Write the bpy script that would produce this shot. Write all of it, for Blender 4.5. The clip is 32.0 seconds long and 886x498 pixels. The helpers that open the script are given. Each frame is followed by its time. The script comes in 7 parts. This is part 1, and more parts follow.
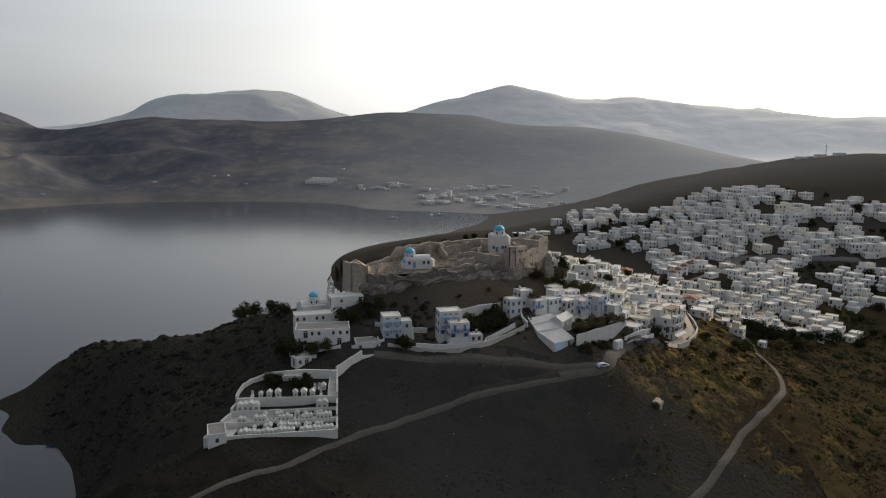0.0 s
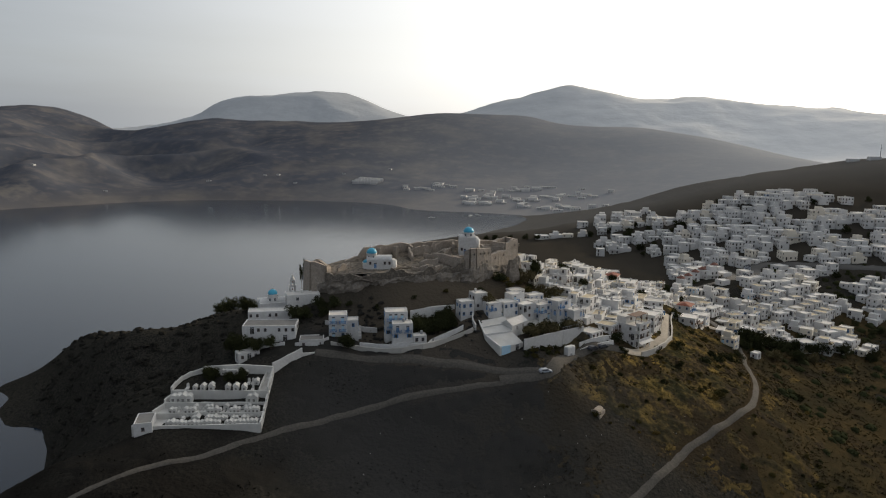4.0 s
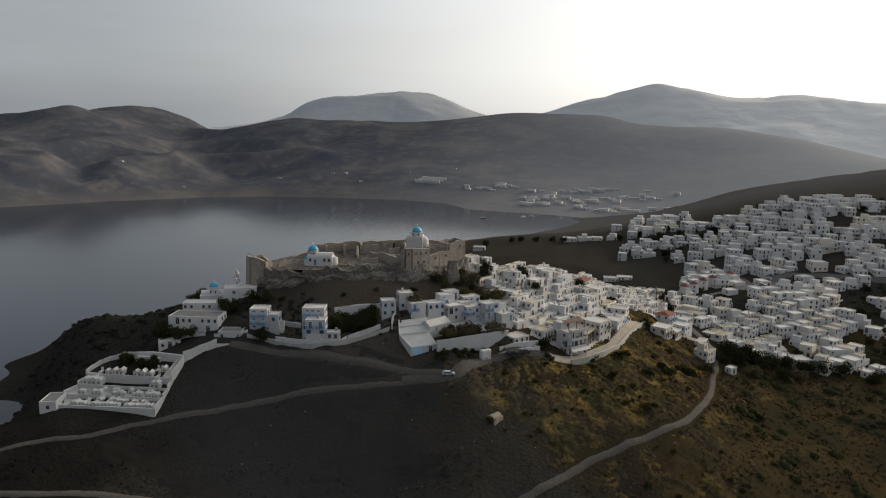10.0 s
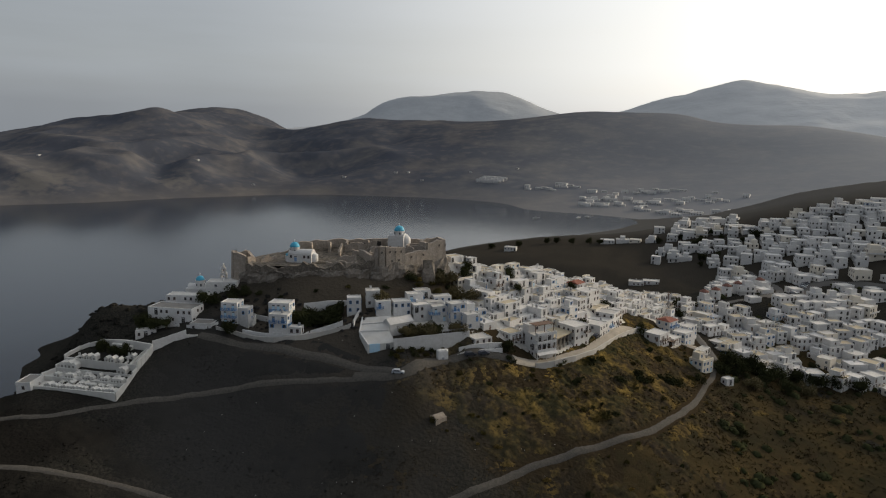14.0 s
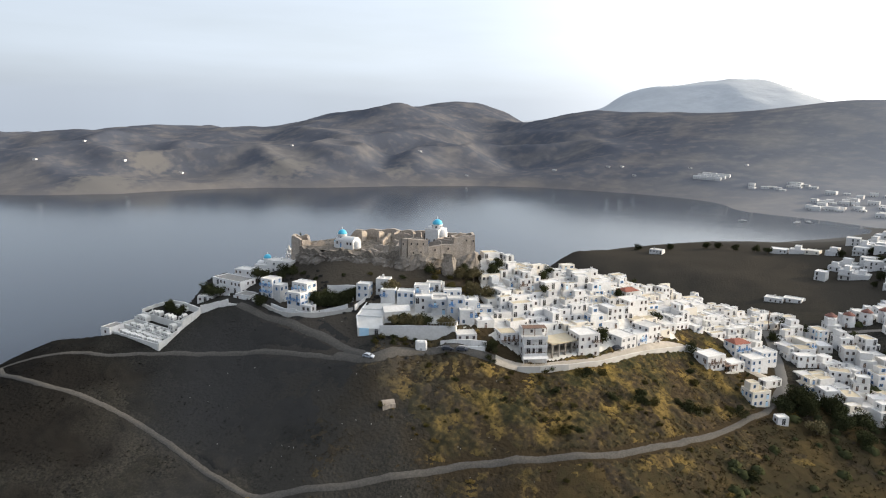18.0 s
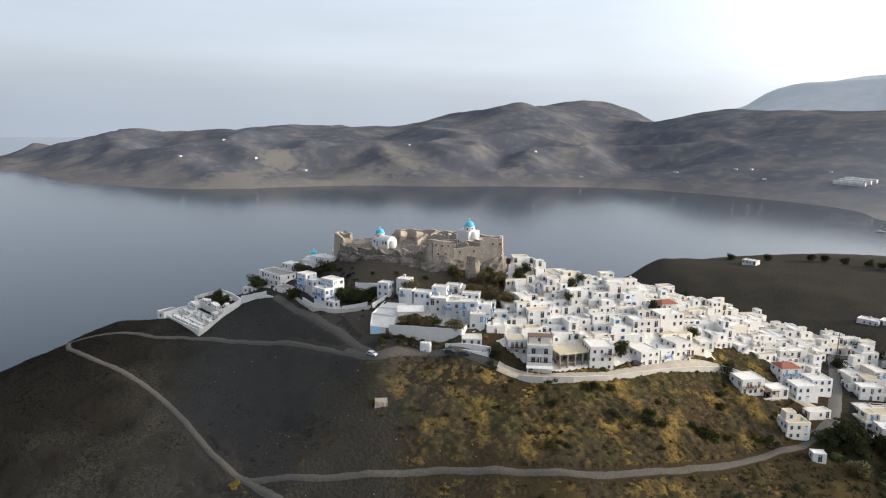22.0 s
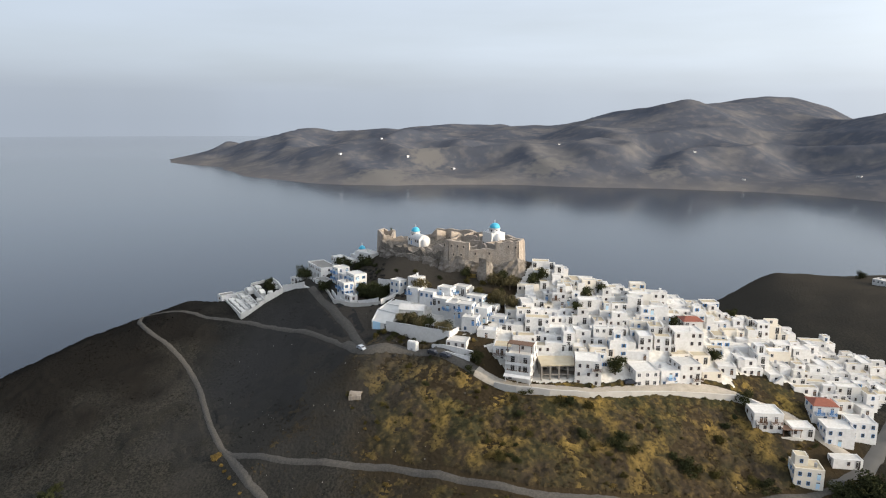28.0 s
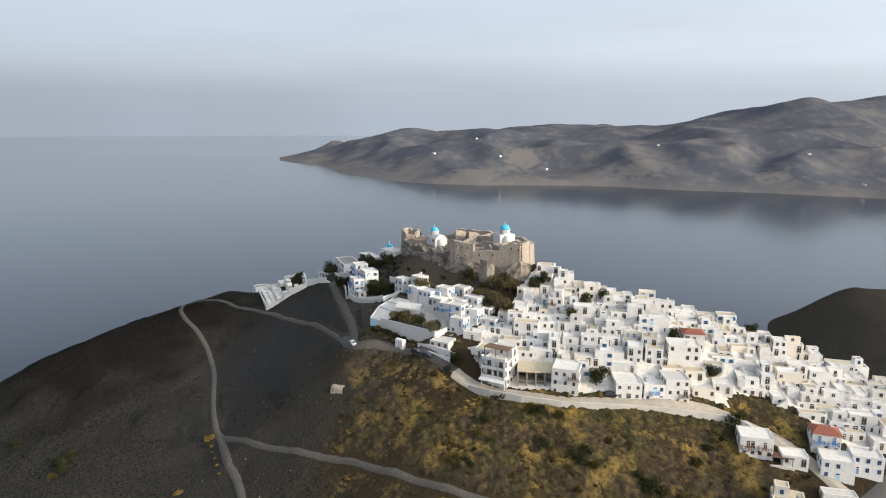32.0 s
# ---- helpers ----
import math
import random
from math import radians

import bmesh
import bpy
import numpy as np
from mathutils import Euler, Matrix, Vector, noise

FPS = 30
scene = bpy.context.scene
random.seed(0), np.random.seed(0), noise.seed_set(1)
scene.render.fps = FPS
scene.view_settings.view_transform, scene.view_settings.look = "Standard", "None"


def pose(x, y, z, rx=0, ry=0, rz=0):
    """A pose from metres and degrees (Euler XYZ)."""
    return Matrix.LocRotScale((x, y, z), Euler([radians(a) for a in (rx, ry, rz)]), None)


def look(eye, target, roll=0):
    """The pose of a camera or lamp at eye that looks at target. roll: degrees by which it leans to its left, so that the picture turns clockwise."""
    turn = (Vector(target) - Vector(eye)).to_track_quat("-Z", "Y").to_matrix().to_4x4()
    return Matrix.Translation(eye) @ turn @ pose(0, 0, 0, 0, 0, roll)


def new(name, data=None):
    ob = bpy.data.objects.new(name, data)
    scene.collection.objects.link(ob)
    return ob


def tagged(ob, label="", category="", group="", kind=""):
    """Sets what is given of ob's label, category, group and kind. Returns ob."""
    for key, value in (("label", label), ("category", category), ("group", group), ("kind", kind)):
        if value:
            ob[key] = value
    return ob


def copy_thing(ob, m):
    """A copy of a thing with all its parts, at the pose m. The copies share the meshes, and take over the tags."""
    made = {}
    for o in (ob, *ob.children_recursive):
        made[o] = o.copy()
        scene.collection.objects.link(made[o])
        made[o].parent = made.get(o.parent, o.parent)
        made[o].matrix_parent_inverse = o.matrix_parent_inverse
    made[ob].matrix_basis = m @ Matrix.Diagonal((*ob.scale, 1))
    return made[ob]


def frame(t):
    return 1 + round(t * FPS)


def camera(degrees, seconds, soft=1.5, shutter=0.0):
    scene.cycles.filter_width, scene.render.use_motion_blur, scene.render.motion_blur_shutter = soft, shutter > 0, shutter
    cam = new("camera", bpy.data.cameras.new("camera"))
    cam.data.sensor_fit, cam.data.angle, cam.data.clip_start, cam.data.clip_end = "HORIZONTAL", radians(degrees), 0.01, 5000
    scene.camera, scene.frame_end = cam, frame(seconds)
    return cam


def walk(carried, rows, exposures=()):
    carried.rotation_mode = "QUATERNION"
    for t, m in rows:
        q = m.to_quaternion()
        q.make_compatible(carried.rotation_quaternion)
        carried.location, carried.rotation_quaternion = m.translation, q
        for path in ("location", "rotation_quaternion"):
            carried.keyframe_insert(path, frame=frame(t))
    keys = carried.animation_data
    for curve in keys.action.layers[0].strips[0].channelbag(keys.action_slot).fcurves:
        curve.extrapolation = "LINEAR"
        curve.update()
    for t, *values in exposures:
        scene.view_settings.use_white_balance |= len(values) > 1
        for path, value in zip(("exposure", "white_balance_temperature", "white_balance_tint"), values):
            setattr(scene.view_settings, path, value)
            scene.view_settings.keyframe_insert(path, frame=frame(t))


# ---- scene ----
cam = camera(68.0, 32.0, soft=1.15)
# seconds, eye, pitch, heading (to the left of +y), lean
PATH = [
    (0, (2.49, -1.55, 117.81), -9.49, 1.38, 0.76),
    (1, (12.44, -1.42, 118.12), -9.51, 2.81, 0.79),
    (2, (22.26, -1.18, 118.42), -9.52, 3.84, 0.70),
    (3, (32.19, -0.53, 118.73), -9.52, 5.38, 0.71),
    (3.5, (36.95, 0.03, 118.74), -9.51, 6.17, 0.79),
    (5.5, (56.29, 2.80, 118.79), -9.55, 9.34, 0.88),
    (6, (60.78, 3.63, 118.80), -9.54, 10.03, 0.98),
    (7, (70.55, 5.60, 119.01), -9.63, 11.44, 0.95),
    (8, (80.17, 7.53, 119.23), -9.62, 12.64, 0.98),
    (9, (90.06, 9.88, 119.44), -9.60, 13.84, 1.00),
    (10, (99.75, 11.75, 119.79), -9.67, 14.89, 1.05),
    (11, (109.57, 13.86, 120.15), -9.63, 16.03, 1.00),
    (12, (118.69, 16.98, 120.30), -9.71, 17.37, 1.01),
    (13, (128.06, 20.61, 120.44), -9.74, 19.42, 1.11),
    (13.5, (132.80, 22.25, 120.44), -9.78, 20.54, 1.02),
    (13.9, (136.59, 23.56, 120.44), -9.81, 21.43, 0.94),
    (14.5, (153.58, 32.18, 121.04), -10.03, 25.50, 0.87),
    (15.1, (173.08, 42.08, 121.73), -10.27, 30.16, 0.79),
    (15.6, (189.43, 50.39, 122.31), -10.48, 34.07, 0.72),
    (16, (199.50, 55.49, 122.67), -10.61, 36.48, 0.67),
    (17, (207.83, 61.88, 123.07), -10.73, 39.93, 0.69),
    (18, (215.73, 68.87, 123.47), -10.81, 43.60, 0.77),
    (19, (223.09, 76.31, 123.87), -10.86, 47.06, 0.78),
    (20, (230.02, 84.60, 124.18), -10.96, 50.50, 0.65),
    (21, (236.37, 93.11, 124.49), -10.99, 52.64, 0.64),
    (22, (242.58, 101.75, 124.86), -11.00, 55.09, 0.67),
    (23, (248.31, 110.46, 125.23), -11.09, 57.65, 0.61),
    (24, (253.75, 119.25, 125.36), -11.10, 60.12, 0.60),
    (25, (258.97, 128.34, 125.49), -11.10, 62.67, 0.59),
    (25.5, (261.16, 133.19, 125.54), -11.12, 63.90, 0.56),
    (27.5, (269.01, 152.94, 125.72), -11.12, 68.99, 0.40),
    (28, (270.73, 158.12, 125.77), -11.21, 70.31, 0.36),
    (29, (273.90, 168.10, 125.74), -11.18, 72.83, 0.38),
    (30, (276.71, 177.97, 125.71), -11.25, 75.14, 0.44),
    (31, (279.25, 188.44, 125.89), -11.32, 77.51, 0.35),
    (32, (281.49, 198.71, 126.07), -11.27, 79.97, 0.27),
]
EXPOSURE = [(0.0, -0.60, 6880, 10), (13.5, -0.84, 6880, 10), (15.0, -0.6, 6800, 10), (15.9, 0.43, 6530, 10), (19.0, 0.36, 6530, 10), (32.0, 0.27, 6530, 10)]
walk(cam, [(t, pose(*eye, 90 + pitch, 0, yaw) @ pose(0, 0, 0, 0, 0, roll)) for t, eye, pitch, yaw, roll in PATH], EXPOSURE)

# ---- light: a low hazy sun over the far hills ----
SUN_AZ, SUN_EL = 39.0, 17.0  # degrees right of +y, and above the horizon
world = bpy.data.worlds.new("sky")
scene.world = world
world.use_nodes = True
wn, wl = world.node_tree.nodes, world.node_tree.links
sky = wn.new("ShaderNodeTexSky")
sky.sky_type, sky.sun_disc = "NISHITA", False
sky.sun_elevation, sky.sun_rotation = radians(SUN_EL), radians(SUN_AZ)
sky.air_density, sky.dust_density, sky.ozone_density, sky.altitude = 1.0, 3.5, 1.2, 120
way, parts_, keep, joined = wn.new("ShaderNodeTexCoord"), wn.new("ShaderNodeSeparateXYZ"), wn.new("ShaderNodeMath"), wn.new("ShaderNodeCombineXYZ")
keep.operation, keep.inputs[1].default_value = "MAXIMUM", 0.035  # the sea haze goes on below the horizon
wl.new(way.outputs["Generated"], parts_.inputs[0])
wl.new(parts_.outputs[2], keep.inputs[0])
wl.new(parts_.outputs[0], joined.inputs[0])
wl.new(parts_.outputs[1], joined.inputs[1])
wl.new(keep.outputs[0], joined.inputs[2])
wl.new(joined.outputs[0], sky.inputs[0])
pale, streak, thin, cloud = wn.new("ShaderNodeHueSaturation"), wn.new("ShaderNodeTexNoise"), wn.new("ShaderNodeMapRange"), wn.new("ShaderNodeMix")
pale.inputs["Saturation"].default_value, pale.inputs["Value"].default_value = 0.45, 1.0
wl.new(sky.outputs[0], pale.inputs["Color"])
stretch = wn.new("ShaderNodeMapping")
stretch.inputs["Scale"].default_value = (1.2, 1.2, 9.0)
wl.new(joined.outputs[0], stretch.inputs[0])
wl.new(stretch.outputs[0], streak.inputs["Vector"])
streak.inputs["Scale"].default_value, streak.inputs["Detail"].default_value = 1.6, 6
thin.inputs[1].default_value, thin.inputs[2].default_value, thin.inputs[3].default_value, thin.inputs[4].default_value = 0.32, 0.72, 0.38, 0.55
wl.new(streak.outputs[0], thin.inputs[0])
cloud.data_type = "RGBA"
cloud.inputs["B"].default_value = (5.3, 6.0, 7.0, 1)  # thin bright veil of high cloud
wl.new(pale.outputs[0], cloud.inputs["A"])
wl.new(thin.outputs[0], cloud.inputs["Factor"])
bank, dim = wn.new("ShaderNodeMapRange"), wn.new("ShaderNodeMix")  # grey haze bank low over the sea
bank.inputs[2].default_value, bank.inputs[3].default_value = 0.10, 0.34
bank.inputs[4].default_value = 0.0
wl.new(parts_.outputs[2], bank.inputs[0])
dim.data_type = "RGBA"
dim.inputs["B"].default_value = (1.9, 2.25, 2.8, 1)
wl.new(bank.outputs[0], dim.inputs["Factor"])
wl.new(cloud.outputs["Result"], dim.inputs["A"])
# wide bright aureole of the sun in the hazy air
az, el = radians(SUN_AZ), radians(SUN_EL)
near_sun, halo, glow = wn.new("ShaderNodeVectorMath"), wn.new("ShaderNodeMapRange"), wn.new("ShaderNodeMix")
near_sun.operation = "DOT_PRODUCT"
near_sun.inputs[1].default_value = (math.sin(az) * math.cos(el), math.cos(az) * math.cos(el), math.sin(el))
wl.new(way.outputs["Generated"], near_sun.inputs[0])
halo.interpolation_type = "SMOOTHSTEP"
halo.inputs[1].default_value, halo.inputs[2].default_value = 0.15, 1.05
wl.new(near_sun.outputs["Value"], halo.inputs[0])
glow.data_type, glow.blend_type = "RGBA", "ADD"
glow.inputs["B"].default_value = (6.6, 6.5, 6.2, 1)
wl.new(halo.outputs[0], glow.inputs["Factor"])
wl.new(dim.outputs["Result"], glow.inputs["A"])
# the hazy sky is dimmer away from the sun
fall, shade = wn.new("ShaderNodeMapRange"), wn.new("ShaderNodeMix")
fall.inputs[1].default_value, fall.inputs[2].default_value = -0.95, 0.1
wl.new(near_sun.outputs["Value"], fall.inputs[0])
blue = wn.new("ShaderNodeMix")  # and clearer blue there
blue.data_type = "RGBA"
blue.inputs["A"].default_value, blue.inputs["B"].default_value = (0.60, 0.618, 0.655, 1), (1, 1, 1, 1)
wl.new(fall.outputs[0], blue.inputs["Factor"])
shade.data_type, shade.blend_type = "RGBA", "MULTIPLY"
shade.inputs["Factor"].default_value = 1.0
wl.new(glow.outputs["Result"], shade.inputs["A"])
wl.new(blue.outputs["Result"], shade.inputs["B"])
wn["Background"].inputs["Strength"].default_value = 0.168
wl.new(shade.outputs["Result"], wn["Background"].inputs["Color"])

sun = new("sun", bpy.data.lights.new("sun", "SUN"))
sun.data.energy, sun.data.angle, sun.data.color = 3.6, radians(2.5), (1.0, 0.84, 0.62)
sun.matrix_world = look((0, 0, 300), (-math.sin(az) * math.cos(el), -math.cos(az) * math.cos(el), 300 - math.sin(el)))

# ---- materials ----
def material(name, color, rough=0.9, spots=(), bump=0.0, bump_scale=1.0, metal=0.0, per_object=0.0, spec=0.3):
    """A matt or glossy surface. spots: (colour, scale per metre, amount, sharpness, rarity above 0.5) layers of stains over the base colour."""
    m = bpy.data.materials.new(name)
    m.use_nodes = True
    n, l = m.node_tree.nodes, m.node_tree.links
    b = n["Principled BSDF"]
    b.inputs["Roughness"].default_value, b.inputs["Metallic"].default_value = rough, metal
    b.inputs["Specular IOR Level"].default_value = spec
    b.inputs["Base Color"].default_value = (*color, 1)
    geo = n.new("ShaderNodeNewGeometry")
    out = None
    for tint, size, amount, sharp, *rare in spots:
        tex = n.new("ShaderNodeTexNoise")
        tex.inputs["Scale"].default_value, tex.inputs["Detail"].default_value = size, 5
        l.new(geo.outputs["Position"], tex.inputs["Vector"])
        ramp = n.new("ShaderNodeMapRange")
        mid = rare[0] if rare else 0.5
        ramp.inputs[1].default_value, ramp.inputs[2].default_value = mid - 0.5 * sharp, mid + 0.5 * sharp
        ramp.inputs[4].default_value = amount
        l.new(tex.outputs[0], ramp.inputs[0])
        mix = n.new("ShaderNodeMix")
        mix.data_type = "RGBA"
        mix.inputs["A"].default_value, mix.inputs["B"].default_value = (*color, 1), (*tint, 1)
        if out:
            l.new(out, mix.inputs["A"])
        l.new(ramp.outputs[0], mix.inputs["Factor"])
        out = mix.outputs["Result"]
    if per_object:
        info = n.new("ShaderNodeObjectInfo")
        span = n.new("ShaderNodeMapRange")
        span.inputs[3].default_value, span.inputs[4].default_value = 1 - per_object, 1 + per_object * 0.4
        l.new(info.outputs["Random"], span.inputs[0])
        hsv = n.new("ShaderNodeHueSaturation")
        hsv.inputs["Color"].default_value = (*color, 1)
        if out:
            l.new(out, hsv.inputs["Color"])
        l.new(span.outputs[0], hsv.inputs["Value"])
        out = hsv.outputs[0]
    if out:
        l.new(out, b.inputs["Base Color"])
    if bump:
        tex = n.new("ShaderNodeTexNoise")
        tex.inputs["Scale"].default_value, tex.inputs["Detail"].default_value = bump_scale, 6
        l.new(geo.outputs["Position"], tex.inputs["Vector"])
        bm_ = n.new("ShaderNodeBump")
        bm_.inputs["Strength"].default_value, bm_.inputs["Distance"].default_value = 1.0, bump
        l.new(tex.outputs[0], bm_.inputs["Height"])
        l.new(bm_.outputs[0], b.inputs["Normal"])
    return m


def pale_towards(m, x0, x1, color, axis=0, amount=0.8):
    """Blends the base colour to another from x0 to x1 along an axis, for ground cover and haze tints."""
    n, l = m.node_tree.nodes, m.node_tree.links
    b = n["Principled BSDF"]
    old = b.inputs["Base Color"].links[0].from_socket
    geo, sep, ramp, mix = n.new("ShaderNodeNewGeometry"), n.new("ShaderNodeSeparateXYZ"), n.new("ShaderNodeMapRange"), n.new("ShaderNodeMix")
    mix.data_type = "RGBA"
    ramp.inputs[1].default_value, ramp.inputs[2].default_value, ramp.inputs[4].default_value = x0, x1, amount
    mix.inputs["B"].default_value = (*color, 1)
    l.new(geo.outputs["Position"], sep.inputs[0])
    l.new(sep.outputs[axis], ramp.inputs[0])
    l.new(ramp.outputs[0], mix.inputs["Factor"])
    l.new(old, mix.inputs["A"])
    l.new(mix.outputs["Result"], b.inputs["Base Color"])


WHITE = material("whitewash", (0.66, 0.655, 0.65), 0.9, [((0.56, 0.55, 0.535), 0.22, 0.6, 0.45), ((0.45, 0.435, 0.41), 1.3, 0.35, 0.22)], 0.02, 3, per_object=0.18)
CREAM = material("cream_plaster", (0.67, 0.63, 0.56), 0.9, [((0.64, 0.57, 0.46), 0.3, 0.5, 0.5), ((0.55, 0.5, 0.42), 1.8, 0.3, 0.25)], 0.02, 3, per_object=0.12)
GREYWALL = material("weathered_plaster", (0.60, 0.59, 0.56), 0.95, [((0.45, 0.43, 0.4), 0.4, 0.6, 0.4)], 0.03, 2, per_object=0.12)
ROOF = material("roof_screed", (0.58, 0.56, 0.525), 0.95, [((0.44, 0.42, 0.39), 0.35, 0.7, 0.4), ((0.75, 0.74, 0.72), 1.3, 0.4, 0.3)], 0.02, 3, per_object=0.2)
GREYROOF = material("grey_roof_felt", (0.21, 0.20, 0.185), 0.95, [((0.14, 0.135, 0.125), 0.3, 0.7, 0.35), ((0.28, 0.27, 0.25), 1.2, 0.4, 0.3)], 0.02, 3)
OCHRE = material("ochre_roof", (0.47, 0.41, 0.30), 0.95, [((0.36, 0.30, 0.21), 0.5, 0.6, 0.4)], 0.02, 3, per_object=0.15)
TILE = material("clay_tile", (0.25, 0.085, 0.055), 0.85, [((0.16, 0.06, 0.042), 0.9, 0.6, 0.4)], 0.03, 6)
BLUE = material("blue_paint", (0.075, 0.19, 0.40), 0.55, [((0.12, 0.27, 0.48), 1.5, 0.5, 0.4)], per_object=0.25)
DOMEBLUE = material("dome_blue", (0.045, 0.33, 0.5), 0.45, [((0.08, 0.42, 0.58), 0.8, 0.6, 0.5)], 0.02, 2)
PALEBLUE = material("pale_blue_paint", (0.36, 0.58, 0.74), 0.7, [((0.55, 0.7, 0.8), 0.7, 0.5, 0.4)])
BROWN = material("stained_wood", (0.14, 0.08, 0.05), 0.7, [((0.08, 0.05, 0.035), 2, 0.6, 0.4)], per_object=0.3)
GLASS = material("window_glass", (0.045, 0.05, 0.06), 0.15, [((0.06, 0.065, 0.075), 0.8, 0.6, 0.4)], spec=0.5)
DARK = material("dark_opening", (0.035, 0.033, 0.032), 0.9, [((0.06, 0.055, 0.05), 1.5, 0.6, 0.4)])
STONE = material("castle_stone", (0.335, 0.280, 0.230), 0.95, [((0.25, 0.21, 0.175), 0.16, 0.7, 0.35), ((0.43, 0.385, 0.335), 0.7, 0.6, 0.3), ((0.17, 0.145, 0.12), 2.2, 0.5, 0.22)], 0.10, 1.6)
ROCK = material("cliff_rock", (0.205, 0.178, 0.150), 0.95, [((0.125, 0.107, 0.09), 0.10, 0.6, 0.35), ((0.29, 0.262, 0.23), 0.4, 0.5, 0.25), ((0.085, 0.072, 0.06), 1.3, 0.5, 0.25)], 0.3, 0.7)
DIRT = material("dirt_track", (0.070, 0.065, 0.058), 0.97, [((0.055, 0.051, 0.046), 0.25, 0.7, 0.4), ((0.13, 0.12, 0.105), 1.5, 0.4, 0.3)], 0.05, 2, spec=0.1)
ASPHALT = material("asphalt", (0.085, 0.083, 0.080), 0.95, [((0.07, 0.068, 0.065), 0.25, 0.6, 0.4)], 0.02, 3)
CONCRETE = material("pale_concrete", (0.46, 0.44, 0.41), 0.95, [((0.33, 0.315, 0.29), 0.4, 0.6, 0.4)], 0.03, 2)
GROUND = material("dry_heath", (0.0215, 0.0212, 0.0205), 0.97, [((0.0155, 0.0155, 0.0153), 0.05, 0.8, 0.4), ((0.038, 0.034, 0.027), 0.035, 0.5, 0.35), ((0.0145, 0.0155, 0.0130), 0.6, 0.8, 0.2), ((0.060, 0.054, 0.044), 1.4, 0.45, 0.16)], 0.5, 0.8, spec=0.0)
# haze at the bay head, put into the ground colour
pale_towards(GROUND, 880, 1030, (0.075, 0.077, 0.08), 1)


def heath_patch(m, x, y, radius, color, ragged=45.0):
    """Another base colour round one place, with an uneven edge."""
    n, l = m.node_tree.nodes, m.node_tree.links
    b = n["Principled BSDF"]
    old = b.inputs["Base Color"].links[0].from_socket
    geo, away, noise, edge, ramp, mix = n.new("ShaderNodeNewGeometry"), n.new("ShaderNodeVectorMath"), n.new("ShaderNodeTexNoise"), n.new("ShaderNodeMath"), n.new("ShaderNodeMapRange"), n.new("ShaderNodeMix")
    flat = n.new("ShaderNodeVectorMath")
    flat.operation, flat.inputs[1].default_value = "MULTIPLY", (1, 1, 0)
    away.operation, away.inputs[1].default_value = "DISTANCE", (x, y, 0)
    noise.inputs["Scale"].default_value, noise.inputs["Detail"].default_value = 0.06, 6
    edge.operation, edge.inputs[1].default_value = "MULTIPLY_ADD", ragged * 2
    l.new(geo.outputs["Position"], flat.inputs[0])
    l.new(flat.outputs[0], away.inputs[0])
    l.new(geo.outputs["Position"], noise.inputs["Vector"])
    l.new(noise.outputs[0], edge.inputs[0])
    l.new(away.outputs["Value"], edge.inputs[2])
    ramp.inputs[1].default_value, ramp.inputs[2].default_value = radius + ragged + 18, radius + ragged - 18
    l.new(edge.outputs[0], ramp.inputs[0])
    mix.data_type = "RGBA"
    mix.inputs["B"].default_value = (*color, 1)
    l.new(ramp.outputs[0], mix.inputs["Factor"])
    l.new(old, mix.inputs["A"])
    l.new(mix.outputs["Result"], b.inputs["Base Color"])


heath_patch(GROUND, 14, 190, 44, (0.0365, 0.0355, 0.034), 35.0)
heath_patch(GROUND, 58, 184, 26, (0.040, 0.037, 0.032), 30.0)
heath_patch(GROUND, 10, 238, 30, (0.082, 0.068, 0.052), 15.0)
# darker seaward heath: burnt growth, and lens dimming put into the colour
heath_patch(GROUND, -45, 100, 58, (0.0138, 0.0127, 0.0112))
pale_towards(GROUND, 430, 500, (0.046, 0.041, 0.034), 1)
# mast hill lightened in its colour to imitate haze
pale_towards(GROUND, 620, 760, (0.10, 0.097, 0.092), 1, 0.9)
heath_patch(GROUND, 116, 272, 78, (0.037, 0.028, 0.017))
# bluish air haze is put into the base colour of the hill heath
HILL = material("hazy_coast_heath", (0.070, 0.078, 0.100), 0.97, [((0.100, 0.099, 0.106), 0.0035, 0.6, 0.7), ((0.056, 0.064, 0.083), 0.006, 0.5, 0.6), ((0.19, 0.172, 0.155), 0.009, 0.4, 0.16, 0.57), ((0.20, 0.18, 0.16), 0.035, 0.3, 0.16, 0.58), ((0.052, 0.057, 0.064), 0.06, 0.25, 0.3)], 0.6, 0.06, spec=0.0)
pale_towards(HILL, 22, 2, (0.175, 0.155, 0.135), 2, 0.33)  # bare rock along the shore
for x, y, radius in ((-985, 480, 55), (-1040, 520, 45), (-865, 640, 28), (-930, 815, 40), (-812, 1000, 22), (-1130, 620, 40)):
    heath_patch(HILL, x, y, radius, (0.132, 0.126, 0.122), 75.0)  # bare rocky ground on the spurs
# sunward haze painted in: the hills turn paler towards +x
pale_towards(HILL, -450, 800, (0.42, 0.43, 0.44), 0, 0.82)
# haze stands in the base colour: pale grey mountains, whiter towards +x
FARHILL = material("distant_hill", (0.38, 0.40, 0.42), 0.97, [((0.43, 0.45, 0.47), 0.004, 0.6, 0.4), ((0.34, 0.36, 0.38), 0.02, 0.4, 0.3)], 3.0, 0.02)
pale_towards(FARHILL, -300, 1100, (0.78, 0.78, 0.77))
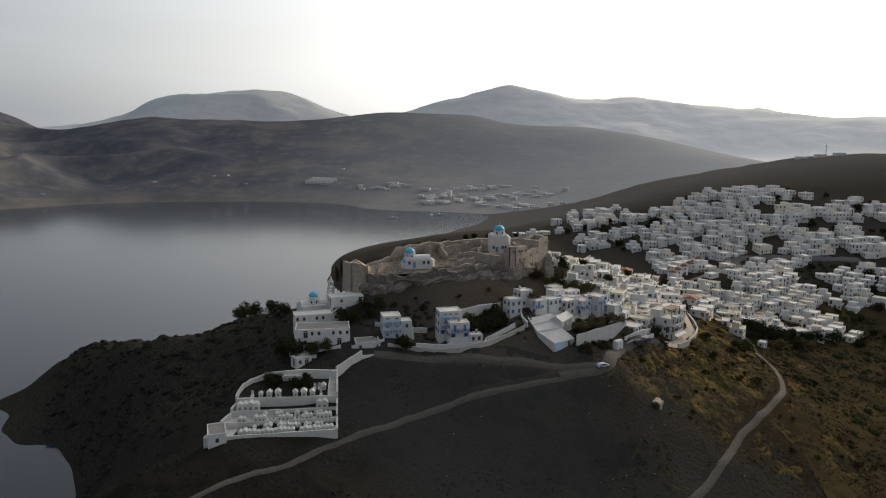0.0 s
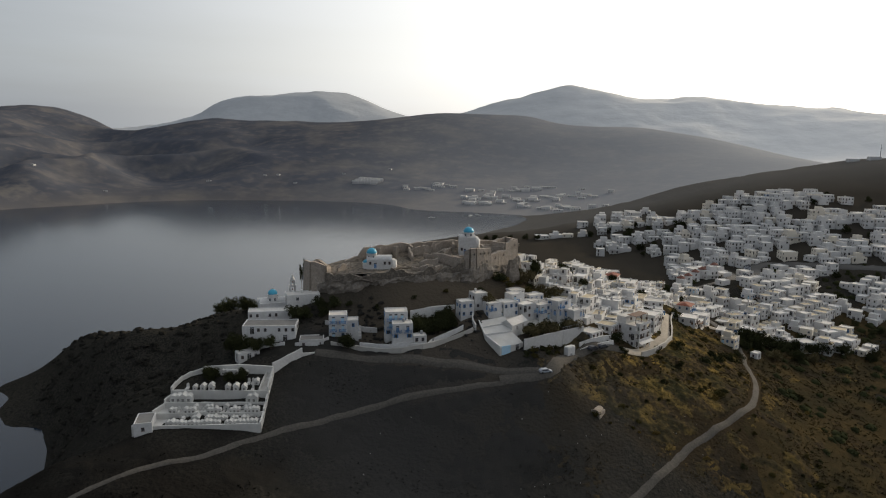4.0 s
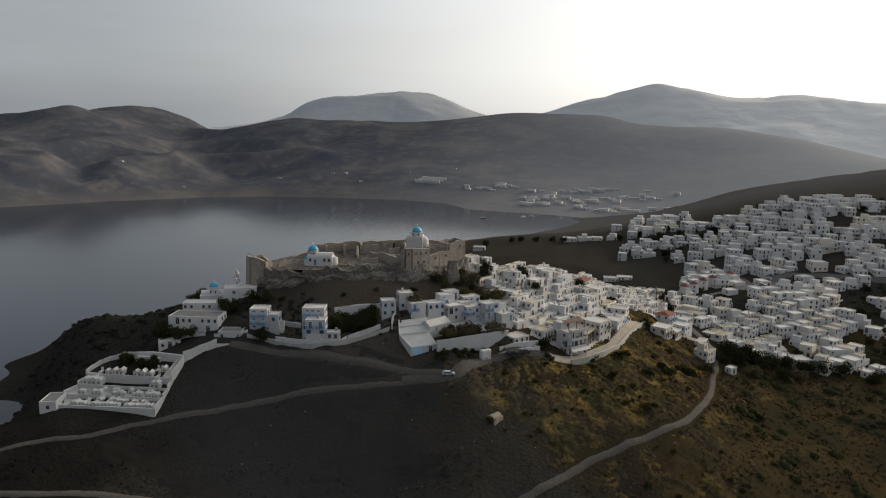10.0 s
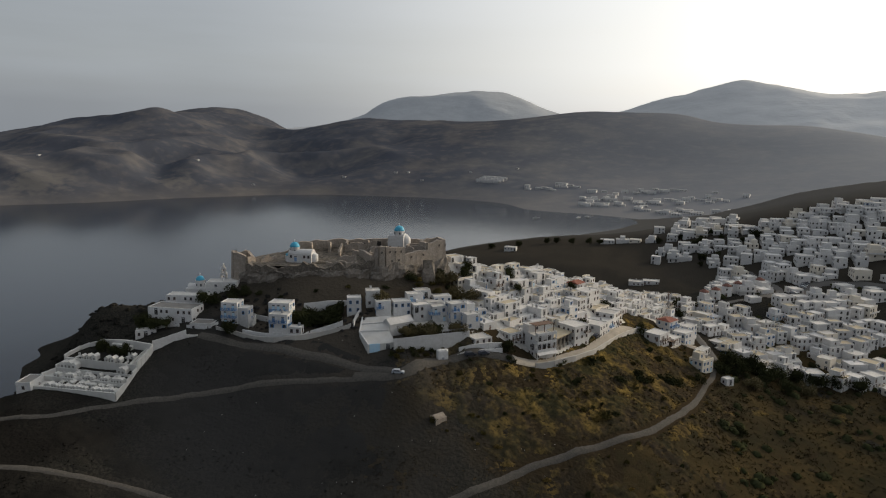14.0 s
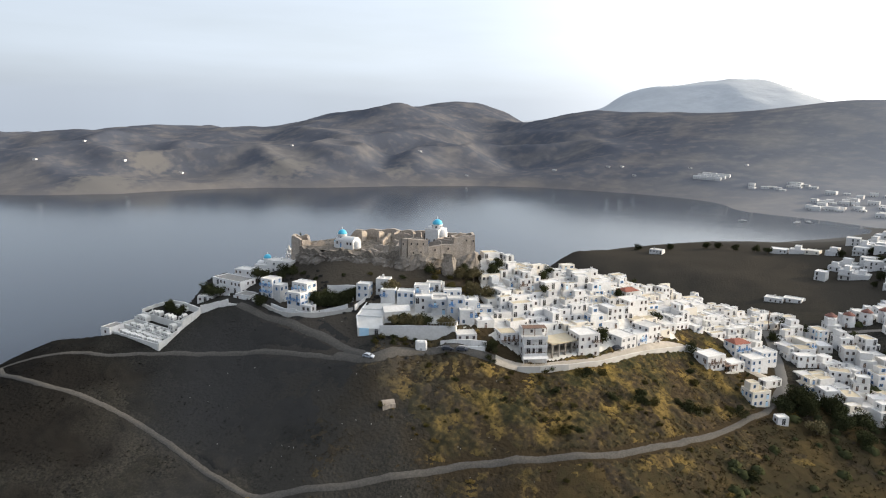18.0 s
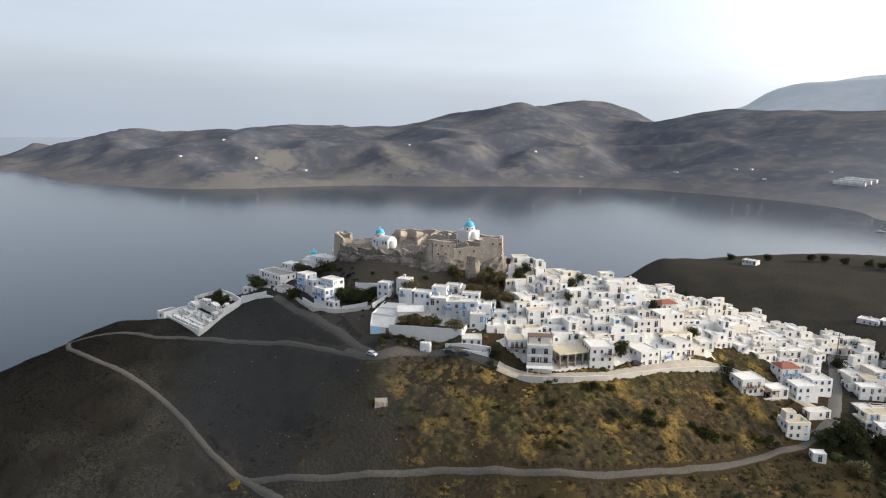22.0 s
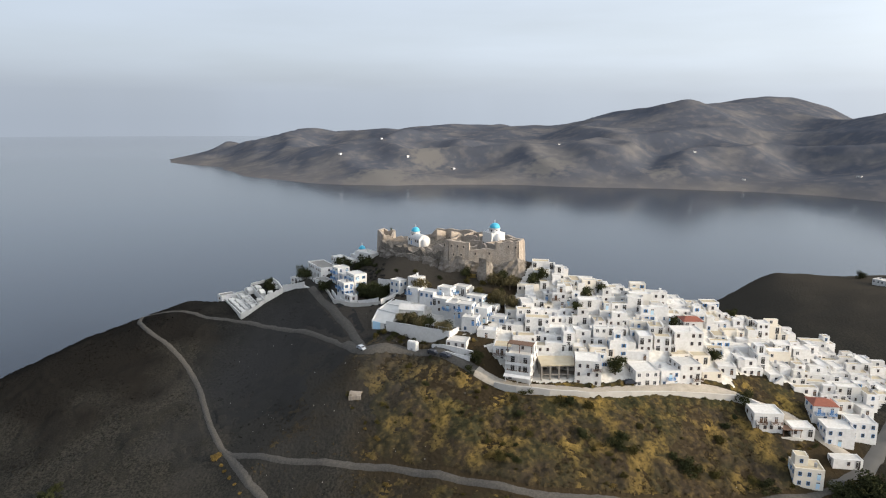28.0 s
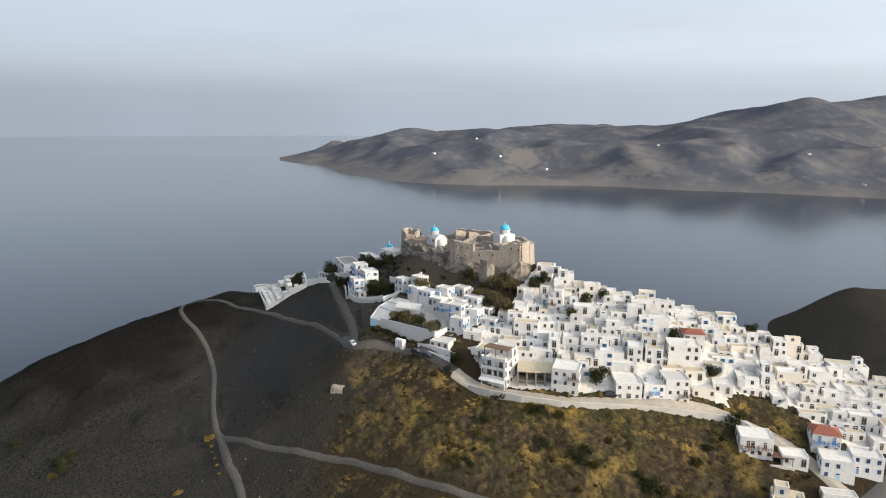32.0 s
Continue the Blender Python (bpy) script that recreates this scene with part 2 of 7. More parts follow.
BRUSH = material("dry_brush", (0.052, 0.039, 0.025), 0.9, [((0.034, 0.029, 0.023), 0.03, 0.8, 0.2), ((0.040, 0.041, 0.018), 0.09, 0.7, 0.16), ((0.25, 0.17, 0.048), 0.11, 0.85, 0.14, 0.585), ((0.15, 0.106, 0.038), 0.6, 0.6, 0.18, 0.57), ((0.022, 0.020, 0.013), 1.0, 0.65, 0.16, 0.55)], 0.2, 3.0, spec=0.0)
pale_towards(BRUSH, 90, 58, (0.050, 0.044, 0.036), 0, 0.75)  # thins out into the heath
pale_towards(BRUSH, 36, 27, (0.040, 0.031, 0.0225), 2, 0.42)  # browner and barer down the slope
GREENBRUSH = material("dark_green_brush", (0.042, 0.032, 0.020), 0.95, [((0.027, 0.024, 0.016), 0.06, 0.8, 0.25), ((0.085, 0.058, 0.026), 0.05, 0.6, 0.2), ((0.036, 0.033, 0.017), 0.7, 0.6, 0.3)], 0.2, 3.0, spec=0.0)
LEAF = material("dark_leaves", (0.033, 0.038, 0.019), 0.9, [((0.052, 0.052, 0.023), 0.8, 0.6, 0.4)], per_object=0.3, spec=0.0)
BARK = material("bark", (0.12, 0.09, 0.065), 0.95, [((0.07, 0.055, 0.04), 3, 0.6, 0.4)])
METAL = material("grey_metal", (0.35, 0.36, 0.38), 0.4, [((0.25, 0.25, 0.26), 3, 0.5, 0.4)], metal=0.6)
CARPAINT = material("pale_car_paint", (0.36, 0.39, 0.43), 0.3, per_object=0.5, spec=0.6)
TYRE = material("tyre_rubber", (0.02, 0.02, 0.02), 0.9)

SEA = material("sea_water", (0.012, 0.020, 0.034), 0.13, [((0.017, 0.028, 0.043), 0.003, 0.6, 0.4)], 0.030, 0.35, spec=0.5)
SEA.node_tree.nodes["Principled BSDF"].inputs["IOR"].default_value = 1.33


def calm_far_out(m, near, far, rough):
    """Ripples die down on the open sea."""
    n, l = m.node_tree.nodes, m.node_tree.links
    geo, away, ripple, gloss = n.new("ShaderNodeNewGeometry"), n.new("ShaderNodeVectorMath"), n.new("ShaderNodeMapRange"), n.new("ShaderNodeMapRange")
    away.operation = "LENGTH"
    l.new(geo.outputs["Position"], away.inputs[0])
    for node, a, b in ((ripple, 1.0, 0.0), (gloss, *rough)):
        node.inputs[1].default_value, node.inputs[2].default_value, node.inputs[3].default_value, node.inputs[4].default_value = near, far, a, b
        l.new(away.outputs["Value"], node.inputs[0])
    l.new(ripple.outputs[0], n["Bump"].inputs["Strength"])
    l.new(gloss.outputs[0], n["Principled BSDF"].inputs["Roughness"])


calm_far_out(SEA, 1700, 3200, (0.13, 0.02))
STREET = material("whitewashed_paving", (0.46, 0.44, 0.40), 0.95, [((0.30, 0.27, 0.23), 0.16, 0.6, 0.25), ((0.68, 0.67, 0.64), 0.7, 0.5, 0.3)], 0.03, 2)
DRYSTONE = material("dry_stone", (0.24, 0.205, 0.17), 0.95, [((0.20, 0.17, 0.14), 0.16, 0.7, 0.35), ((0.33, 0.295, 0.255), 0.7, 0.6, 0.3), ((0.22, 0.185, 0.15), 2.2, 0.5, 0.22)], 0.10, 1.6)
# bare concrete, darkened in colour for the shade inside the open frame
RAWCONCRETE = material("dark_raw_concrete", (0.20, 0.185, 0.165), 0.95, [((0.17, 0.155, 0.14), 0.6, 0.6, 0.3)], 0.03, 2)

# ---- shape helpers ----
class Shape:
    """Collects vertices and faces of one mesh."""

    def __init__(self):
        self.v, self.f, self.m = [], [], []

    def add(self, verts, faces, mat=0):
        k = len(self.v)
        self.v += [tuple(p) for p in verts]
        self.f += [tuple(i + k for i in q) for q in faces]
        self.m += [mat] * len(faces)
        return self

    def box(self, x0, y0, z0, x1, y1, z1, mat=0, taper=0.0):
        t = taper
        p = [(x0, y0, z0), (x1, y0, z0), (x1, y1, z0), (x0, y1, z0), (x0 + t, y0 + t, z1), (x1 - t, y0 + t, z1), (x1 - t, y1 - t, z1), (x0 + t, y1 - t, z1)]
        return self.add(p, [(0, 3, 2, 1), (4, 5, 6, 7), (0, 1, 5, 4), (1, 2, 6, 5), (2, 3, 7, 6), (3, 0, 4, 7)], mat)

    def tube(self, x, y, rings, n=12, mat=0, cap=True, start=0.0, sweep=2 * math.pi):
        """Rings of (radius, z) turned about an upright axis at x, y."""
        k, verts, faces = n, [], []
        for r, z in rings:
            verts += [(x + r * math.cos(start + sweep * i / n), y + r * math.sin(start + sweep * i / n), z) for i in range(n)]
        for j in range(len(rings) - 1):
            faces += [(j * k + i, j * k + (i + 1) % k, (j + 1) * k + (i + 1) % k, (j + 1) * k + i) for i in range(n)]
        if cap:
            faces += [tuple(range(n - 1, -1, -1)), tuple((len(rings) - 1) * k + i for i in range(n))]
        return self.add(verts, faces, mat)

    def dome(self, x, y, z, r, rise=1.0, n=16, steps=5, mat=0):
        return self.tube(x, y, [(max(r * math.cos(a), 0.02), z + r * rise * math.sin(a)) for a in [math.pi / 2 * i / steps for i in range(steps + 1)]], n, mat)

    def bar(self, p, q, r, mat=0):
        """A square rod from p to q."""
        p, q = Vector(p), Vector(q)
        d = (q - p).normalized()
        u = d.cross(Vector((0, 0, 1)) if abs(d.z) < 0.9 else Vector((1, 0, 0))).normalized() * r
        w = d.cross(u).normalized() * r
        pts = [e + a * u + b * w for e in (p, q) for a, b in ((-1, -1), (1, -1), (1, 1), (-1, 1))]
        return self.add(pts, [(0, 3, 2, 1), (4, 5, 6, 7), (0, 1, 5, 4), (1, 2, 6, 5), (2, 3, 7, 6), (3, 0, 4, 7)], mat)

    def mesh(self, name, *mats, smooth=False):
        me = bpy.data.meshes.new(name)
        me.from_pydata(self.v, [], self.f)
        for mt in mats:
            me.materials.append(mt)
        if len(mats) > 1:
            me.polygons.foreach_set("material_index", self.m)
        if smooth:
            me.polygons.foreach_set("use_smooth", [True] * len(me.polygons))
        return me


def part(name, shape, mat, parent=None, label="", at=None, smooth=False):
    """One mesh object under a thing or a part. shape: a Shape, or a mesh that alike pieces share."""
    me = shape if isinstance(shape, bpy.types.Mesh) else shape.mesh(name, *(mat if isinstance(mat, (list, tuple)) else [mat]), smooth=smooth)
    ob = new(name, me)
    if parent:
        ob.parent = parent
    if at is not None:
        ob.matrix_local = at
    if label:
        ob["label"] = label
    return ob


def thing(name, m, label, category, group="", kind=""):
    ob = new(name)
    ob.empty_display_size = 1.0
    ob.matrix_world = m
    return tagged(ob, label, category, group, kind)


# ---- the lie of the land ----
def value_noise(x, y, seed=0):
    """Smooth noise in -1 to 1 on arrays."""
    xi, yi = np.floor(x).astype(np.int64), np.floor(y).astype(np.int64)
    fx, fy = x - xi, y - yi
    fx, fy = fx * fx * (3 - 2 * fx), fy * fy * (3 - 2 * fy)

    def rnd(a, b):
        h = (a * 374761393 + b * 668265263 + seed * 974634777) & 0x7FFFFFFF
        h = ((h ^ (h >> 13)) * 1274126177) & 0x7FFFFFFF
        return ((h ^ (h >> 16)) & 0xFFFF) / 32767.5 - 1

    a = rnd(xi, yi) * (1 - fx) + rnd(xi + 1, yi) * fx
    b = rnd(xi, yi + 1) * (1 - fx) + rnd(xi + 1, yi + 1) * fx
    return a * (1 - fy) + b * fy


def fbm(x, y, octaves=4, seed=0):
    return sum(value_noise(x * 2**o, y * 2**o, seed + o) / 2**o for o in range(octaves))


class Relief:
    """A smooth surface through spot heights that are set to fit the camera's view."""

    def __init__(self, spots, soft):
        p = np.array(spots, float)
        self.xy, self.soft, n = p[:, :2], soft, len(p)
        r = np.hypot(*(self.xy[:, None] - self.xy[None]).transpose(2, 0, 1))
        a = np.zeros((n + 3, n + 3))
        a[:n, :n] = np.sqrt(r * r + soft * soft)
        a[:n, n], a[:n, n + 1 : n + 3] = 1, self.xy
        a[n:, :n] = a[:n, n:].T
        self.w = np.linalg.solve(a, np.r_[p[:, 2], 0, 0, 0])

    def __call__(self, x, y):
        x, y = np.asarray(x, float), np.asarray(y, float)
        z = self.w[-3] + self.w[-2] * x + self.w[-1] * y
        for (px, py), w in zip(self.xy, self.w):
            z = z + w * np.sqrt((x - px) ** 2 + (y - py) ** 2 + self.soft**2)
        return z


# castle rock, the village saddle and the heath in front of it
HILL_SPOTS = [
    (-30, 168, 35), (-65, 161, 35), (-34, 187, 46), (-26, 198, 49), (-45, 205, 50), (-50, 230, 54), (-91, 276, 36.4),
    (-36, 236, 60), (0, 255, 68), (19, 270, 69), (-16, 247, 67), (46, 272, 61), (48, 225, 48), (60, 223, 44.5), (51, 206, 45),
    (38, 211, 45.5), (-5, 214, 50), (66, 200, 35.5), (55, 159, 15), (-69.7, 122.8, 28.8), (122, 267, 31), (88, 244, 41), (112, 315, 36.5),
    (25, 246, 63), (38, 250, 61), (44, 262, 60.5), (8, 238, 64.3), (-12, 232.5, 62.2), (10, 226, 53), (-20, 222, 54), (12, 205, 47.2), (-3, 203.2, 48.4), (0, 214, 52.2), (-18, 212, 51.6), (21, 229, 56.6), (28, 214.5, 50.2), (25.5, 220, 54.2), (50.5, 219, 47.6), (64, 230.5, 47.6), (8, 190.3, 38.3), (-14, 180, 36.4),
]
VILLAGE_SPOTS = [
    (122, 335, 33), (144, 300, 20.5), (142, 315, 23), (42, 280, 67), (48, 292, 63), (91, 313, 49), (70, 255, 50), (88, 352, 44), (128, 365, 31),
    (178, 420, 33), (176, 361, 17), (40, 330, 50), (60, 370, 42), (10, 320, 25), (-40, 320, 0), (30, 400, 14), (90, 440, 20),
    (160, 500, 28), (230, 450, 30), (240, 380, 14), (200, 310, 9), (185, 260, 5), (150, 215, 7), (250, 300, 3),
]
SHORE_SPOTS = [
    (-150, 210, -4.4), (-125, 190, -5.1), (-152, 250, 16.3), (-162, 230, 0.0), (-170, 252, 1.9), (-195, 265, 1.0), (-201, 268, 0.2), (-199, 288, 0.3), (-203, 308, 0.3), (-206, 326, 0), (-186, 266, 2.5), (-189, 286, 6.5), (-187, 304, 9.5), (-174.5, 233.5, -1.0), (-176, 248, 1.5), (-188, 246, -2), (-208, 260, -5), (-214, 288, -6.5), (-218, 312, -6), (-136, 263, 32.1), (-132, 229, 16.6), (-113, 236, 40.4), (-113, 262, 27),
    (-120, 210, 12.4), (-79, 166, 26.9), (-101, 144, 18.1), (-100, 190, 23.4), (-172, 286, 19.5), (-70, 200, 39.3), (-150, 230, 0), (-140, 212, -4.3), (-88, 216, 30.3), (-120, 160, -6),
    (-47, 94, 25), (-24, 77, 20.2), (-60, 60, 5), (-22, 54, 10), (-62, 106, 25.2), (-77, 147, 33), (20, 84, 7), (20, 66, 3), (44, 82, 4), (38, 58, -4), (75, 110, 4), (0, 120, 22), (0, 168, 27), (70, 178, 22), (110, 190, 12), (120, 229, 26),
    (-110, 290, 12), (-90, 310, -2), (-150, 120, -12),
]
BAY_SPOTS = [
    (-66, 514, 23), (-114, 556, -2), (-95, 500, -2), (-60, 450, -3), (0, 470, 14), (60, 510, 26), (120, 560, 28), (-20, 640, 22), (-22, 700, 16), (-27, 800, 0),
    (60, 760, 18), (152, 798, 40), (252, 592, 71), (233, 836, 66), (328, 842, 84), (421, 828, 102), (483, 760, 107), (600, 700, 105), (180, 560, 46),
    (18, 1065, 1), (60, 1005, 1), (30, 920, 0), (-60, 950, -8), (-160, 1060, -2), (-300, 1150, -2),
]
FAR_SPOTS = [
    (320, 480, 40), (360, 560, 62), (420, 420, 30), (330, 330, 8), (300, 200, -4), (-82, 1205, 12), (-290, 1313, 36), (200, 1180, 12), (400, 1150, 45),
    (0, 1500, 60), (600, 1300, 80), (-420, 1350, 25), (-480, 1200, -2), (600, 400, 40), (0, 20, -12), (150, 100, -10), (-250, 150, -20), (-250, 500, -25), (-250, 850, -25),
]
LAND = Relief(HILL_SPOTS + VILLAGE_SPOTS + SHORE_SPOTS + BAY_SPOTS + FAR_SPOTS, 10.0)


def land(x, y):
    """Height of the near ground over the sea."""
    z = LAND(x, y)
    steep = np.clip((z - 1) / 12, 0.05, 1)
    return z + 0.8 * steep * fbm(np.asarray(x, float) / 17, np.asarray(y, float) / 17, 4, 3)


def ground_z(x, y):
    return float(land(np.array([x]), np.array([y]))[0])


def sheet(name, xs, ys, height, mat, label, category, floor=-30.0):
    gx, gy = np.meshgrid(np.array(xs), np.array(ys))
    z = np.maximum(height(gx, gy), floor)
    nx, ny = len(xs), len(ys)
    me = bpy.data.meshes.new(name)
    k = (np.arange(ny - 1)[:, None] * nx + np.arange(nx - 1)[None]).ravel()
    me.from_pydata(np.stack([gx.ravel(), gy.ravel(), z.ravel()], 1).tolist(), [], np.stack([k, k + 1, k + 1 + nx, k + nx], 1).tolist())
    me.polygons.foreach_set("use_smooth", [True] * len(me.polygons))
    me.materials.append(mat)
    return tagged(new(name, me), label, category, "", "structure")


def graded(a, b, near0, near1, fine, coarse):
    """Grid lines from a to b, fine between near0 and near1."""
    out, x = [], a
    while x < b:
        out.append(x)
        gap = max(near0 - x, x - near1, 0)
        x += min(fine + gap * 0.06, coarse)
    return out + [b]


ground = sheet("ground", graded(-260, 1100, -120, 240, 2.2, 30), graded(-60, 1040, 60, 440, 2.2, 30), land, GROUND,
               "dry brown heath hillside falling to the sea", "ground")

# hills across the bay
COAST_SPOTS = [
    (-2001, 60, -4), (-1947, 260, 40), (-1935, 381, 62), (-1843, 608, 103), (-1746, 769, 115), (-1659, 862, 110), (-1560, 965, 98), (-1447, 1176, 102), (-1420, 1260, 121), (-1385, 1350, 144), (-1350, 1420, 169), (-1326, 1480, 182), (-1367, 1578, 173),
    (-1480, 1800, 189), (-1570, 1990, 204), (-1610, 2099, 212), (-1600, 2150, 205), (-1585, 2290, 187), (-1580, 2380, 158), (-1577, 2472, 120), (-1260, 2250, 66), (-1150, 1700, 80), (-1180, 1480, 125), (-1031, 1961, 147), (-918, 624, 0), (-765, 935, 0), (-1032, 330, 0),
    (-1850, 65, 0), (-1357, 714, 82), (-1058, 1238, 78), (-600, 1130, 0), (-995, 1702, 104), (-908, 1810, 155), (-718, 1900, 161), (-445, 1990, 170), (-232, 2083, 197),
    (65, 2104, 187), (169, 2101, 157), (366, 1980, 158),
]
COAST_SPOTS_2 = [
    (480, 1754, 132), (587, 1408, 84), (-290, 1320, 30), (0, 1500, 55), (-500, 1500, 85), (-700, 1300, 50), (200, 1600, 90), (-400, 1190, 0), (-1500, 200, 0), (-800, 700, -20), (-1000, 200, -20), (-500, 950, -20),
    (-250, 1120, -10), (800, 1900, 62), (1000, 1400, 25), (1400, 1200, 20), (1500, 2000, 30), (-2300, 900, 40), (-2300, 300, -20), (-1700, -150, -20), (-2200, 1700, 60), (-1400, 2400, 80), (0, 2600, 60), (1500, 2600, 30),
    (-1250, 480, 40), (-900, 950, 45), (-880, 1500, 60), (18, 1068, 1), (150, 1050, 8), (-160, 1085, -2), (-82, 1205, 11), (100, 1190, 17), (200, 1225, 28), (25, 1287, 24),
]
COAST_SPOTS_3 = [(300, 1000, 30), (200, 850, 10), (0, 850, -25), (500, 750, 40), (-50, 600, -40), (200, 400, -40), (500, 300, -20), (1000, 700, 30), (0, 100, -40), (-300, 500, -40)]
COAST = Relief(COAST_SPOTS + COAST_SPOTS_2 + COAST_SPOTS_3, 60.0)


def coast(x, y):
    z = COAST(x, y)
    west = np.clip((-350 - x) / 550, 0.05, 1)
    up = np.clip(z / 60, 0.1, 1) * west
    foot = np.clip(1.35 - z / 120, 0.2, 1)
    cliff = 9 * west * np.clip(z / 6, 0, 1) * np.clip(0.4 + 1.4 * fbm(x / 140, y / 140, 2, 31), 0, 1) * np.clip(1.2 - z / 60, 0, 1)
    gully = 1 - np.abs(fbm(x / 330 + 0.25 * fbm(x / 190, y / 190, 2, 4), y / 330, 2, 11))
    return z + cliff + up * (foot * 88 * (gully - 0.72) + 3.0 * fbm(x / 80, y / 80, 3, 5))


coast_hills = sheet("coast_hills", np.arange(-2500, 1500, 13.0), np.arange(-250, 2500, 13.0), coast, HILL, "bare grey-brown hills across the bay, dry, with haze tinted in", "hills", -40)

RANGE_SPOTS = [
    (-1700, 3040, 150), (-1592, 3089, 183), (-1494, 3139, 262), (-1330, 3222, 320), (-1026, 3331, 348), (-860, 3388, 340), (-740, 3430, 290), (-600, 3450, 228), (-313, 3383, 236), (-78, 3451, 319),
    (260, 3458, 393), (604, 3421, 327), (850, 3373, 340), (1007, 3320, 315), (1252, 3252, 285), (1425, 3183, 275), (1530, 3036, 243), (1803, 2883, 236), (2300, 2600, 230),
    (-2200, 2700, 60), (0, 2700, 60), (-1000, 2700, 60), (1000, 2600, 80), (1700, 2300, 80), (-1000, 3900, 150), (300, 4000, 200), (1700, 3500, 150), (2600, 2900, 100),
]
RANGE = Relief(RANGE_SPOTS, 60.0)


def far_range(x, y):
    z = RANGE(x, y)
    return z + np.clip(z / 150, 0.1, 1) * (12 * (0.4 - np.abs(fbm(x / 330, y / 330, 4, 23))) + 3 * fbm(x / 70, y / 70, 3, 29))


distant_hills = sheet("distant_hills", np.arange(-2600, 2900, 26.0), np.arange(2250, 4150, 26.0), far_range, FARHILL, "mountains far behind the bay, haze painted in as pale grey", "hills", -60)

sea = new("water", bpy.data.meshes.new("water"))
sea.data.from_pydata([(130 + 4700 * math.cos(2 * math.pi * i / 96), 100 + 4700 * math.sin(2 * math.pi * i / 96), 0) for i in range(96)], [], [tuple(range(96))])
sea.data.materials.append(SEA)
tagged(sea, "calm grey-blue sea with a soft sheen", "sea", "", "structure")

# ---- houses ----


def opening_mesh(name, xs, zs, cells, *mats, front=-0.07, back=-0.025):
    """A frame standing on a wall face, cut by lines xs and zs; cells {(column, row): material} are sunk into it."""
    s, at = Shape(), {}

    def vert(i, j, y):
        if (i, j, y) not in at:
            at[i, j, y] = len(s.v)
            s.v.append((xs[i], y, zs[j]))
        return at[i, j, y]

    def face(q, mat):
        s.f.append(tuple(q))
        s.m.append(mat)

    nx, nz = len(xs) - 1, len(zs) - 1
    for i in range(nx):
        for j in range(nz):
            ring = [(i, j), (i + 1, j), (i + 1, j + 1), (i, j + 1)]
            if (i, j) in cells:
                inner = []
                for a, b in ring:
                    inner.append(len(s.v))
                    s.v.append((xs[a], back, zs[b]))
                face(inner, cells[i, j])
                for k in range(4):
                    face((vert(*ring[k], front), vert(*ring[(k + 1) % 4], front), inner[(k + 1) % 4], inner[k]), 0)
            else:
                face([vert(*p, front) for p in ring], 0)
    rim = [(i, 0) for i in range(nx)] + [(nx, j) for j in range(nz)] + [(i, nz) for i in range(nx, 0, -1)] + [(0, j) for j in range(nz, 0, -1)]
    for k, p in enumerate(rim):
        q = rim[(k + 1) % len(rim)]
        face((vert(*q, front), vert(*p, front), vert(*p, 0.02), vert(*q, 0.02)), 0)
    return s.mesh(name, *mats)


def window_mesh(name, w, h, frame_mat, shutters=False):
    if shutters:
        return opening_mesh(name, [-w, -w / 2 - 0.05, -0.03, 0.03, w / 2 + 0.05, w], [-0.08, h], {(1, 0): 1, (3, 0): 1}, frame_mat, GLASS)
    return opening_mesh(name, [-w / 2 - 0.08, -w / 2, -0.03, 0.03, w / 2, w / 2 + 0.08], [-0.12, 0, h, h + 0.08], {(1, 1): 1, (3, 1): 1}, frame_mat, GLASS)


def door_mesh(name, w, h, mat):
    return opening_mesh(name, [-w / 2 - 0.1, -w / 2, -0.02, 0.02, w / 2, w / 2 + 0.1], [0, h - 0.5, h - 0.42, h, h + 0.1], {(1, 0): 1, (3, 0): 1, (1, 2): 2, (3, 2): 2}, WHITE, mat, GLASS)


WINDOWS = [window_mesh("window", 0.8, 1.1, BLUE), window_mesh("window", 0.8, 1.1, BROWN), window_mesh("window", 0.8, 1.15, BLUE, True), window_mesh("window", 0.95, 1.15, WHITE), window_mesh("window", 0.7, 0.95, BROWN)]
DOORS = [door_mesh("door", 0.95, 2.15, BLUE), door_mesh("door", 0.95, 2.15, BROWN), door_mesh("door", 1.3, 2.4, DARK), door_mesh("door", 0.95, 2.15, PALEBLUE)]


def balcony_mesh(w, rail_mat):
    """A slab with an openwork railing."""
    s = Shape()
    n = int(w / 0.2)
    line = [(-w / 2, 0.0), (-w / 2, -0.37), (-w / 2, -0.74)] + [(-w / 2 + w * i / n, -1.1) for i in range(n + 1)] + [(w / 2, -0.74), (w / 2, -0.37), (w / 2, 0.0)]
    k = len(line)
    for z in (0.0, 0.12, 0.9, 1.0):
        s.v += [(x, y, z) for x, y in line]
    for i in range(k - 1):
        for j in (0, 1, 2):
            if j != 1 or i % 2 == 0:
                s.f.append((j * k + i, j * k + i + 1, (j + 1) * k + i + 1, (j + 1) * k + i))
                s.m.append(1)
    low = len(s.v)
    s.v += [(x, y, -0.16) for x, y in line]
    for i in range(k - 1):
        s.f.append((low + i, low + i + 1, i + 1, i))
        s.m.append(0)
    s.f += [tuple(range(k)), tuple(range(low + k - 1, low - 1, -1))]
    s.m += [0, 0]
    return s.mesh("balcony", WHITE, rail_mat)


BALCONIES = [balcony_mesh(2.6, BLUE), balcony_mesh(3.2, BROWN), balcony_mesh(2.8, WHITE)]


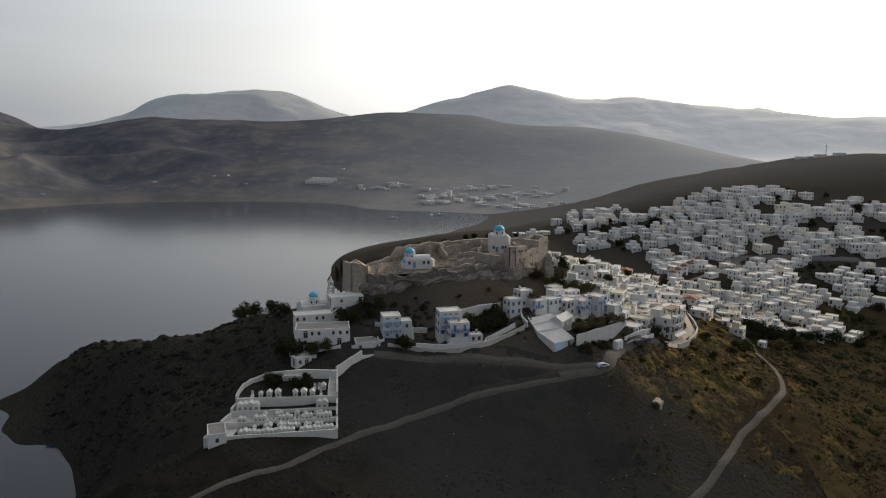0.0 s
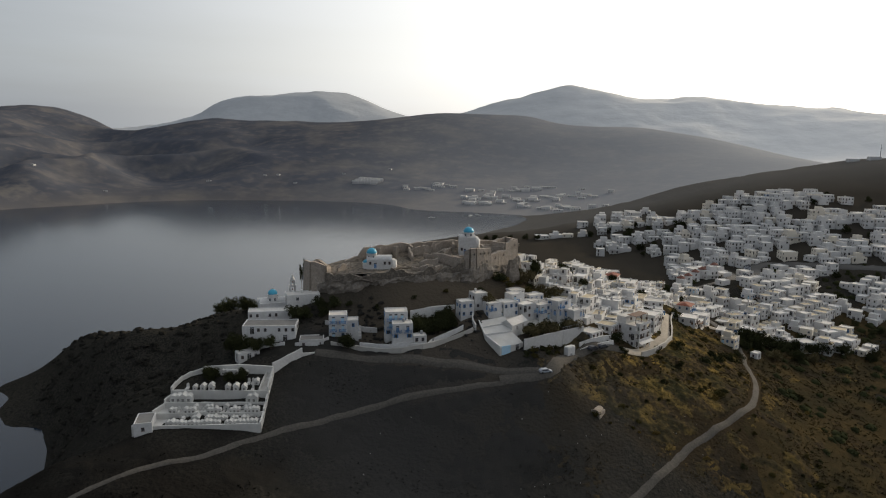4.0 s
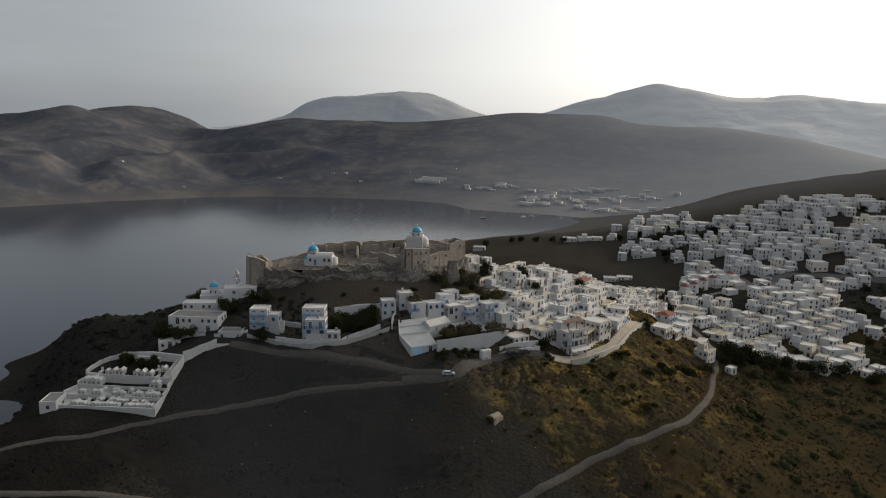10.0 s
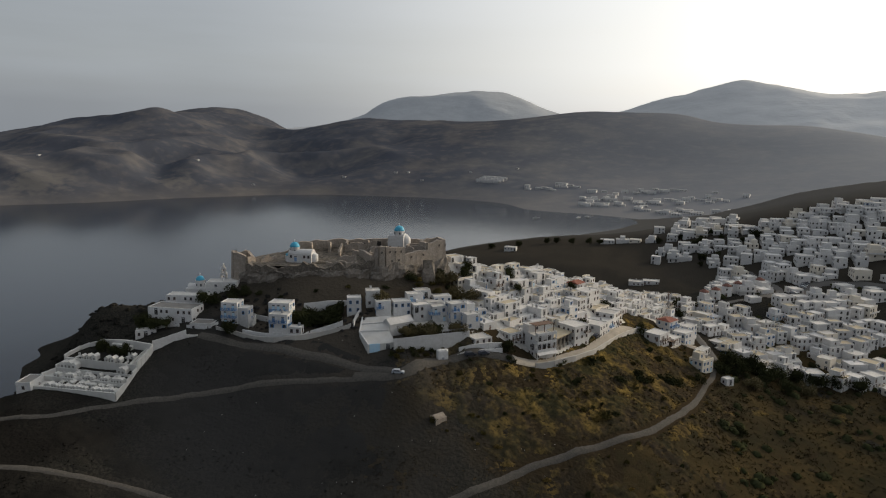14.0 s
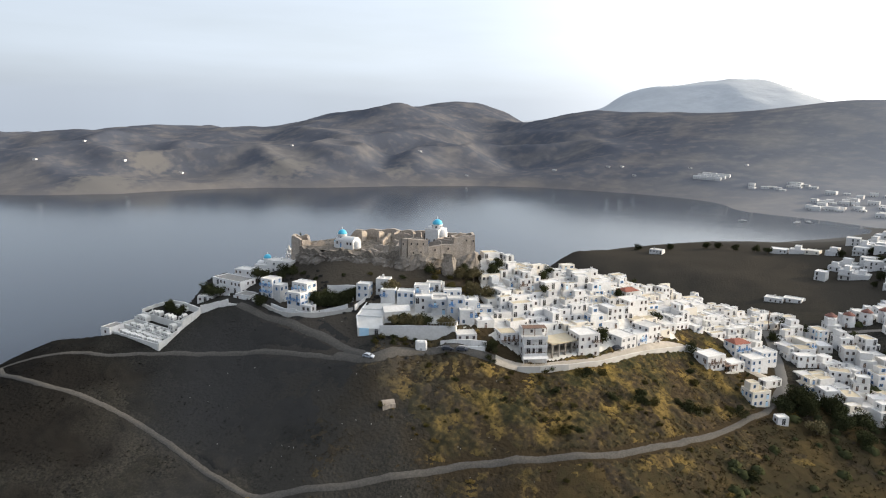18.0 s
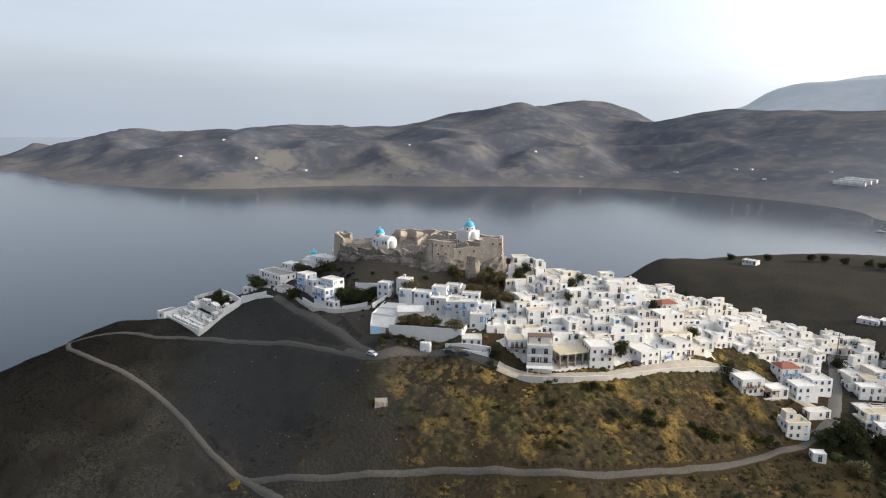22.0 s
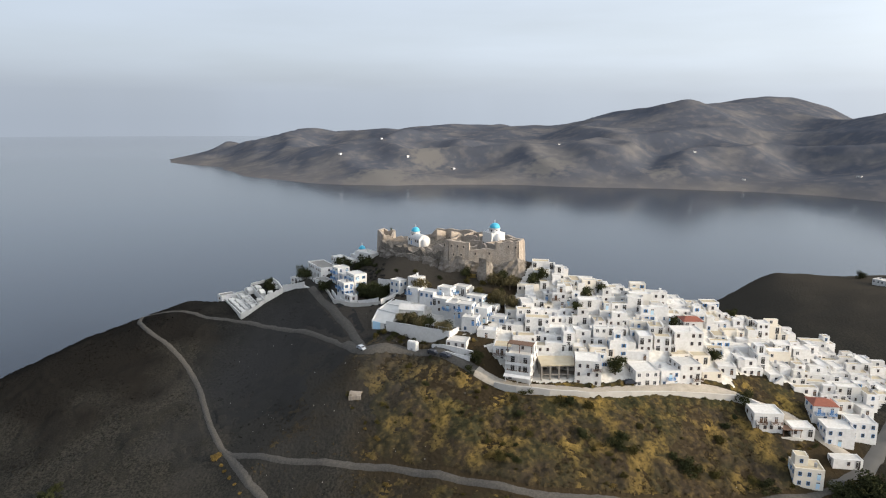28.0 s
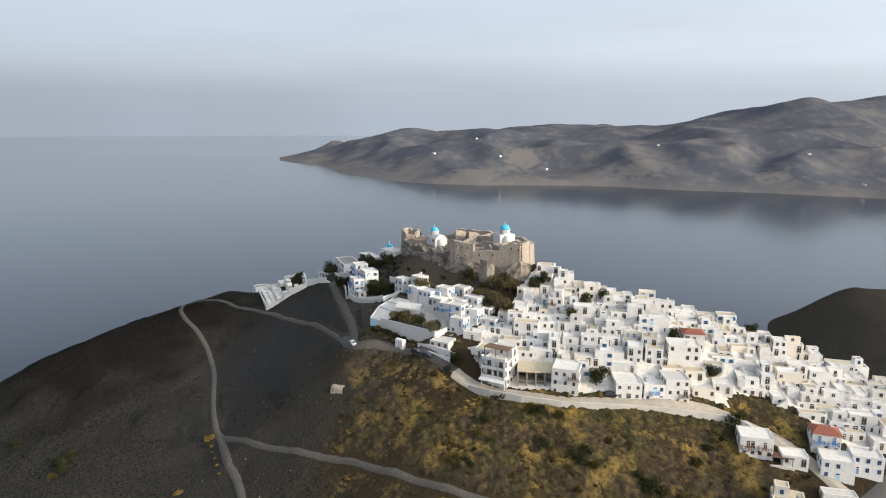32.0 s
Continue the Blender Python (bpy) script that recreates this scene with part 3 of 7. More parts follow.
def walls(w, d, z0, z1, parapet=0.45, thick=0.25, batter=0.05):
    """Four walls with a parapet, open above the roof."""
    s, a, b = Shape(), w / 2, d / 2
    o, i, r = batter, thick + batter, z1 - parapet
    p = [(-a, -b, z0), (a, -b, z0), (a, b, z0), (-a, b, z0)]
    p += [(-a + o, -b + o, z1), (a - o, -b + o, z1), (a - o, b - o, z1), (-a + o, b - o, z1)]
    p += [(-a + i, -b + i, z1), (a - i, -b + i, z1), (a - i, b - i, z1), (-a + i, b - i, z1)]
    p += [(-a + i, -b + i, r), (a - i, -b + i, r), (a - i, b - i, r), (-a + i, b - i, r)]
    f = []
    for k in range(4):
        n = (k + 1) % 4
        f += [(k, n, 4 + n, 4 + k), (4 + k, 4 + n, 8 + n, 8 + k), (8 + k, 8 + n, 12 + n, 12 + k)]
    f += [(3, 2, 1, 0), (12, 13, 14, 15)]
    return s.add(p, f)




def openings(parent, w, d, z, r, style, sides=(0, 1, 3), doors=0.4, balcony=0.12, chance=0.8):
    """Windows, doors and balconies of one storey, set on the faces of a block."""
    for side in sides:
        wide, deep = (w, d) if side % 2 == 0 else (d, w)
        n = max(1, int((wide - 0.2) / 2.1))
        turn = pose(0, 0, 0, 0, 0, 90 * side)
        door_at = r.randrange(n) if r.random() < doors else -1
        for k in range(n):
            x = (k + 0.5 - n / 2) * wide / n + r.uniform(-0.2, 0.2)
            if k == door_at:
                part("door", DOORS[style["door"]], None, parent, at=turn @ pose(x, -deep / 2 - 0.005 + 0.03, z))
                if balcony and r.random() < balcony and z > 2:
                    part("balcony", BALCONIES[style["rail"]], None, parent, at=turn @ pose(x, -deep / 2 + 0.04, z))
            elif r.random() < chance:
                part("window", WINDOWS[style["window"]], None, parent, at=turn @ pose(x, -deep / 2 + 0.03, z + 0.95))


def house_base(x, y, yaw, w, d):
    m = pose(x, y, 0, 0, 0, yaw)
    pts = [m @ Vector((a * w / 2, b * d / 2, 0)) for a in (-1, 1) for b in (-1, 1)]
    zs = LAND(np.array([p.x for p in pts]), np.array([p.y for p in pts]))
    return float(zs.min()), float(zs.mean()), float(zs.max())


LABELS = {
    "white": "whitewashed flat-roofed village house on the terraced hillside",
    "cream": "cream plastered flat-roofed village house on the terraced hillside",
    "grey": "weathered grey plastered flat-roofed house among white ones",
}


def house(x, y, yaw, w, d, storeys=2, wall="white", trim=None, upper=None, roof="screed", seed=None, z=None, annex=None, sides=(0, 1, 3), label="", group="village houses", extras=True, chance=0.85, balcony=0.15):
    """A cubic island house. Its front looks along local -y."""
    r = random.Random(seed if seed is not None else int(x * 31 + y * 17))
    low, mean, _ = house_base(x, y, yaw, w, d)
    base = 0.75 * low + 0.25 * mean - 0.1 if z is None else z
    hgt = storeys * 2.8 + r.uniform(0.1, 0.6)
    mat = {"white": WHITE, "cream": CREAM, "grey": GREYWALL}[wall]
    trim = r.choice(("blue", "brown", "white", "dark", "dark")) if trim is None else trim
    style = {"blue": dict(window=r.choice((0, 2)), door=r.choice((0, 3)), rail=0), "brown": dict(window=1, door=1, rail=1), "white": dict(window=3, door=2, rail=2), "dark": dict(window=4, door=2, rail=1)}[trim]
    tint = {"blue": " with blue shutters", "brown": " with brown woodwork", "white": "", "dark": " with dark openings"}[trim]
    home = thing("house", pose(x, y, base, 0, 0, yaw), label or (LABELS[wall] + tint), "house", group)
    roof_mat = {"screed": ROOF, "ochre": OCHRE, "tile": TILE, "white": WHITE, "grey": GREYROOF}[roof]
    part("wall", walls(w, d, min(low - base, 0) - 1.2, hgt, r.uniform(0.3, 0.7)), mat, home)
    if roof == "tile":
        s = Shape()
        s.add([(-w / 2 - 0.3, -d / 2 - 0.3, hgt - 0.1), (w / 2 + 0.3, -d / 2 - 0.3, hgt - 0.1), (w / 2 + 0.3, d / 2 + 0.3, hgt - 0.1), (-w / 2 - 0.3, d / 2 + 0.3, hgt - 0.1), (-w / 4, 0, hgt + 1.1), (w / 4, 0, hgt + 1.1)],
              [(3, 2, 1, 0), (0, 1, 5, 4), (1, 2, 5), (2, 3, 4, 5), (3, 0, 4)])
        part("roof", s, TILE, home, "hipped clay tile roof")
    else:
        part("roof", Shape().box(-w / 2 + 0.2, -d / 2 + 0.2, hgt - 0.5, w / 2 - 0.2, d / 2 - 0.2, hgt - 0.28), roof_mat, home)
    for k in range(storeys):
        openings(home, w, d, k * 2.8 + 0.2, r, style, sides, 0.55, 0 if balcony >= 0.8 and k else balcony, chance if balcony < 0.8 or not k else 0.0)
        if balcony >= 0.8 and k:
            for c in (-0.25, 0.25):
                part("balcony", BALCONIES[style["rail"]], None, home, at=pose(c * w, -d / 2 + 0.04, k * 2.8 + 0.1))
                part("door", DOORS[style["door"]], None, home, at=pose(c * w, -d / 2 + 0.03, k * 2.8 + 0.15))
            for c in (-0.25, 0.25):
                for side in (1, 3):
                    part("window", WINDOWS[style["window"]], None, home, at=pose(0, 0, 0, 0, 0, 90 * side) @ pose(c * d, -w / 2 + 0.03, k * 2.8 + 1.1))
    if upper and roof != "tile":
        uw, ud, ux, uy, uh = upper
        s = walls(uw, ud, hgt - 0.4, hgt + uh, 0.3)
        s.v = [(a + ux, b + uy, c) for a, b, c in s.v]
        part("upper_storey", s, mat, home)
        part("upper_roof", Shape().box(ux - uw / 2 + 0.2, uy - ud / 2 + 0.2, hgt + uh - 0.4, ux + uw / 2 - 0.2, uy + ud / 2 - 0.2, hgt + uh - 0.2), roof_mat, home)
        part("window", WINDOWS[style["window"]], None, home, at=pose(ux, uy - ud / 2 + 0.03, hgt + 0.7))
        part("door", DOORS[style["door"]], None, home, at=pose(ux, uy, 0) @ pose(0, 0, 0, 0, 0, 90) @ pose(0, -uw / 2 + 0.03, hgt - 0.2))
    if annex:
        aw, ad, ax, ay, ah = annex
        s = walls(aw, ad, min(low - base, 0) - 1.2, ah, 0.35)
        s.v = [(a + ax, b + ay, c) for a, b, c in s.v]
        wing = part("annex", s, mat, home)
        part("annex_roof", Shape().box(ax - aw / 2 + 0.2, ay - ad / 2 + 0.2, ah - 0.45, ax + aw / 2 - 0.2, ay + ad / 2 - 0.2, ah - 0.22), ROOF, wing)
        part("door", DOORS[style["door"]], None, wing, at=pose(ax + 0.2, ay - ad / 2 + 0.03, 0.3))
    if extras:
        if r.random() < 0.3:
            cx, cy = r.uniform(-w / 3, w / 3), r.uniform(-d / 4, d / 3)
            part("chimney", Shape().box(cx - 0.3, cy - 0.3, hgt - 0.4, cx + 0.3, cy + 0.3, hgt + 0.9).box(cx - 0.4, cy - 0.4, hgt + 0.9, cx + 0.4, cy + 0.4, hgt + 1.02), mat, home)
        if r.random() < 0.18:
            cx, cy = r.uniform(-w / 3, w / 3), r.uniform(-d / 4, d / 3)
            s = Shape().tube(cx, cy, [(0.45, hgt - 0.35), (0.48, hgt + 0.3), (0.45, hgt + 0.9), (0.2, hgt + 1.0)], 8)
            part("water_tank", s, METAL, home, "grey metal water tank")
        if r.random() < 0.14:
            n, x0, x1 = 8, w / 2 - 0.02, w / 2 + 1.0
            prof = [(d / 2, -1.0)]
            for k in range(n):
                prof += [(d / 2 - k * 0.45, 2.9 - k * 0.38), (d / 2 - (k + 1) * 0.45, 2.9 - k * 0.38)]
            prof.append((d / 2 - n * 0.45, -1.0))
            c = len(prof)
            s = Shape().add([(x0, a, b) for a, b in prof] + [(x1, a, b) for a, b in prof], [tuple(range(c)), tuple(range(2 * c - 1, c - 1, -1))] + [(i, i + c, (i + 1) % c + c, (i + 1) % c) for i in range(c)])
            part("outside_stair", s, mat, home)
    return home


def inside(x, y, poly):
    c, n = False, len(poly)
    for i in range(n):
        (x0, y0), (x1, y1) = poly[i], poly[(i + 1) % n]
        if (y0 > y) != (y1 > y) and x < (x1 - x0) * (y - y0) / (y1 - y0) + x0:
            c = not c
    return c


TAKEN = []  # x, y, radius of ground that is built on


def free(x, y, r):
    return all((x - a) ** 2 + (y - b) ** 2 > (r + c) ** 2 for a, b, c in TAKEN)


def plot(x, y, yaw, w, d, *a, **k):
    TAKEN.append((x, y, 0.42 * math.hypot(w, d)))
    return house(x, y, yaw, w, d, *a, **k)


# ---- roads and tracks ----
def smooth_line(pts, step=2.0):
    """A Catmull-Rom line through the points, cut into short steps."""
    p = [Vector((*a, 0)) for a in pts]
    p = [p[0] * 2 - p[1]] + p + [p[-1] * 2 - p[-2]]
    out = []
    for i in range(1, len(p) - 2):
        n = max(2, int((p[i + 1] - p[i]).length / step))
        for k in range(n):
            t = k / n
            out.append(0.5 * (2 * p[i] + (p[i + 1] - p[i - 1]) * t + (2 * p[i - 1] - 5 * p[i] + 4 * p[i + 1] - p[i + 2]) * t * t + (3 * p[i] - p[i - 1] - 3 * p[i + 1] + p[i + 2]) * t**3))
    return [(v.x, v.y) for v in out] + [(p[-2].x, p[-2].y)]


def ribbon(name, pts, width, mat, label, category, lift=0.16, ragged=0.25):
    line = smooth_line(pts)
    r, v, f = random.Random(len(line)), [], []
    for i, (x, y) in enumerate(line):
        a, b = Vector((*line[max(i - 1, 0)], 0)), Vector((*line[min(i + 1, len(line) - 1)], 0))
        d = (b - a).normalized()
        s = Vector((-d.y, d.x, 0))
        row = [-0.5 - r.uniform(0, ragged) / 2, -0.3, 0, 0.3, 0.5 + r.uniform(0, ragged) / 2]
        zs = [ground_z(x + s.x * k * width, y + s.y * k * width) for k in row]
        top = max(zs[1:4])
        for k, z in zip(row, zs):
            v.append((x + s.x * k * width, y + s.y * k * width, (0.5 * z + 0.5 * top if abs(k) < 0.4 else z) + lift - (0.25 if abs(k) > 0.4 else 0)))
    for i in range(len(line) - 1):
        f += [(5 * i + k, 5 * i + k + 1, 5 * i + k + 6, 5 * i + k + 5) for k in range(4)]
    ob = part(name, Shape().add(v, f), mat)
    ob.data.polygons.foreach_set("use_smooth", [True] * len(f))
    return tagged(ob, label, category, "", "structure")


UPPER_TRACK = [(-24, 199.6), (-15, 200.8), (-3, 202.6), (11.5, 204.2), (28.5, 206.8), (40, 207.2), (51, 206.5)]
FRONT_ROAD = [(36, 203), (51, 206.5), (56, 216), (62, 224.5), (73, 233.5), (80, 238.5), (85.5, 243)]
STREET_ROAD = [(80, 238.5), (85.5, 243), (90.3, 248.8), (95.8, 257.8), (100.8, 268.5), (103.6, 282), (106.4, 296.5), (109, 308.5), (112.5, 317.5), (118, 324), (127, 331.5), (141, 336)]
MIDDLE_TRACK = [(-69, 124), (-63, 134), (-52, 145), (-41.5, 153), (-30, 166.5), (-13, 180), (6, 190.6), (25.5, 198.7), (39.5, 202.8), (51, 206.5)]
LOWER_TRACK = [(-69, 124), (-58, 123.6), (-41, 128.4), (-26, 136.6), (-13, 142.8), (-1.5, 146.8), (10, 149.9), (22.5, 151.6), (35, 153.3), (46, 155.4), (55, 158.4), (62.5, 164.6), (75, 176.2), (86, 189.6), (96, 203), (105, 212.4), (115, 223.6), (125.5, 237), (133.2, 255), (138.6, 273), (141.4, 287), (143.4, 300), (146, 311.4), (147, 322)]
SPUR_TRACK = [(55, 158.4), (64.6, 161.2), (76, 164.6), (84, 168), (96, 171), (108, 172)]
VILLAGE_ROAD = [(147, 322), (146, 334), (139.5, 350), (132, 366), (124, 384), (134, 402), (152, 416), (170, 430), (183, 454), (178, 485), (168, 512)]
CAR_PARK_ROAD = [(172, 432), (196, 450), (205, 475), (240, 476), (290, 470)]
ribbon("road", UPPER_TRACK, 3.2, DIRT, "pale worn dirt track climbing to the castle hill", "track", ragged=0.12)
ribbon("road", FRONT_ROAD, 3.8, DIRT, "pale dusty village road along the houses", "road", 0.22, 0.12)
ribbon("road", STREET_ROAD, 4.0, material("dusty_concrete", (0.33, 0.295, 0.245), 0.95, [((0.2, 0.175, 0.145), 0.3, 0.6, 0.35), ((0.42, 0.385, 0.33), 1.3, 0.4, 0.3)], 0.02, 3), "pale concrete street in front of the houses", "street", 0.3, 0.1)
ribbon("road", MIDDLE_TRACK, 1.9, DIRT, "narrow dirt track across the heath", "track")
ribbon("road", LOWER_TRACK, 2.1, DIRT, "long winding dirt track across the heath", "track")
ribbon("road", SPUR_TRACK, 2.6, DIRT, "narrow dirt track forking down to the shore", "track")
ribbon("road", VILLAGE_ROAD, 4.0, ASPHALT, "steep grey street between the white houses", "street", 0.3)
ribbon("road", CAR_PARK_ROAD, 8.0, ASPHALT, "grey asphalt road by the car park", "road", 0.3)
for line in (FRONT_ROAD, STREET_ROAD, VILLAGE_ROAD, CAR_PARK_ROAD):
    TAKEN.extend((x, y, 2.6) for x, y in smooth_line(line, 3.0))


# ---- castle ----
def wall_run(pts, tops, base_drop=1.5, thick=1.4, ragged=0.5, step=1.3, batter=0.06, seed=1, foot=None):
    """A masonry wall along pts with the heights of its top, ragged above. Returns a Shape."""
    r, s = random.Random(seed), Shape()
    for i in range(len(pts) - 1):
        a, b = Vector((*pts[i], 0)), Vector((*pts[i + 1], 0))
        d = (b - a).normalized()
        nrm = Vector((d.y, -d.x, 0))
        n = max(1, round((b - a).length / step))
        prev = None
        for k in range(n + 1):
            t = k / n
            p = a.lerp(b, t)
            rough = float(fbm(np.array([(p.x + 1.7 * p.y) / 5.0]), np.array([seed * 3.3]), 4, seed)[0])
            top = tops[i] * (1 - t) + tops[i + 1] * t + ragged * (1.1 * rough - 0.25) + r.uniform(-0.12, 0.12) * min(ragged, 1)
            low = (ground_z(p.x + nrm.x, p.y + nrm.y) if foot is None else foot) - base_drop
            h = (top - low) * batter
            wob = r.uniform(-0.06, 0.06)
            q = [p + nrm * (thick / 2 + h + wob) + Vector((0, 0, low)), p + nrm * (thick / 2 + wob + h * 0.4) + Vector((0, 0, (low + top) / 2)), p + nrm * (thick / 2 + wob) + Vector((0, 0, top)),
                 p - nrm * thick / 2 + Vector((0, 0, top + r.uniform(-0.1, 0.1))), p - nrm * thick / 2 + Vector((0, 0, low))]
            j = len(s.v)
            s.v += [tuple(v) for v in q]
            if prev is not None:
                for e in range(4):
                    s.f.append((prev + e, j + e, j + e + 1, prev + e + 1))
                    s.m.append(0)
            if k in (0, n):
                s.f.append(tuple(j + e for e in (range(5) if k == n else range(4, -1, -1))))
                s.m.append(0)
            prev = j
    return s


RUBBLE = material("castle_rubble", (0.085, 0.071, 0.056), 0.97, [((0.06, 0.051, 0.04), 0.2, 0.8, 0.3), ((0.27, 0.23, 0.185), 0.8, 0.6, 0.25)], 0.25, 1.2)
OLDWALL = material("dark_wall_stone", (0.165, 0.140, 0.115), 0.97, [((0.090, 0.077, 0.064), 0.22, 0.8, 0.3), ((0.25, 0.22, 0.185), 0.6, 0.6, 0.22), ((0.062, 0.053, 0.044), 1.6, 0.6, 0.2)], 0.22, 1.1)
castle = thing("castle", Matrix(), "ruined sandstone castle with ragged walls on the hilltop", "castle")
part("curtain_wall", wall_run([(-31, 235.2), (-14, 237.6), (4, 241.4), (20, 248.6)], [68.2, 69.2, 70.0, 72.0], 2, 1.8, 1.5, 0.9, seed=2), OLDWALL, castle, "crumbling rubble wall grown into the rock")
part("curtain_wall", wall_run([(20, 249), (22, 248.4), (24, 249.3), (26.5, 252.5), (29, 256)], [76.6, 77.6, 77.6, 77.0, 76.6], 4, 1.4, 0.35, seed=3), STONE, castle, "tall plain masonry wall with small windows")
part("curtain_wall", wall_run([(29, 256), (31.6, 260.4), (34.6, 265.4)], [74.0, 74.4, 75.2], 4, 1.6, 0.35, seed=4), STONE, castle)
part("keep", wall_run([(34.6, 265.4), (39.3, 272.3), (34.4, 277), (29.8, 269.6), (34.6, 265.4)], [77.4, 78.6, 78.4, 77.6, 77.4], 6, 1.2, 0.35, seed=9), STONE, castle, "tall plain square keep of beige masonry")
part("keep_floor", Shape().add([(34.6, 266, 76.2), (38.7, 272.3, 76.2), (34.4, 276.3, 76.2), (30.4, 269.8, 76.2)], [(0, 1, 2, 3)]), ROCK, castle)
part("curtain_wall", wall_run([(35, 276.6), (27, 281), (12, 282), (-12, 270.5), (-22.5, 260), (-24.5, 258), (-38, 245)], [76.6, 75.8, 75.4, 75.0, 74.4, 71.0, 67.6], 4, 1.4, 0.45, seed=5), STONE, castle)
yard = Shape()
RIM = [(-34, 238.5), (-30, 236.3), (-14, 238.6), (4, 242.6), (17.5, 248.6), (23, 250), (28, 256), (34, 266), (31, 274), (24, 280), (12, 281), (-10, 271), (-30, 255), (-37, 245)]
for i, (x, y) in enumerate(RIM):
    yard.v += [(x + (0 - x) * k / 8, y + (257 - y) * k / 8, 67.4 + 0.1 * (y + (257 - y) * k / 8 - 236) + 0.4 + 0.3 * float(fbm(np.array([x * (8 - k) / 22]), np.array([(y + 30 * k) / 5.0]), 3, 7)[0])) for k in range(9)]
for i in range(len(RIM)):
    j = (i + 1) % len(RIM)
    for k in range(8):
        yard.f.append((i * 9 + k, j * 9 + k, j * 9 + k + 1, i * 9 + k + 1))
        yard.m.append(0)
part("yard", yard, RUBBLE, castle, "uneven yard of rubble and dry earth")
part("curtain_wall", wall_run([(19, 248), (12, 256), (6, 262)], [74, 73.4, 73], 3, 1.2, 0.6, seed=6), STONE, castle)
part("tower", wall_run([(-40, 238), (-36.5, 234.8), (-31.5, 235.8), (-31, 240), (-36, 242.5), (-40, 238)], [72.4, 72.6, 71.8, 69.5, 71.8, 72.4], 5, 1.2, 0.5, seed=7), STONE, castle, "half-fallen square corner tower")
for k, (pts, top) in enumerate([([(2, 262), (10, 266)], 73), ([(-4, 266), (8, 273)], 74), ([(24, 262), (30, 263)], 74.4), ([(10, 262), (12, 270)], 73.6), ([(-2, 258), (-5, 266)], 72.4), ([(14, 255), (20, 258)], 73.2), ([(24, 254), (22, 262)], 74), ([(0, 245), (8, 247)], 70.4), ([(9, 244.5), (11, 250)], 70.8), ([(-28, 240), (-25, 246)], 70), ([(2, 250), (9, 253)], 71.4), ([(-12, 268), (-9, 262)], 74), ([(-18, 262.5), (-15, 257)], 73.6), ([(3, 276), (5, 270)], 74.4), ([(-6, 272), (-3, 266)], 74.2), ([(12, 280), (13, 273)], 74.6)]):
    part("ruin_wall", wall_run(pts, [top + 0.8 * (j % 2) for j in range(len(pts))], 3, 0.8, 0.9, 0.9, seed=20 + k), STONE, castle)
TAKEN += [(0, 255, 26), (25, 262, 22), (-25, 243, 16)]
SLIT = Shape().box(-0.45, -0.12, 0, 0.45, 0.15, 1.3, 1).box(-0.6, -0.14, -0.15, 0.6, 0.1, 0.0, 0).box(-0.6, -0.14, 1.3, 0.6, 0.1, 1.45, 0).box(-0.6, -0.14, 0, -0.45, 0.1, 1.3, 0).box(0.45, -0.14, 0, 0.6, 0.1, 1.3, 0).mesh("window", STONE, DARK)
for x, y, z, yaw in [(22.9, 248, 74.8, 24), (24.9, 249.8, 74.8, 54), (26.3, 251.8, 74.6, 54), (27.8, 253.8, 74.6, 54), (25.4, 250.5, 71.2, 54), (27.2, 253, 71.2, 54), (30.4, 257.8, 72.0, 58), (33.4, 262.6, 72.4, 58), (37.6, 269, 75.6, 56), (39.2, 271.4, 75.4, 56)]:
    part("window", SLIT, None, castle, at=pose(x, y, z, 0, 0, yaw) @ pose(0.4, -1.0, 0.2) @ Matrix.Diagonal((0.62, 1.0, 0.66, 1)))


for x, y, z, yaw, k in [(-6, 272.6, 71.2, 26, 2.2), (0, 275.6, 71.6, 26, 1.8), (6, 278.4, 71.8, 26, 2.2), (18, 280.6, 72.2, -3, 2.0), (23.5, 280.4, 72.2, -3, 1.6)]:
    part("arch", SLIT, None, castle, at=pose(x, y, z, 0, 0, yaw) @ pose(0, -0.95, 0) @ Matrix.Diagonal((k, 1.5, k * 0.85, 1)))


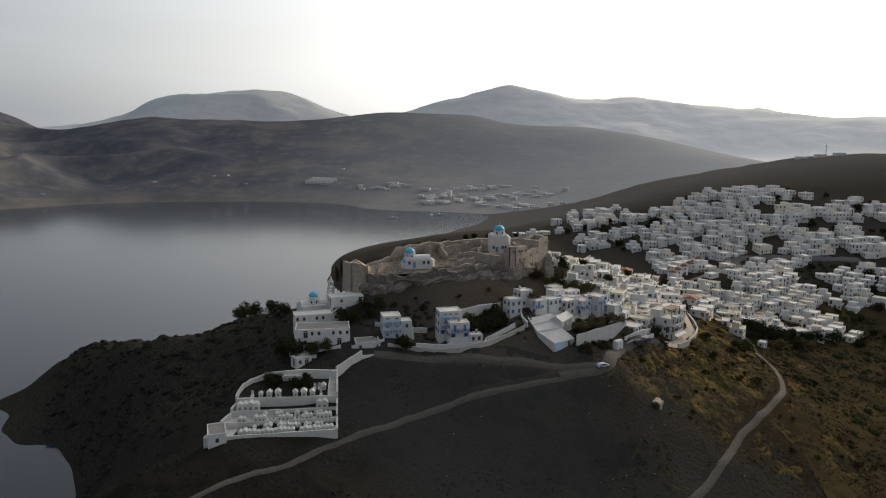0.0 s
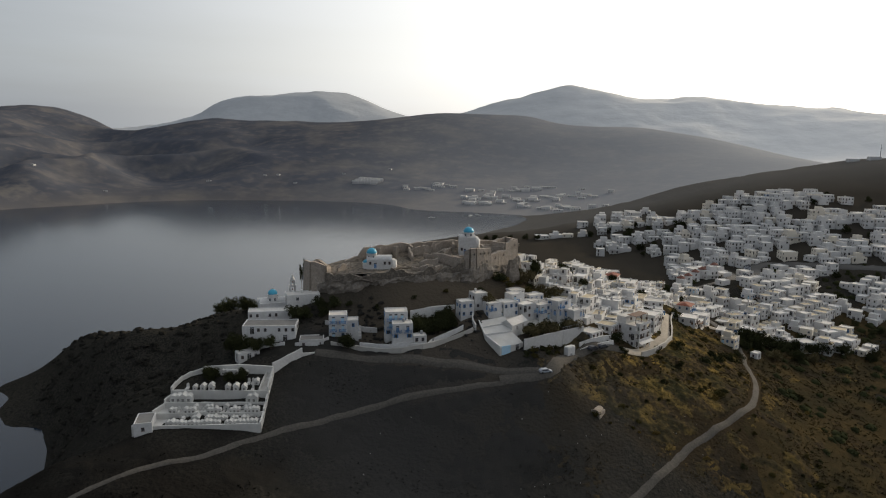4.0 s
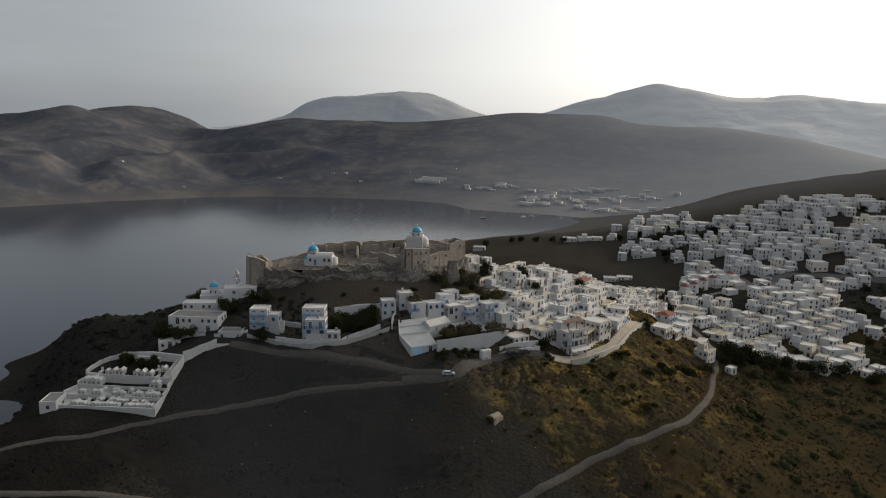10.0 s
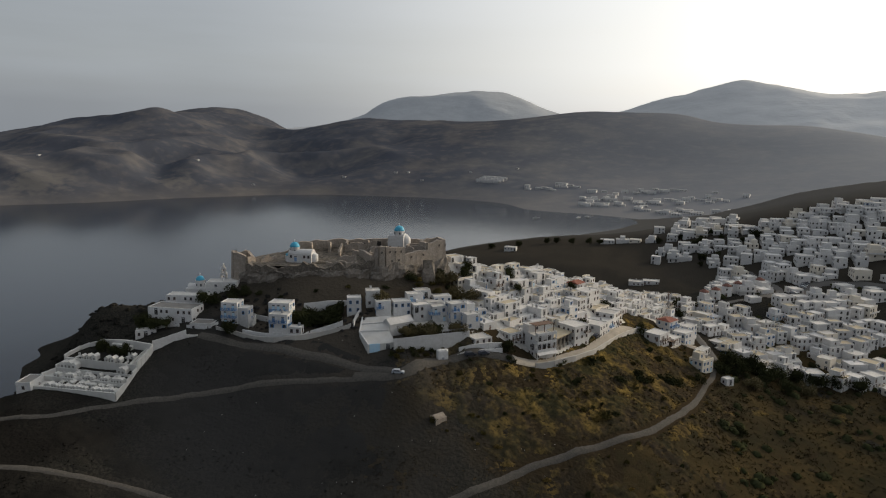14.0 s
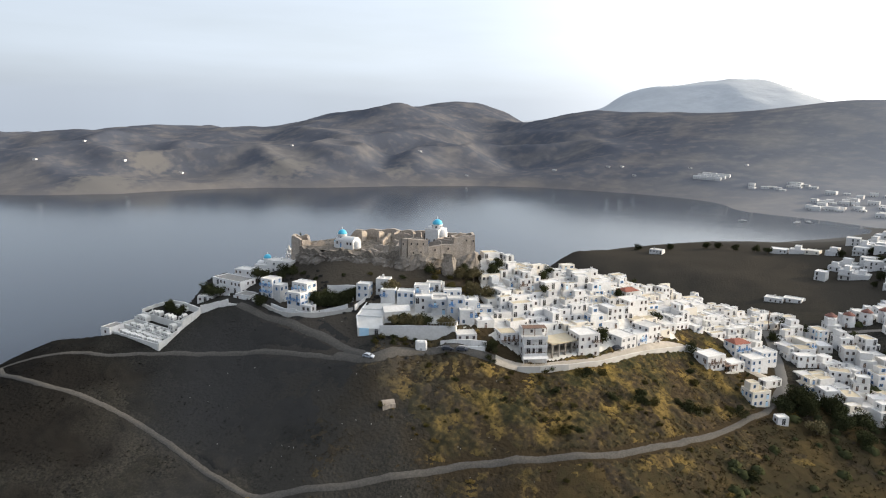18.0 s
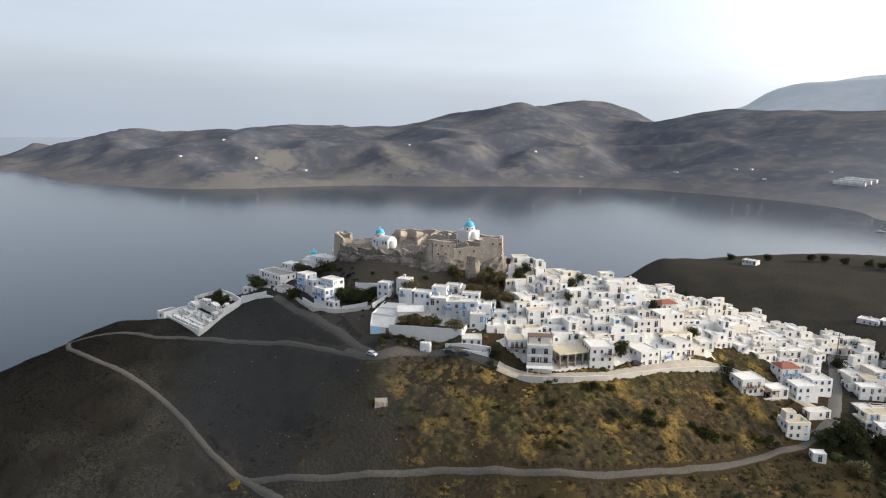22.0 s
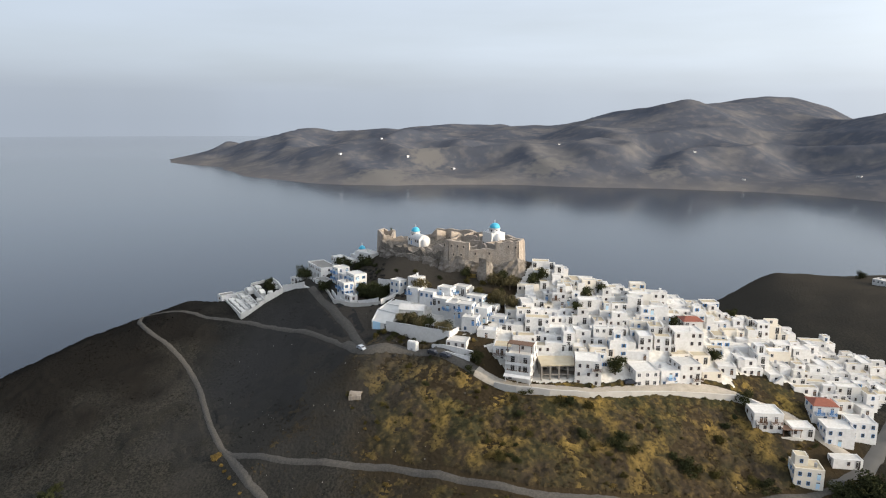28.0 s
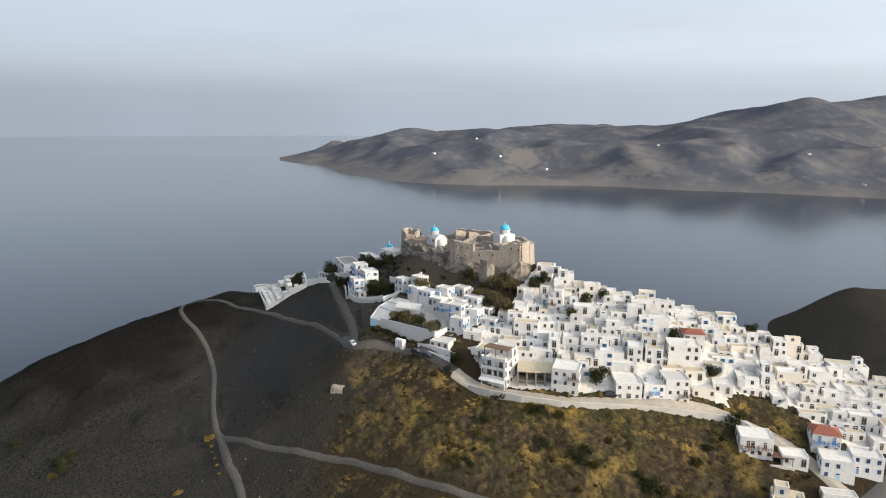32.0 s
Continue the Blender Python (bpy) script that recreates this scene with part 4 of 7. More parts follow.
def crag(name, pts, tops, seed, label, thick=3.0, out=0.12):
    """A broken rock face along pts, bulging outward below."""
    r, s, rows = random.Random(seed), Shape(), 8
    line = smooth_line(pts, 1.0)
    for i, (x, y) in enumerate(line):
        a, b = line[max(i - 1, 0)], line[min(i + 1, len(line) - 1)]
        d = Vector((b[0] - a[0], b[1] - a[1], 0)).normalized()
        nrm = Vector((d.y, -d.x, 0))
        t = i / (len(line) - 1) * (len(tops) - 1)
        k = min(int(t), len(tops) - 2)
        top = tops[k] * (1 - t + k) + tops[k + 1] * (t - k) + r.uniform(-0.3, 0.3) + 0.9 * float(fbm(np.array([i / 5.0]), np.array([seed * 2.1]), 3, seed + 3)[0])
        low = ground_z(x + nrm.x * 1.5, y + nrm.y * 1.5) - 2.5
        fissure = 2.4 * float(fbm(np.array([i / 4.0]), np.array([seed * 1.7]), 3, seed)[0])
        for j in range(rows):
            u = j / (rows - 1)
            push = out * (top - low) * (1 - u) ** 1.2 + 0.3 * fissure * (1.2 - u) + 0.75 * float(fbm(np.array([i / 3.2]), np.array([j * 0.9 + seed]), 3, seed + 9)[0]) + r.uniform(-0.25, 0.25)
            s.v.append((x + nrm.x * push, y + nrm.y * push, low + (top - low) * u + (r.uniform(-0.3, 0.3) if 0 < j < rows - 1 else 0)))
        s.v.append((x - nrm.x * thick, y - nrm.y * thick, top - 0.4))
    w = rows + 1
    for i in range(len(line) - 1):
        for j in range(w - 1):
            s.f.append((i * w + j, (i + 1) * w + j, (i + 1) * w + j + 1, i * w + j + 1))
            s.m.append(0)
    return tagged(part(name, s, ROCK), label, "rock")


crag("rock_face", [(-38, 236), (-31, 233.6), (-13, 235.9), (5, 239.6), (18.5, 246.2)], [65.5, 65.8, 66.8, 67.6, 69.5], 3, "weathered brown rock face under the castle wall", out=0.06)
crag("rock_face", [(18, 248), (21.8, 247), (25.5, 248.8), (30.2, 255.2), (35.8, 264.3), (40.4, 272), (37, 278)], [70, 70.5, 70, 69, 69.5, 72, 69], 8, "steep brown rock base under the tall castle wall", out=0.2)

crag("rock_pillar", [(36.4, 258.2), (37.2, 256.4), (39.4, 257.6), (40.2, 260), (38.8, 261.6)], [70, 71.6, 72.2, 71, 70], 12, "free-standing rock pillar beside the castle wall", 1.0, 0.05)
lodge = thing("gatehouse", pose(29, 268, 70.5, 0, 0, 12), "roofless ochre stone chamber beside the castle church", "ruin")
part("wall", walls(8, 6, -3, 5.4, 0.9, 0.6), STONE, lodge)
part("roof", Shape().box(-3.5, -2.5, 3.9, 3.5, 2.5, 4.2), RAWCONCRETE, lodge)


# ---- churches ----
def cross(s, x, y, z, k=1.0, mat=0):
    s.bar((x, y, z), (x, y, z + 1.2 * k), 0.06 * k, mat).bar((x - 0.35 * k, y, z + 0.8 * k), (x + 0.35 * k, y, z + 0.8 * k), 0.05 * k, mat)


def church(x, y, z, yaw, w, d, h, dome_r, drum_h, dome_at=(0, 0), label="", rise=1.0, apse=True, foot=3.0, vaulted=(0.26, 0.16)):
    c = thing("church", pose(x, y, z, 0, 0, yaw), label, "church")
    part("wall", walls(w, d, -foot, h, 0.3, 0.3), WHITE, c)
    part("roof", Shape().box(-w / 2 + 0.2, -d / 2 + 0.2, h - 0.4, w / 2 - 0.2, d / 2 - 0.2, h - 0.2), WHITE, c)
    vault = Shape()
    pts = [(-w / 2 + 0.2, -d * vaulted[0] * math.cos(a), h - 0.3 + d * vaulted[1] * math.sin(a)) for a in [math.pi * i / 10 for i in range(11)]]
    vault.add(pts + [(w / 2 - 0.2, b, c_) for _, b, c_ in pts], [(i, i + 1, i + 12, i + 11) for i in range(10)] + [tuple(range(10, -1, -1)), tuple(range(11, 22))])
    part("vault", vault, WHITE, c)
    dx, dy = dome_at
    part("drum", Shape().tube(dx, dy, [(dome_r * 1.04, h - 0.4), (dome_r, h + drum_h), (dome_r * 1.1, h + drum_h + 0.05), (dome_r * 1.1, h + drum_h + 0.3), (dome_r * 0.9, h + drum_h + 0.35)], 16), WHITE, c)
    dm = part("dome", Shape().dome(dx, dy, h + drum_h + 0.3, dome_r * 1.0, rise, 20, 7), DOMEBLUE, c, "bright blue painted dome", smooth=True)
    s = Shape()
    cross(s, dx, dy, h + drum_h + 0.25 + dome_r * rise, 1.0)
    part("cross", s, WHITE, dm)
    for k in range(6):
        part("window", SLIT_S, None, c, at=pose(dx, dy, 0) @ pose(0, 0, 0, 0, 0, 60 * k + 20) @ pose(0, -dome_r - 0.02, h + 0.35))
    if apse:
        part("apse", Shape().tube(w / 2, 0, [(d * 0.3, -foot), (d * 0.3, h * 0.8), (d * 0.15, h * 0.98), (0.05, h)], 14), WHITE, c, smooth=True)
    part("door", DOORS[0], None, c, at=pose(-w / 6, -d / 2 + 0.03, 0.1))
    for k in (-0.36, 0.2, 0.38):
        part("window", WINDOWS[4], None, c, at=pose(k * w, -d / 2 + 0.03, 1.6))
    return c


SLIT_S = Shape().box(-0.28, -0.06, 0, 0.28, 0.1, 0.95, 1).box(-0.36, -0.08, -0.1, 0.36, 0.05, 0.0, 0).mesh("window", WHITE, GLASS)
church(18.8, 271.2, 71.8, 10, 6.8, 7, 7.0, 2.2, 1.5, (0.6, 0), "white church with a tall drum and blue dome within the castle")
chapel = church(-13.4, 248, 69.0, 14, 10, 6.0, 3.3, 2.0, 2.0, (-3.0, 0), "low white chapel with a blue dome beside the castle wall", vaulted=(0.42, 0.3))
church(-49, 231, 53.5, 28, 13, 9, 4.8, 1.75, 2.4, (-1.5, -1), "white church with a blue dome at the cliff edge", foot=4)
part("apse", Shape().tube(-5.0, -1.2, [(1.5, -3), (1.5, 1.9), (1.6, 2.0), (1.6, 2.2)], 14), WHITE, chapel, smooth=False)
part("small_dome", Shape().dome(-5.0, -1.2, 2.15, 1.45, 0.8, 16, 6), DOMEBLUE, chapel, "small blue painted half dome", smooth=True)
bell = thing("bell_tower", pose(-45.2, 238, 54.5, 0, 0, 28), "slender white tiered bell tower beside the church", "bell tower")
part("base", Shape().box(-1.3, -1.3, -3, 1.3, 1.3, 5.0).box(-1.5, -1.5, 5.0, 1.5, 1.5, 5.3), WHITE, bell)
for z0, z1, r0 in ((5.3, 8.2, 1.15), (8.2, 10.4, 0.85)):
    tier = part("belfry", Shape().box(-r0, -r0, z1 - 0.5, r0, r0, z1, taper=-0.12), WHITE, bell)
    for a in (-1, 1):
        for b in (-1, 1):
            part("pillar", Shape().box(a * (r0 - 0.22) - 0.22, b * (r0 - 0.22) - 0.22, z0, a * (r0 - 0.22) + 0.22, b * (r0 - 0.22) + 0.22, z1 - 0.5), WHITE, tier)
    part("bell", Shape().tube(0, 0, [(0.32, z0 + 0.9), (0.24, z0 + 1.2), (0.16, z0 + 1.5), (0.04, z0 + 1.6)], 10), BROWN, bell, "small dark bronze bell")
part("cap", Shape().tube(0, 0, [(0.8, 10.4), (0.66, 10.9), (0.3, 11.7), (0.05, 12.4)], 10), WHITE, bell)
TAKEN += [(-49, 231, 9), (-45, 238, 3)]


# ---- cemetery ----
def lerp2(a, b, t):
    return (a[0] + (b[0] - a[0]) * t, a[1] + (b[1] - a[1]) * t)


CEM_R, CEM_B, CEM_L, CEM_T = (-30.3, 168.5), (-33.6, 187.5), (-64.6, 161.2), (-55.6, 185.5)
cemetery = thing("cemetery", Matrix(), "walled white cemetery with a dark upper garden on terraces", "cemetery")
def cem_left(t):
    """The seaward edge, bulging beside the upper garden."""
    x, y = lerp2(CEM_L, CEM_T, t)
    k = 2.7 * math.exp(-(((t - 0.78) / 0.2) ** 2)) - 1.5 * max(0, (t - 0.88) / 0.12)
    return (x - 0.93 * k, y + 0.35 * k)


def cem_at(u, t):
    return lerp2(cem_left(t), lerp2(CEM_R, CEM_B, t), u)


# from, to along the slope, height below and above, planted
TERRACES = ((0.0, 0.27, 37.3, 37.9, False), (0.27, 0.44, 39.2, 39.6, False), (0.44, 0.56, 40.9, 41.2, True), (0.56, 0.67, 43.5, 44.1, True), (0.67, 0.78, 44.1, 44.7, True), (0.78, 0.89, 44.7, 45.4, True), (0.89, 1.0, 45.4, 46.1, True))
for s0, s1, z0, z1, planted in TERRACES:
    a, b, c, d = cem_at(0, s0), cem_at(1, s0), cem_at(1, s1), cem_at(0, s1)
    part("terrace", Shape().add([(*q, z0 - 8) for q in (a, b, c, d)] + [(*a, z0), (*b, z0), (*c, z1), (*d, z1)], [(4, 5, 6, 7), (0, 1, 5, 4), (1, 2, 6, 5), (2, 3, 7, 6), (3, 0, 4, 7)]), GROUND if planted else GREYWALL, cemetery)
    if s0 < 0.6:
        part("front_wall", wall_run([a, b], [z0 + (1.2 if s0 == 0 else 0.45)] * 2, 4, 0.5, 0.06, 2, 0.0, 5), GREYWALL, cemetery)
    part("side_wall", wall_run([b, c], [z0 + 1.5, z1 + 2.0], 4, 0.5, 0.06, 2, 0.0, 6), GREYWALL, cemetery)
    part("side_wall", wall_run([d, a], [z1 + 1.5, z0 + 1.3], 4, 0.5, 0.06, 2, 0.0, 7), GREYWALL, cemetery)
    if s0 >= 0.44:
        e, f = cem_at(0.91, s0), cem_at(0.91, s1)
        part("lane", Shape().add([(*e, z0 + 0.05), (*b, z0 + 0.05), (*c, z1 + 0.05), (*f, z1 + 0.05)], [(0, 1, 2, 3)]), STREET, cemetery, "paved lane along the wall")
        part("lane_wall", wall_run([e, f], [z0 + 0.9, z1 + 0.9], 1, 0.3, 0.05, 2, 0.0, 9), GREYWALL, cemetery)
part("back_wall", wall_run([CEM_B, lerp2(CEM_B, CEM_T, 0.5), cem_left(1.0)], [48.6, 48.8, 48.0], 4, 0.6, 0.1, 3, 0.0, 8), GREYWALL, cemetery)
m = pose(-61.9, 163.4, 36.3, 0, 0, 22)
hut = thing("chapel_house", m, "small white flat-roofed chapel house at the cemetery corner", "chapel")
part("wall", walls(4.8, 7.5, -4, 3.9, 0.3), WHITE, hut)
part("roof", Shape().box(-2.15, -3.5, 3.4, 2.15, 3.5, 3.66), GREYROOF, hut, "dark grey roof felt")
part("door", DOORS[1], None, hut, at=pose(2.4 - 0.04, 1, 0.1, 0, 0, 90))
part("window", WINDOWS[4], None, hut, at=pose(0, -3.72, 1.6))


def tomb_kind(n):
    """Stone tombs: a slab with a headstone, a gabled one and an arched one."""
    t = new("tomb")
    if n == 0:
        part("slab", Shape().box(-0.55, -1.1, 0, 0.55, 1.1, 0.55, taper=0.04), GREYWALL, t)
        part("headstone", Shape().box(-0.45, 0.85, 0.5, 0.45, 1.05, 1.6).box(-0.3, 0.87, 1.6, 0.3, 1.03, 1.85), GREYWALL, t)
    elif n == 1:
        part("vault", Shape().box(-0.8, -1.1, 0, 0.8, 1.1, 1.5), GREYWALL, t)
        part("gable", Shape().add([(-0.95, -1.2, 1.5), (0.95, -1.2, 1.5), (0.95, 1.2, 1.5), (-0.95, 1.2, 1.5), (0, -1.2, 2.2), (0, 1.2, 2.2)], [(3, 2, 1, 0), (0, 1, 4), (1, 2, 5, 4), (2, 3, 5), (3, 0, 4, 5)]), GREYWALL, t)
        part("niche", Shape().box(-0.3, -1.14, 0.35, 0.3, -1.08, 1.0), GREYROOF, t)
    else:
        pts = [(0.75 * math.cos(a), 1.1 + 0.75 * math.sin(a)) for a in [math.pi * i / 8 for i in range(9)]]
        s = Shape().box(-0.75, -1.0, 0, 0.75, 1.0, 1.1)
        s.add([(x, -1.0, z) for x, z in pts] + [(x, 1.0, z) for x, z in pts], [(i, i + 1, i + 10, i + 9) for i in range(8)] + [tuple(range(8, -1, -1)), tuple(range(9, 18))])
        part("vault", s, GREYWALL, t)
        part("niche", Shape().box(-0.28, -1.05, 0.35, 0.28, -0.98, 1.0), GREYROOF, t)
    return tagged(t, ("plain white stone slab tomb with a headstone", "small white gabled tomb with a dark niche", "small white arched tomb with a dark niche")[n], "tomb", "tombs in the cemetery")


TOMBS = [tomb_kind(n) for n in range(3)]
r = random.Random(5)
first = [True, True, True]
# s, first and last place across, how many, smallest and largest size, kinds
for t, zt, u0, u1, n, size0, size1, kinds in [(0.09, 37.45, 0.22, 0.97, 22, 0.75, 0.95, (2, 2, 1)), (0.20, 37.7, 0.26, 0.97, 23, 0.7, 0.95, (2, 1, 0)), (0.32, 39.3, 0.12, 0.95, 24, 0.7, 0.95, (2, 2, 0)), (0.40, 39.5, 0.2, 0.9, 19, 0.65, 0.9, (2, 1, 0, 0)), (0.50, 41.05, 0.03, 0.24, 4, 1.15, 1.3, (1, 2)), (0.50, 41.05, 0.8, 0.9, 2, 1.1, 1.3, (1, 2)), (0.61, 43.75, 0.1, 0.88, 9, 0.7, 1.0, (1, 0, 0)), (0.96, 45.85, 0.3, 0.66, 8, 0.75, 0.95, (1, 2)), (0.75, 44.5, 0.74, 0.88, 3, 0.7, 0.9, (0, 1))]:
    for k in range(n):
        if r.random() < 0.08:
            continue
        x, y = cem_at(u0 + (u1 - u0) * (k + 0.5) / n, t)
        kind, size = r.choice(kinds), r.uniform(size0, size1)
        at = pose(x, y, zt, 0, 0, 12 + r.uniform(-4, 4)) @ Matrix.Diagonal((size, size, size, 1))
        if first[kind]:
            TOMBS[kind].matrix_world, first[kind] = at, False
        else:
            o = copy_thing(TOMBS[kind], at)
            o.matrix_basis = at
TAKEN += [(-47, 174, 22)]


# ---- landmark buildings ----
plot(-0.5, 215.7, 15, 7.8, 6, 3, trim="blue", seed=11, z=52.1, balcony=0.9, label="tall white house with tiers of blue balconies")
plot(2.8, 210.2, 15, 6.8, 4.6, 2, trim="blue", seed=12, z=52.3, balcony=0.9, label="lower white wing with blue balconies and doors")
plot(8.4, 211.4, 18, 4.6, 3.6, 1, trim="brown", seed=13, z=50.8, label="small white outbuilding on a walled terrace")
plot(-20, 212.7, 15, 6.2, 6, 3, trim="blue", seed=14, z=51, balcony=0.8, label="tall white house with blue balconies above the track")
plot(-15.2, 214, 15, 3.8, 5, 2, trim="blue", seed=15, z=51.3, label="white side wing of the tall house")
plot(-42.1, 207.8, 12, 17.6, 8.4, 2, trim="dark", chance=0.6, seed=16, z=50.6, balcony=0, roof="grey", label="long white villa with a broad grey flat roof")
plot(-27, 205.4, 16, 8, 6, 1, trim="dark", seed=17, z=49.6, roof="grey", label="low white building with a grey terrace roof")
plot(-47, 219.5, 20, 15, 6, 2, trim="dark", chance=0.6, seed=18, z=52, label="long white house beside the domed church", balcony=0)
plot(-38.5, 230, 26, 12, 7, 2, trim="white", chance=0.3, seed=19, z=55.8, label="white church hall with a flat terrace roof", balcony=0)
plot(-46, 197, 40, 7, 4, 1, trim="dark", seed=21, z=46.8)
plot(22.2, 228, 30, 5.2, 4.6, 2, trim="blue", seed=22, z=56.1)
plot(26.4, 234.4, 32, 5.2, 5, 2, trim="dark", seed=23, z=57.8)
plot(17.5, 225.5, 30, 5, 4, 1, trim="blue", seed=24, z=51.5)
# the cluster above the garden
for x, y, w, d, n, yaw, tr, sd in [(31.5, 232.5, 5.5, 5, 2, 36, "blue", 32), (37, 236.5, 6.5, 5, 2, 38, "blue", 33), (43.5, 239.5, 6.5, 5.5, 2, 40, "dark", 34), (49.5, 242, 6, 5, 2, 42, "blue", 35),
                                   (39.5, 242.5, 6, 4.5, 2, 40, "blue", 36), (46, 246.5, 6.5, 4.5, 1, 40, "blue", 37), (55, 245.5, 6, 5, 1, 46, "dark", 38), (61.5, 243.8, 5.5, 5, 2, 50, "blue", 40), (51.5, 249, 6, 4.5, 1, 44, "white", 41), (57.5, 250, 5.5, 5, 2, 46, "blue", 60), (46.5, 252.3, 7, 4.6, 1, 40, "blue", 61), (39.6, 249, 6, 4.4, 1, 38, "dark", 62), (53.4, 254.8, 6.5, 4.6, 1, 46, "dark", 63), (60.2, 255.2, 6, 4.6, 1, 52, "blue", 64)]:
    plot(x, y, yaw, w, d, n, trim=tr, seed=sd, balcony=0.6, chance=0.5)
plot(55.8, 244, 48, 6.4, 5.2, 2, trim="blue", seed=39, z=54.4, balcony=0.7, label="white house with a blue balcony over the garden")
hall = thing("chapel_hall", pose(39.8, 228.6, 51.6, 0, 0, 58), "low white hall with a gabled white roof beside the garden", "hall")
part("wall", Shape().box(-4.8, -2.4, -4, 4.8, 2.4, 3.4), WHITE, hall)
part("roof", Shape().add([(-5, -2.7, 3.3), (5, -2.7, 3.3), (5, 2.7, 3.3), (-5, 2.7, 3.3), (-5, 0, 5.0), (5, 0, 5.0)], [(3, 2, 1, 0), (0, 1, 5, 4), (1, 2, 5), (2, 3, 4, 5), (3, 0, 4)]), WHITE, hall, "plain gabled white roof")
part("door", DOORS[0], None, hall, at=pose(0, 0, 0, 0, 0, 270) @ pose(0, -4.77, 0.2))
part("window", WINDOWS[4], None, hall, at=pose(-1.5, -2.37, 1.4))
part("window", WINDOWS[4], None, hall, at=pose(2.2, -2.37, 1.4))
TAKEN.append((39.8, 228.6, 4.5))
# sloping plastered rain catchment above a painted wall
ramp = thing("rain_catchment", Matrix(), "broad sloping white plastered rain catchment on the bank", "catchment")
RAMP = [(35.6, 213.6, 49.8), (43.2, 219.2, 50.4), (39.2, 222.6, 53.0), (36.4, 229.6, 56.4), (27.4, 224.6, 55.6), (30.2, 217.4, 52.6)]
part("slope", Shape().add(RAMP + [(x, y, 43.5) for x, y, z in RAMP], [(0, 1, 2, 5), (5, 2, 3, 4)] + [(k + 6, (k + 1) % 6 + 6, (k + 1) % 6, k) for k in range(6)]), GREYWALL, ramp)
part("kerb", Shape().bar((35.7, 213.8, 50.0), (30.3, 217.5, 52.8), 0.22).bar((30.3, 217.5, 52.8), (27.5, 224.7, 55.8), 0.22), WHITE, ramp)
part("step", wall_run([(30.4, 217.6), (39, 222.4)], [53.2, 53.4], 0.6, 0.35, 0.05, 2.0, 0.0, 5, foot=52.6), WHITE, ramp, "low white step wall across the slope")
part("step", wall_run([(28.9, 221.2), (37.6, 226.2)], [54.7, 55.1], 0.6, 0.35, 0.05, 2.0, 0.0, 6, foot=54.1), WHITE, ramp, "low white step wall across the slope")
part("painted_panel", Shape().box(0, -0.06, 0, 3.6, 0.08, 3.0), PALEBLUE, ramp, "pale blue painted wall panel", at=pose(36.1, 213.9, 47.2, 0, 0, 36.4))
part("door", DOORS[2], None, ramp, at=pose(41.2, 217.68, 47.6, 0, 0, 36.4))
TAKEN += [(33, 219, 5), (38, 218, 4), (33, 225, 4)]
bed = thing("garden_bed", Matrix(), "raised bed of dark soil behind the white garden wall", "garden")
BED = [(44.4, 218.2), (64.4, 234.6), (60.6, 239.4), (44, 228), (40.6, 222.6)]
part("soil", Shape().add([(x, y, 51.2) for x, y in BED] + [(x, y, 44) for x, y in BED], [(0, 1, 2, 3, 4)] + [(k + 5, (k + 1) % 5 + 5, (k + 1) % 5, k) for k in range(5)]), GROUND, bed)
plot(67.5, 236.7, 53, 7.2, 6, 1, trim="brown", seed=43, z=48.0, label="low white house on a terrace over the road")
plot(75, 250.6, 58, 6.6, 7, 2, trim="brown", seed=44, z=44.2, roof="ochre", balcony=0.9, label="white house with a brown balcony beside the apartment block")
plot(84.5, 253, 50, 8.4, 9, 3, trim="dark", seed=45, z=41.6, balcony=1.0, upper=(7.6, 4, 0, 2.2, 2.6), label="four-storey white apartment block with deep balconies")
block = thing("apartment_front", pose(84.5, 253, 41.6, 0, 0, 50), "stacked deep white balconies and awning of the apartment block", "balconies")
for k in range(3):
    tier = part("balcony", Shape().box(-4.2, -6.2, 3.05 * k + 2.75, 4.2, -4.45, 3.05 * k + 2.95).box(-4.2, -6.2, 3.05 * k + 2.95, 4.2, -6.05, 3.05 * k + 3.75).box(-4.2, -6.05, 3.05 * k + 2.95, -4.05, -4.45, 3.05 * k + 3.75).box(4.05, -6.05, 3.05 * k + 2.95, 4.2, -4.45, 3.05 * k + 3.75), WHITE, block)
    for x in (-4.0, 0, 4.0):
        part("pillar", Shape().box(x - 0.15, -6.15, 3.05 * k - 0.4, x + 0.15, -5.85, 3.05 * k + 2.75), WHITE, tier)
part("awning", Shape().add([(-4.4, -7.6, 2.2), (4.4, -7.6, 2.2), (4.4, -6.1, 2.75), (-4.4, -6.1, 2.75), (-4.4, -7.6, 2.1), (4.4, -7.6, 2.1)], [(0, 1, 2, 3), (4, 5, 1, 0), (3, 2, 5, 4)]), WHITE, block)
part("pergola", Shape().box(-4.2, -4.4, 12.2, 4.2, -0.5, 12.35).box(-4.1, -4.3, 9.5, -3.9, -4.1, 12.2).box(3.9, -4.3, 9.5, 4.1, -4.1, 12.2).box(-0.1, -4.3, 9.5, 0.1, -4.1, 12.2), BROWN, block)
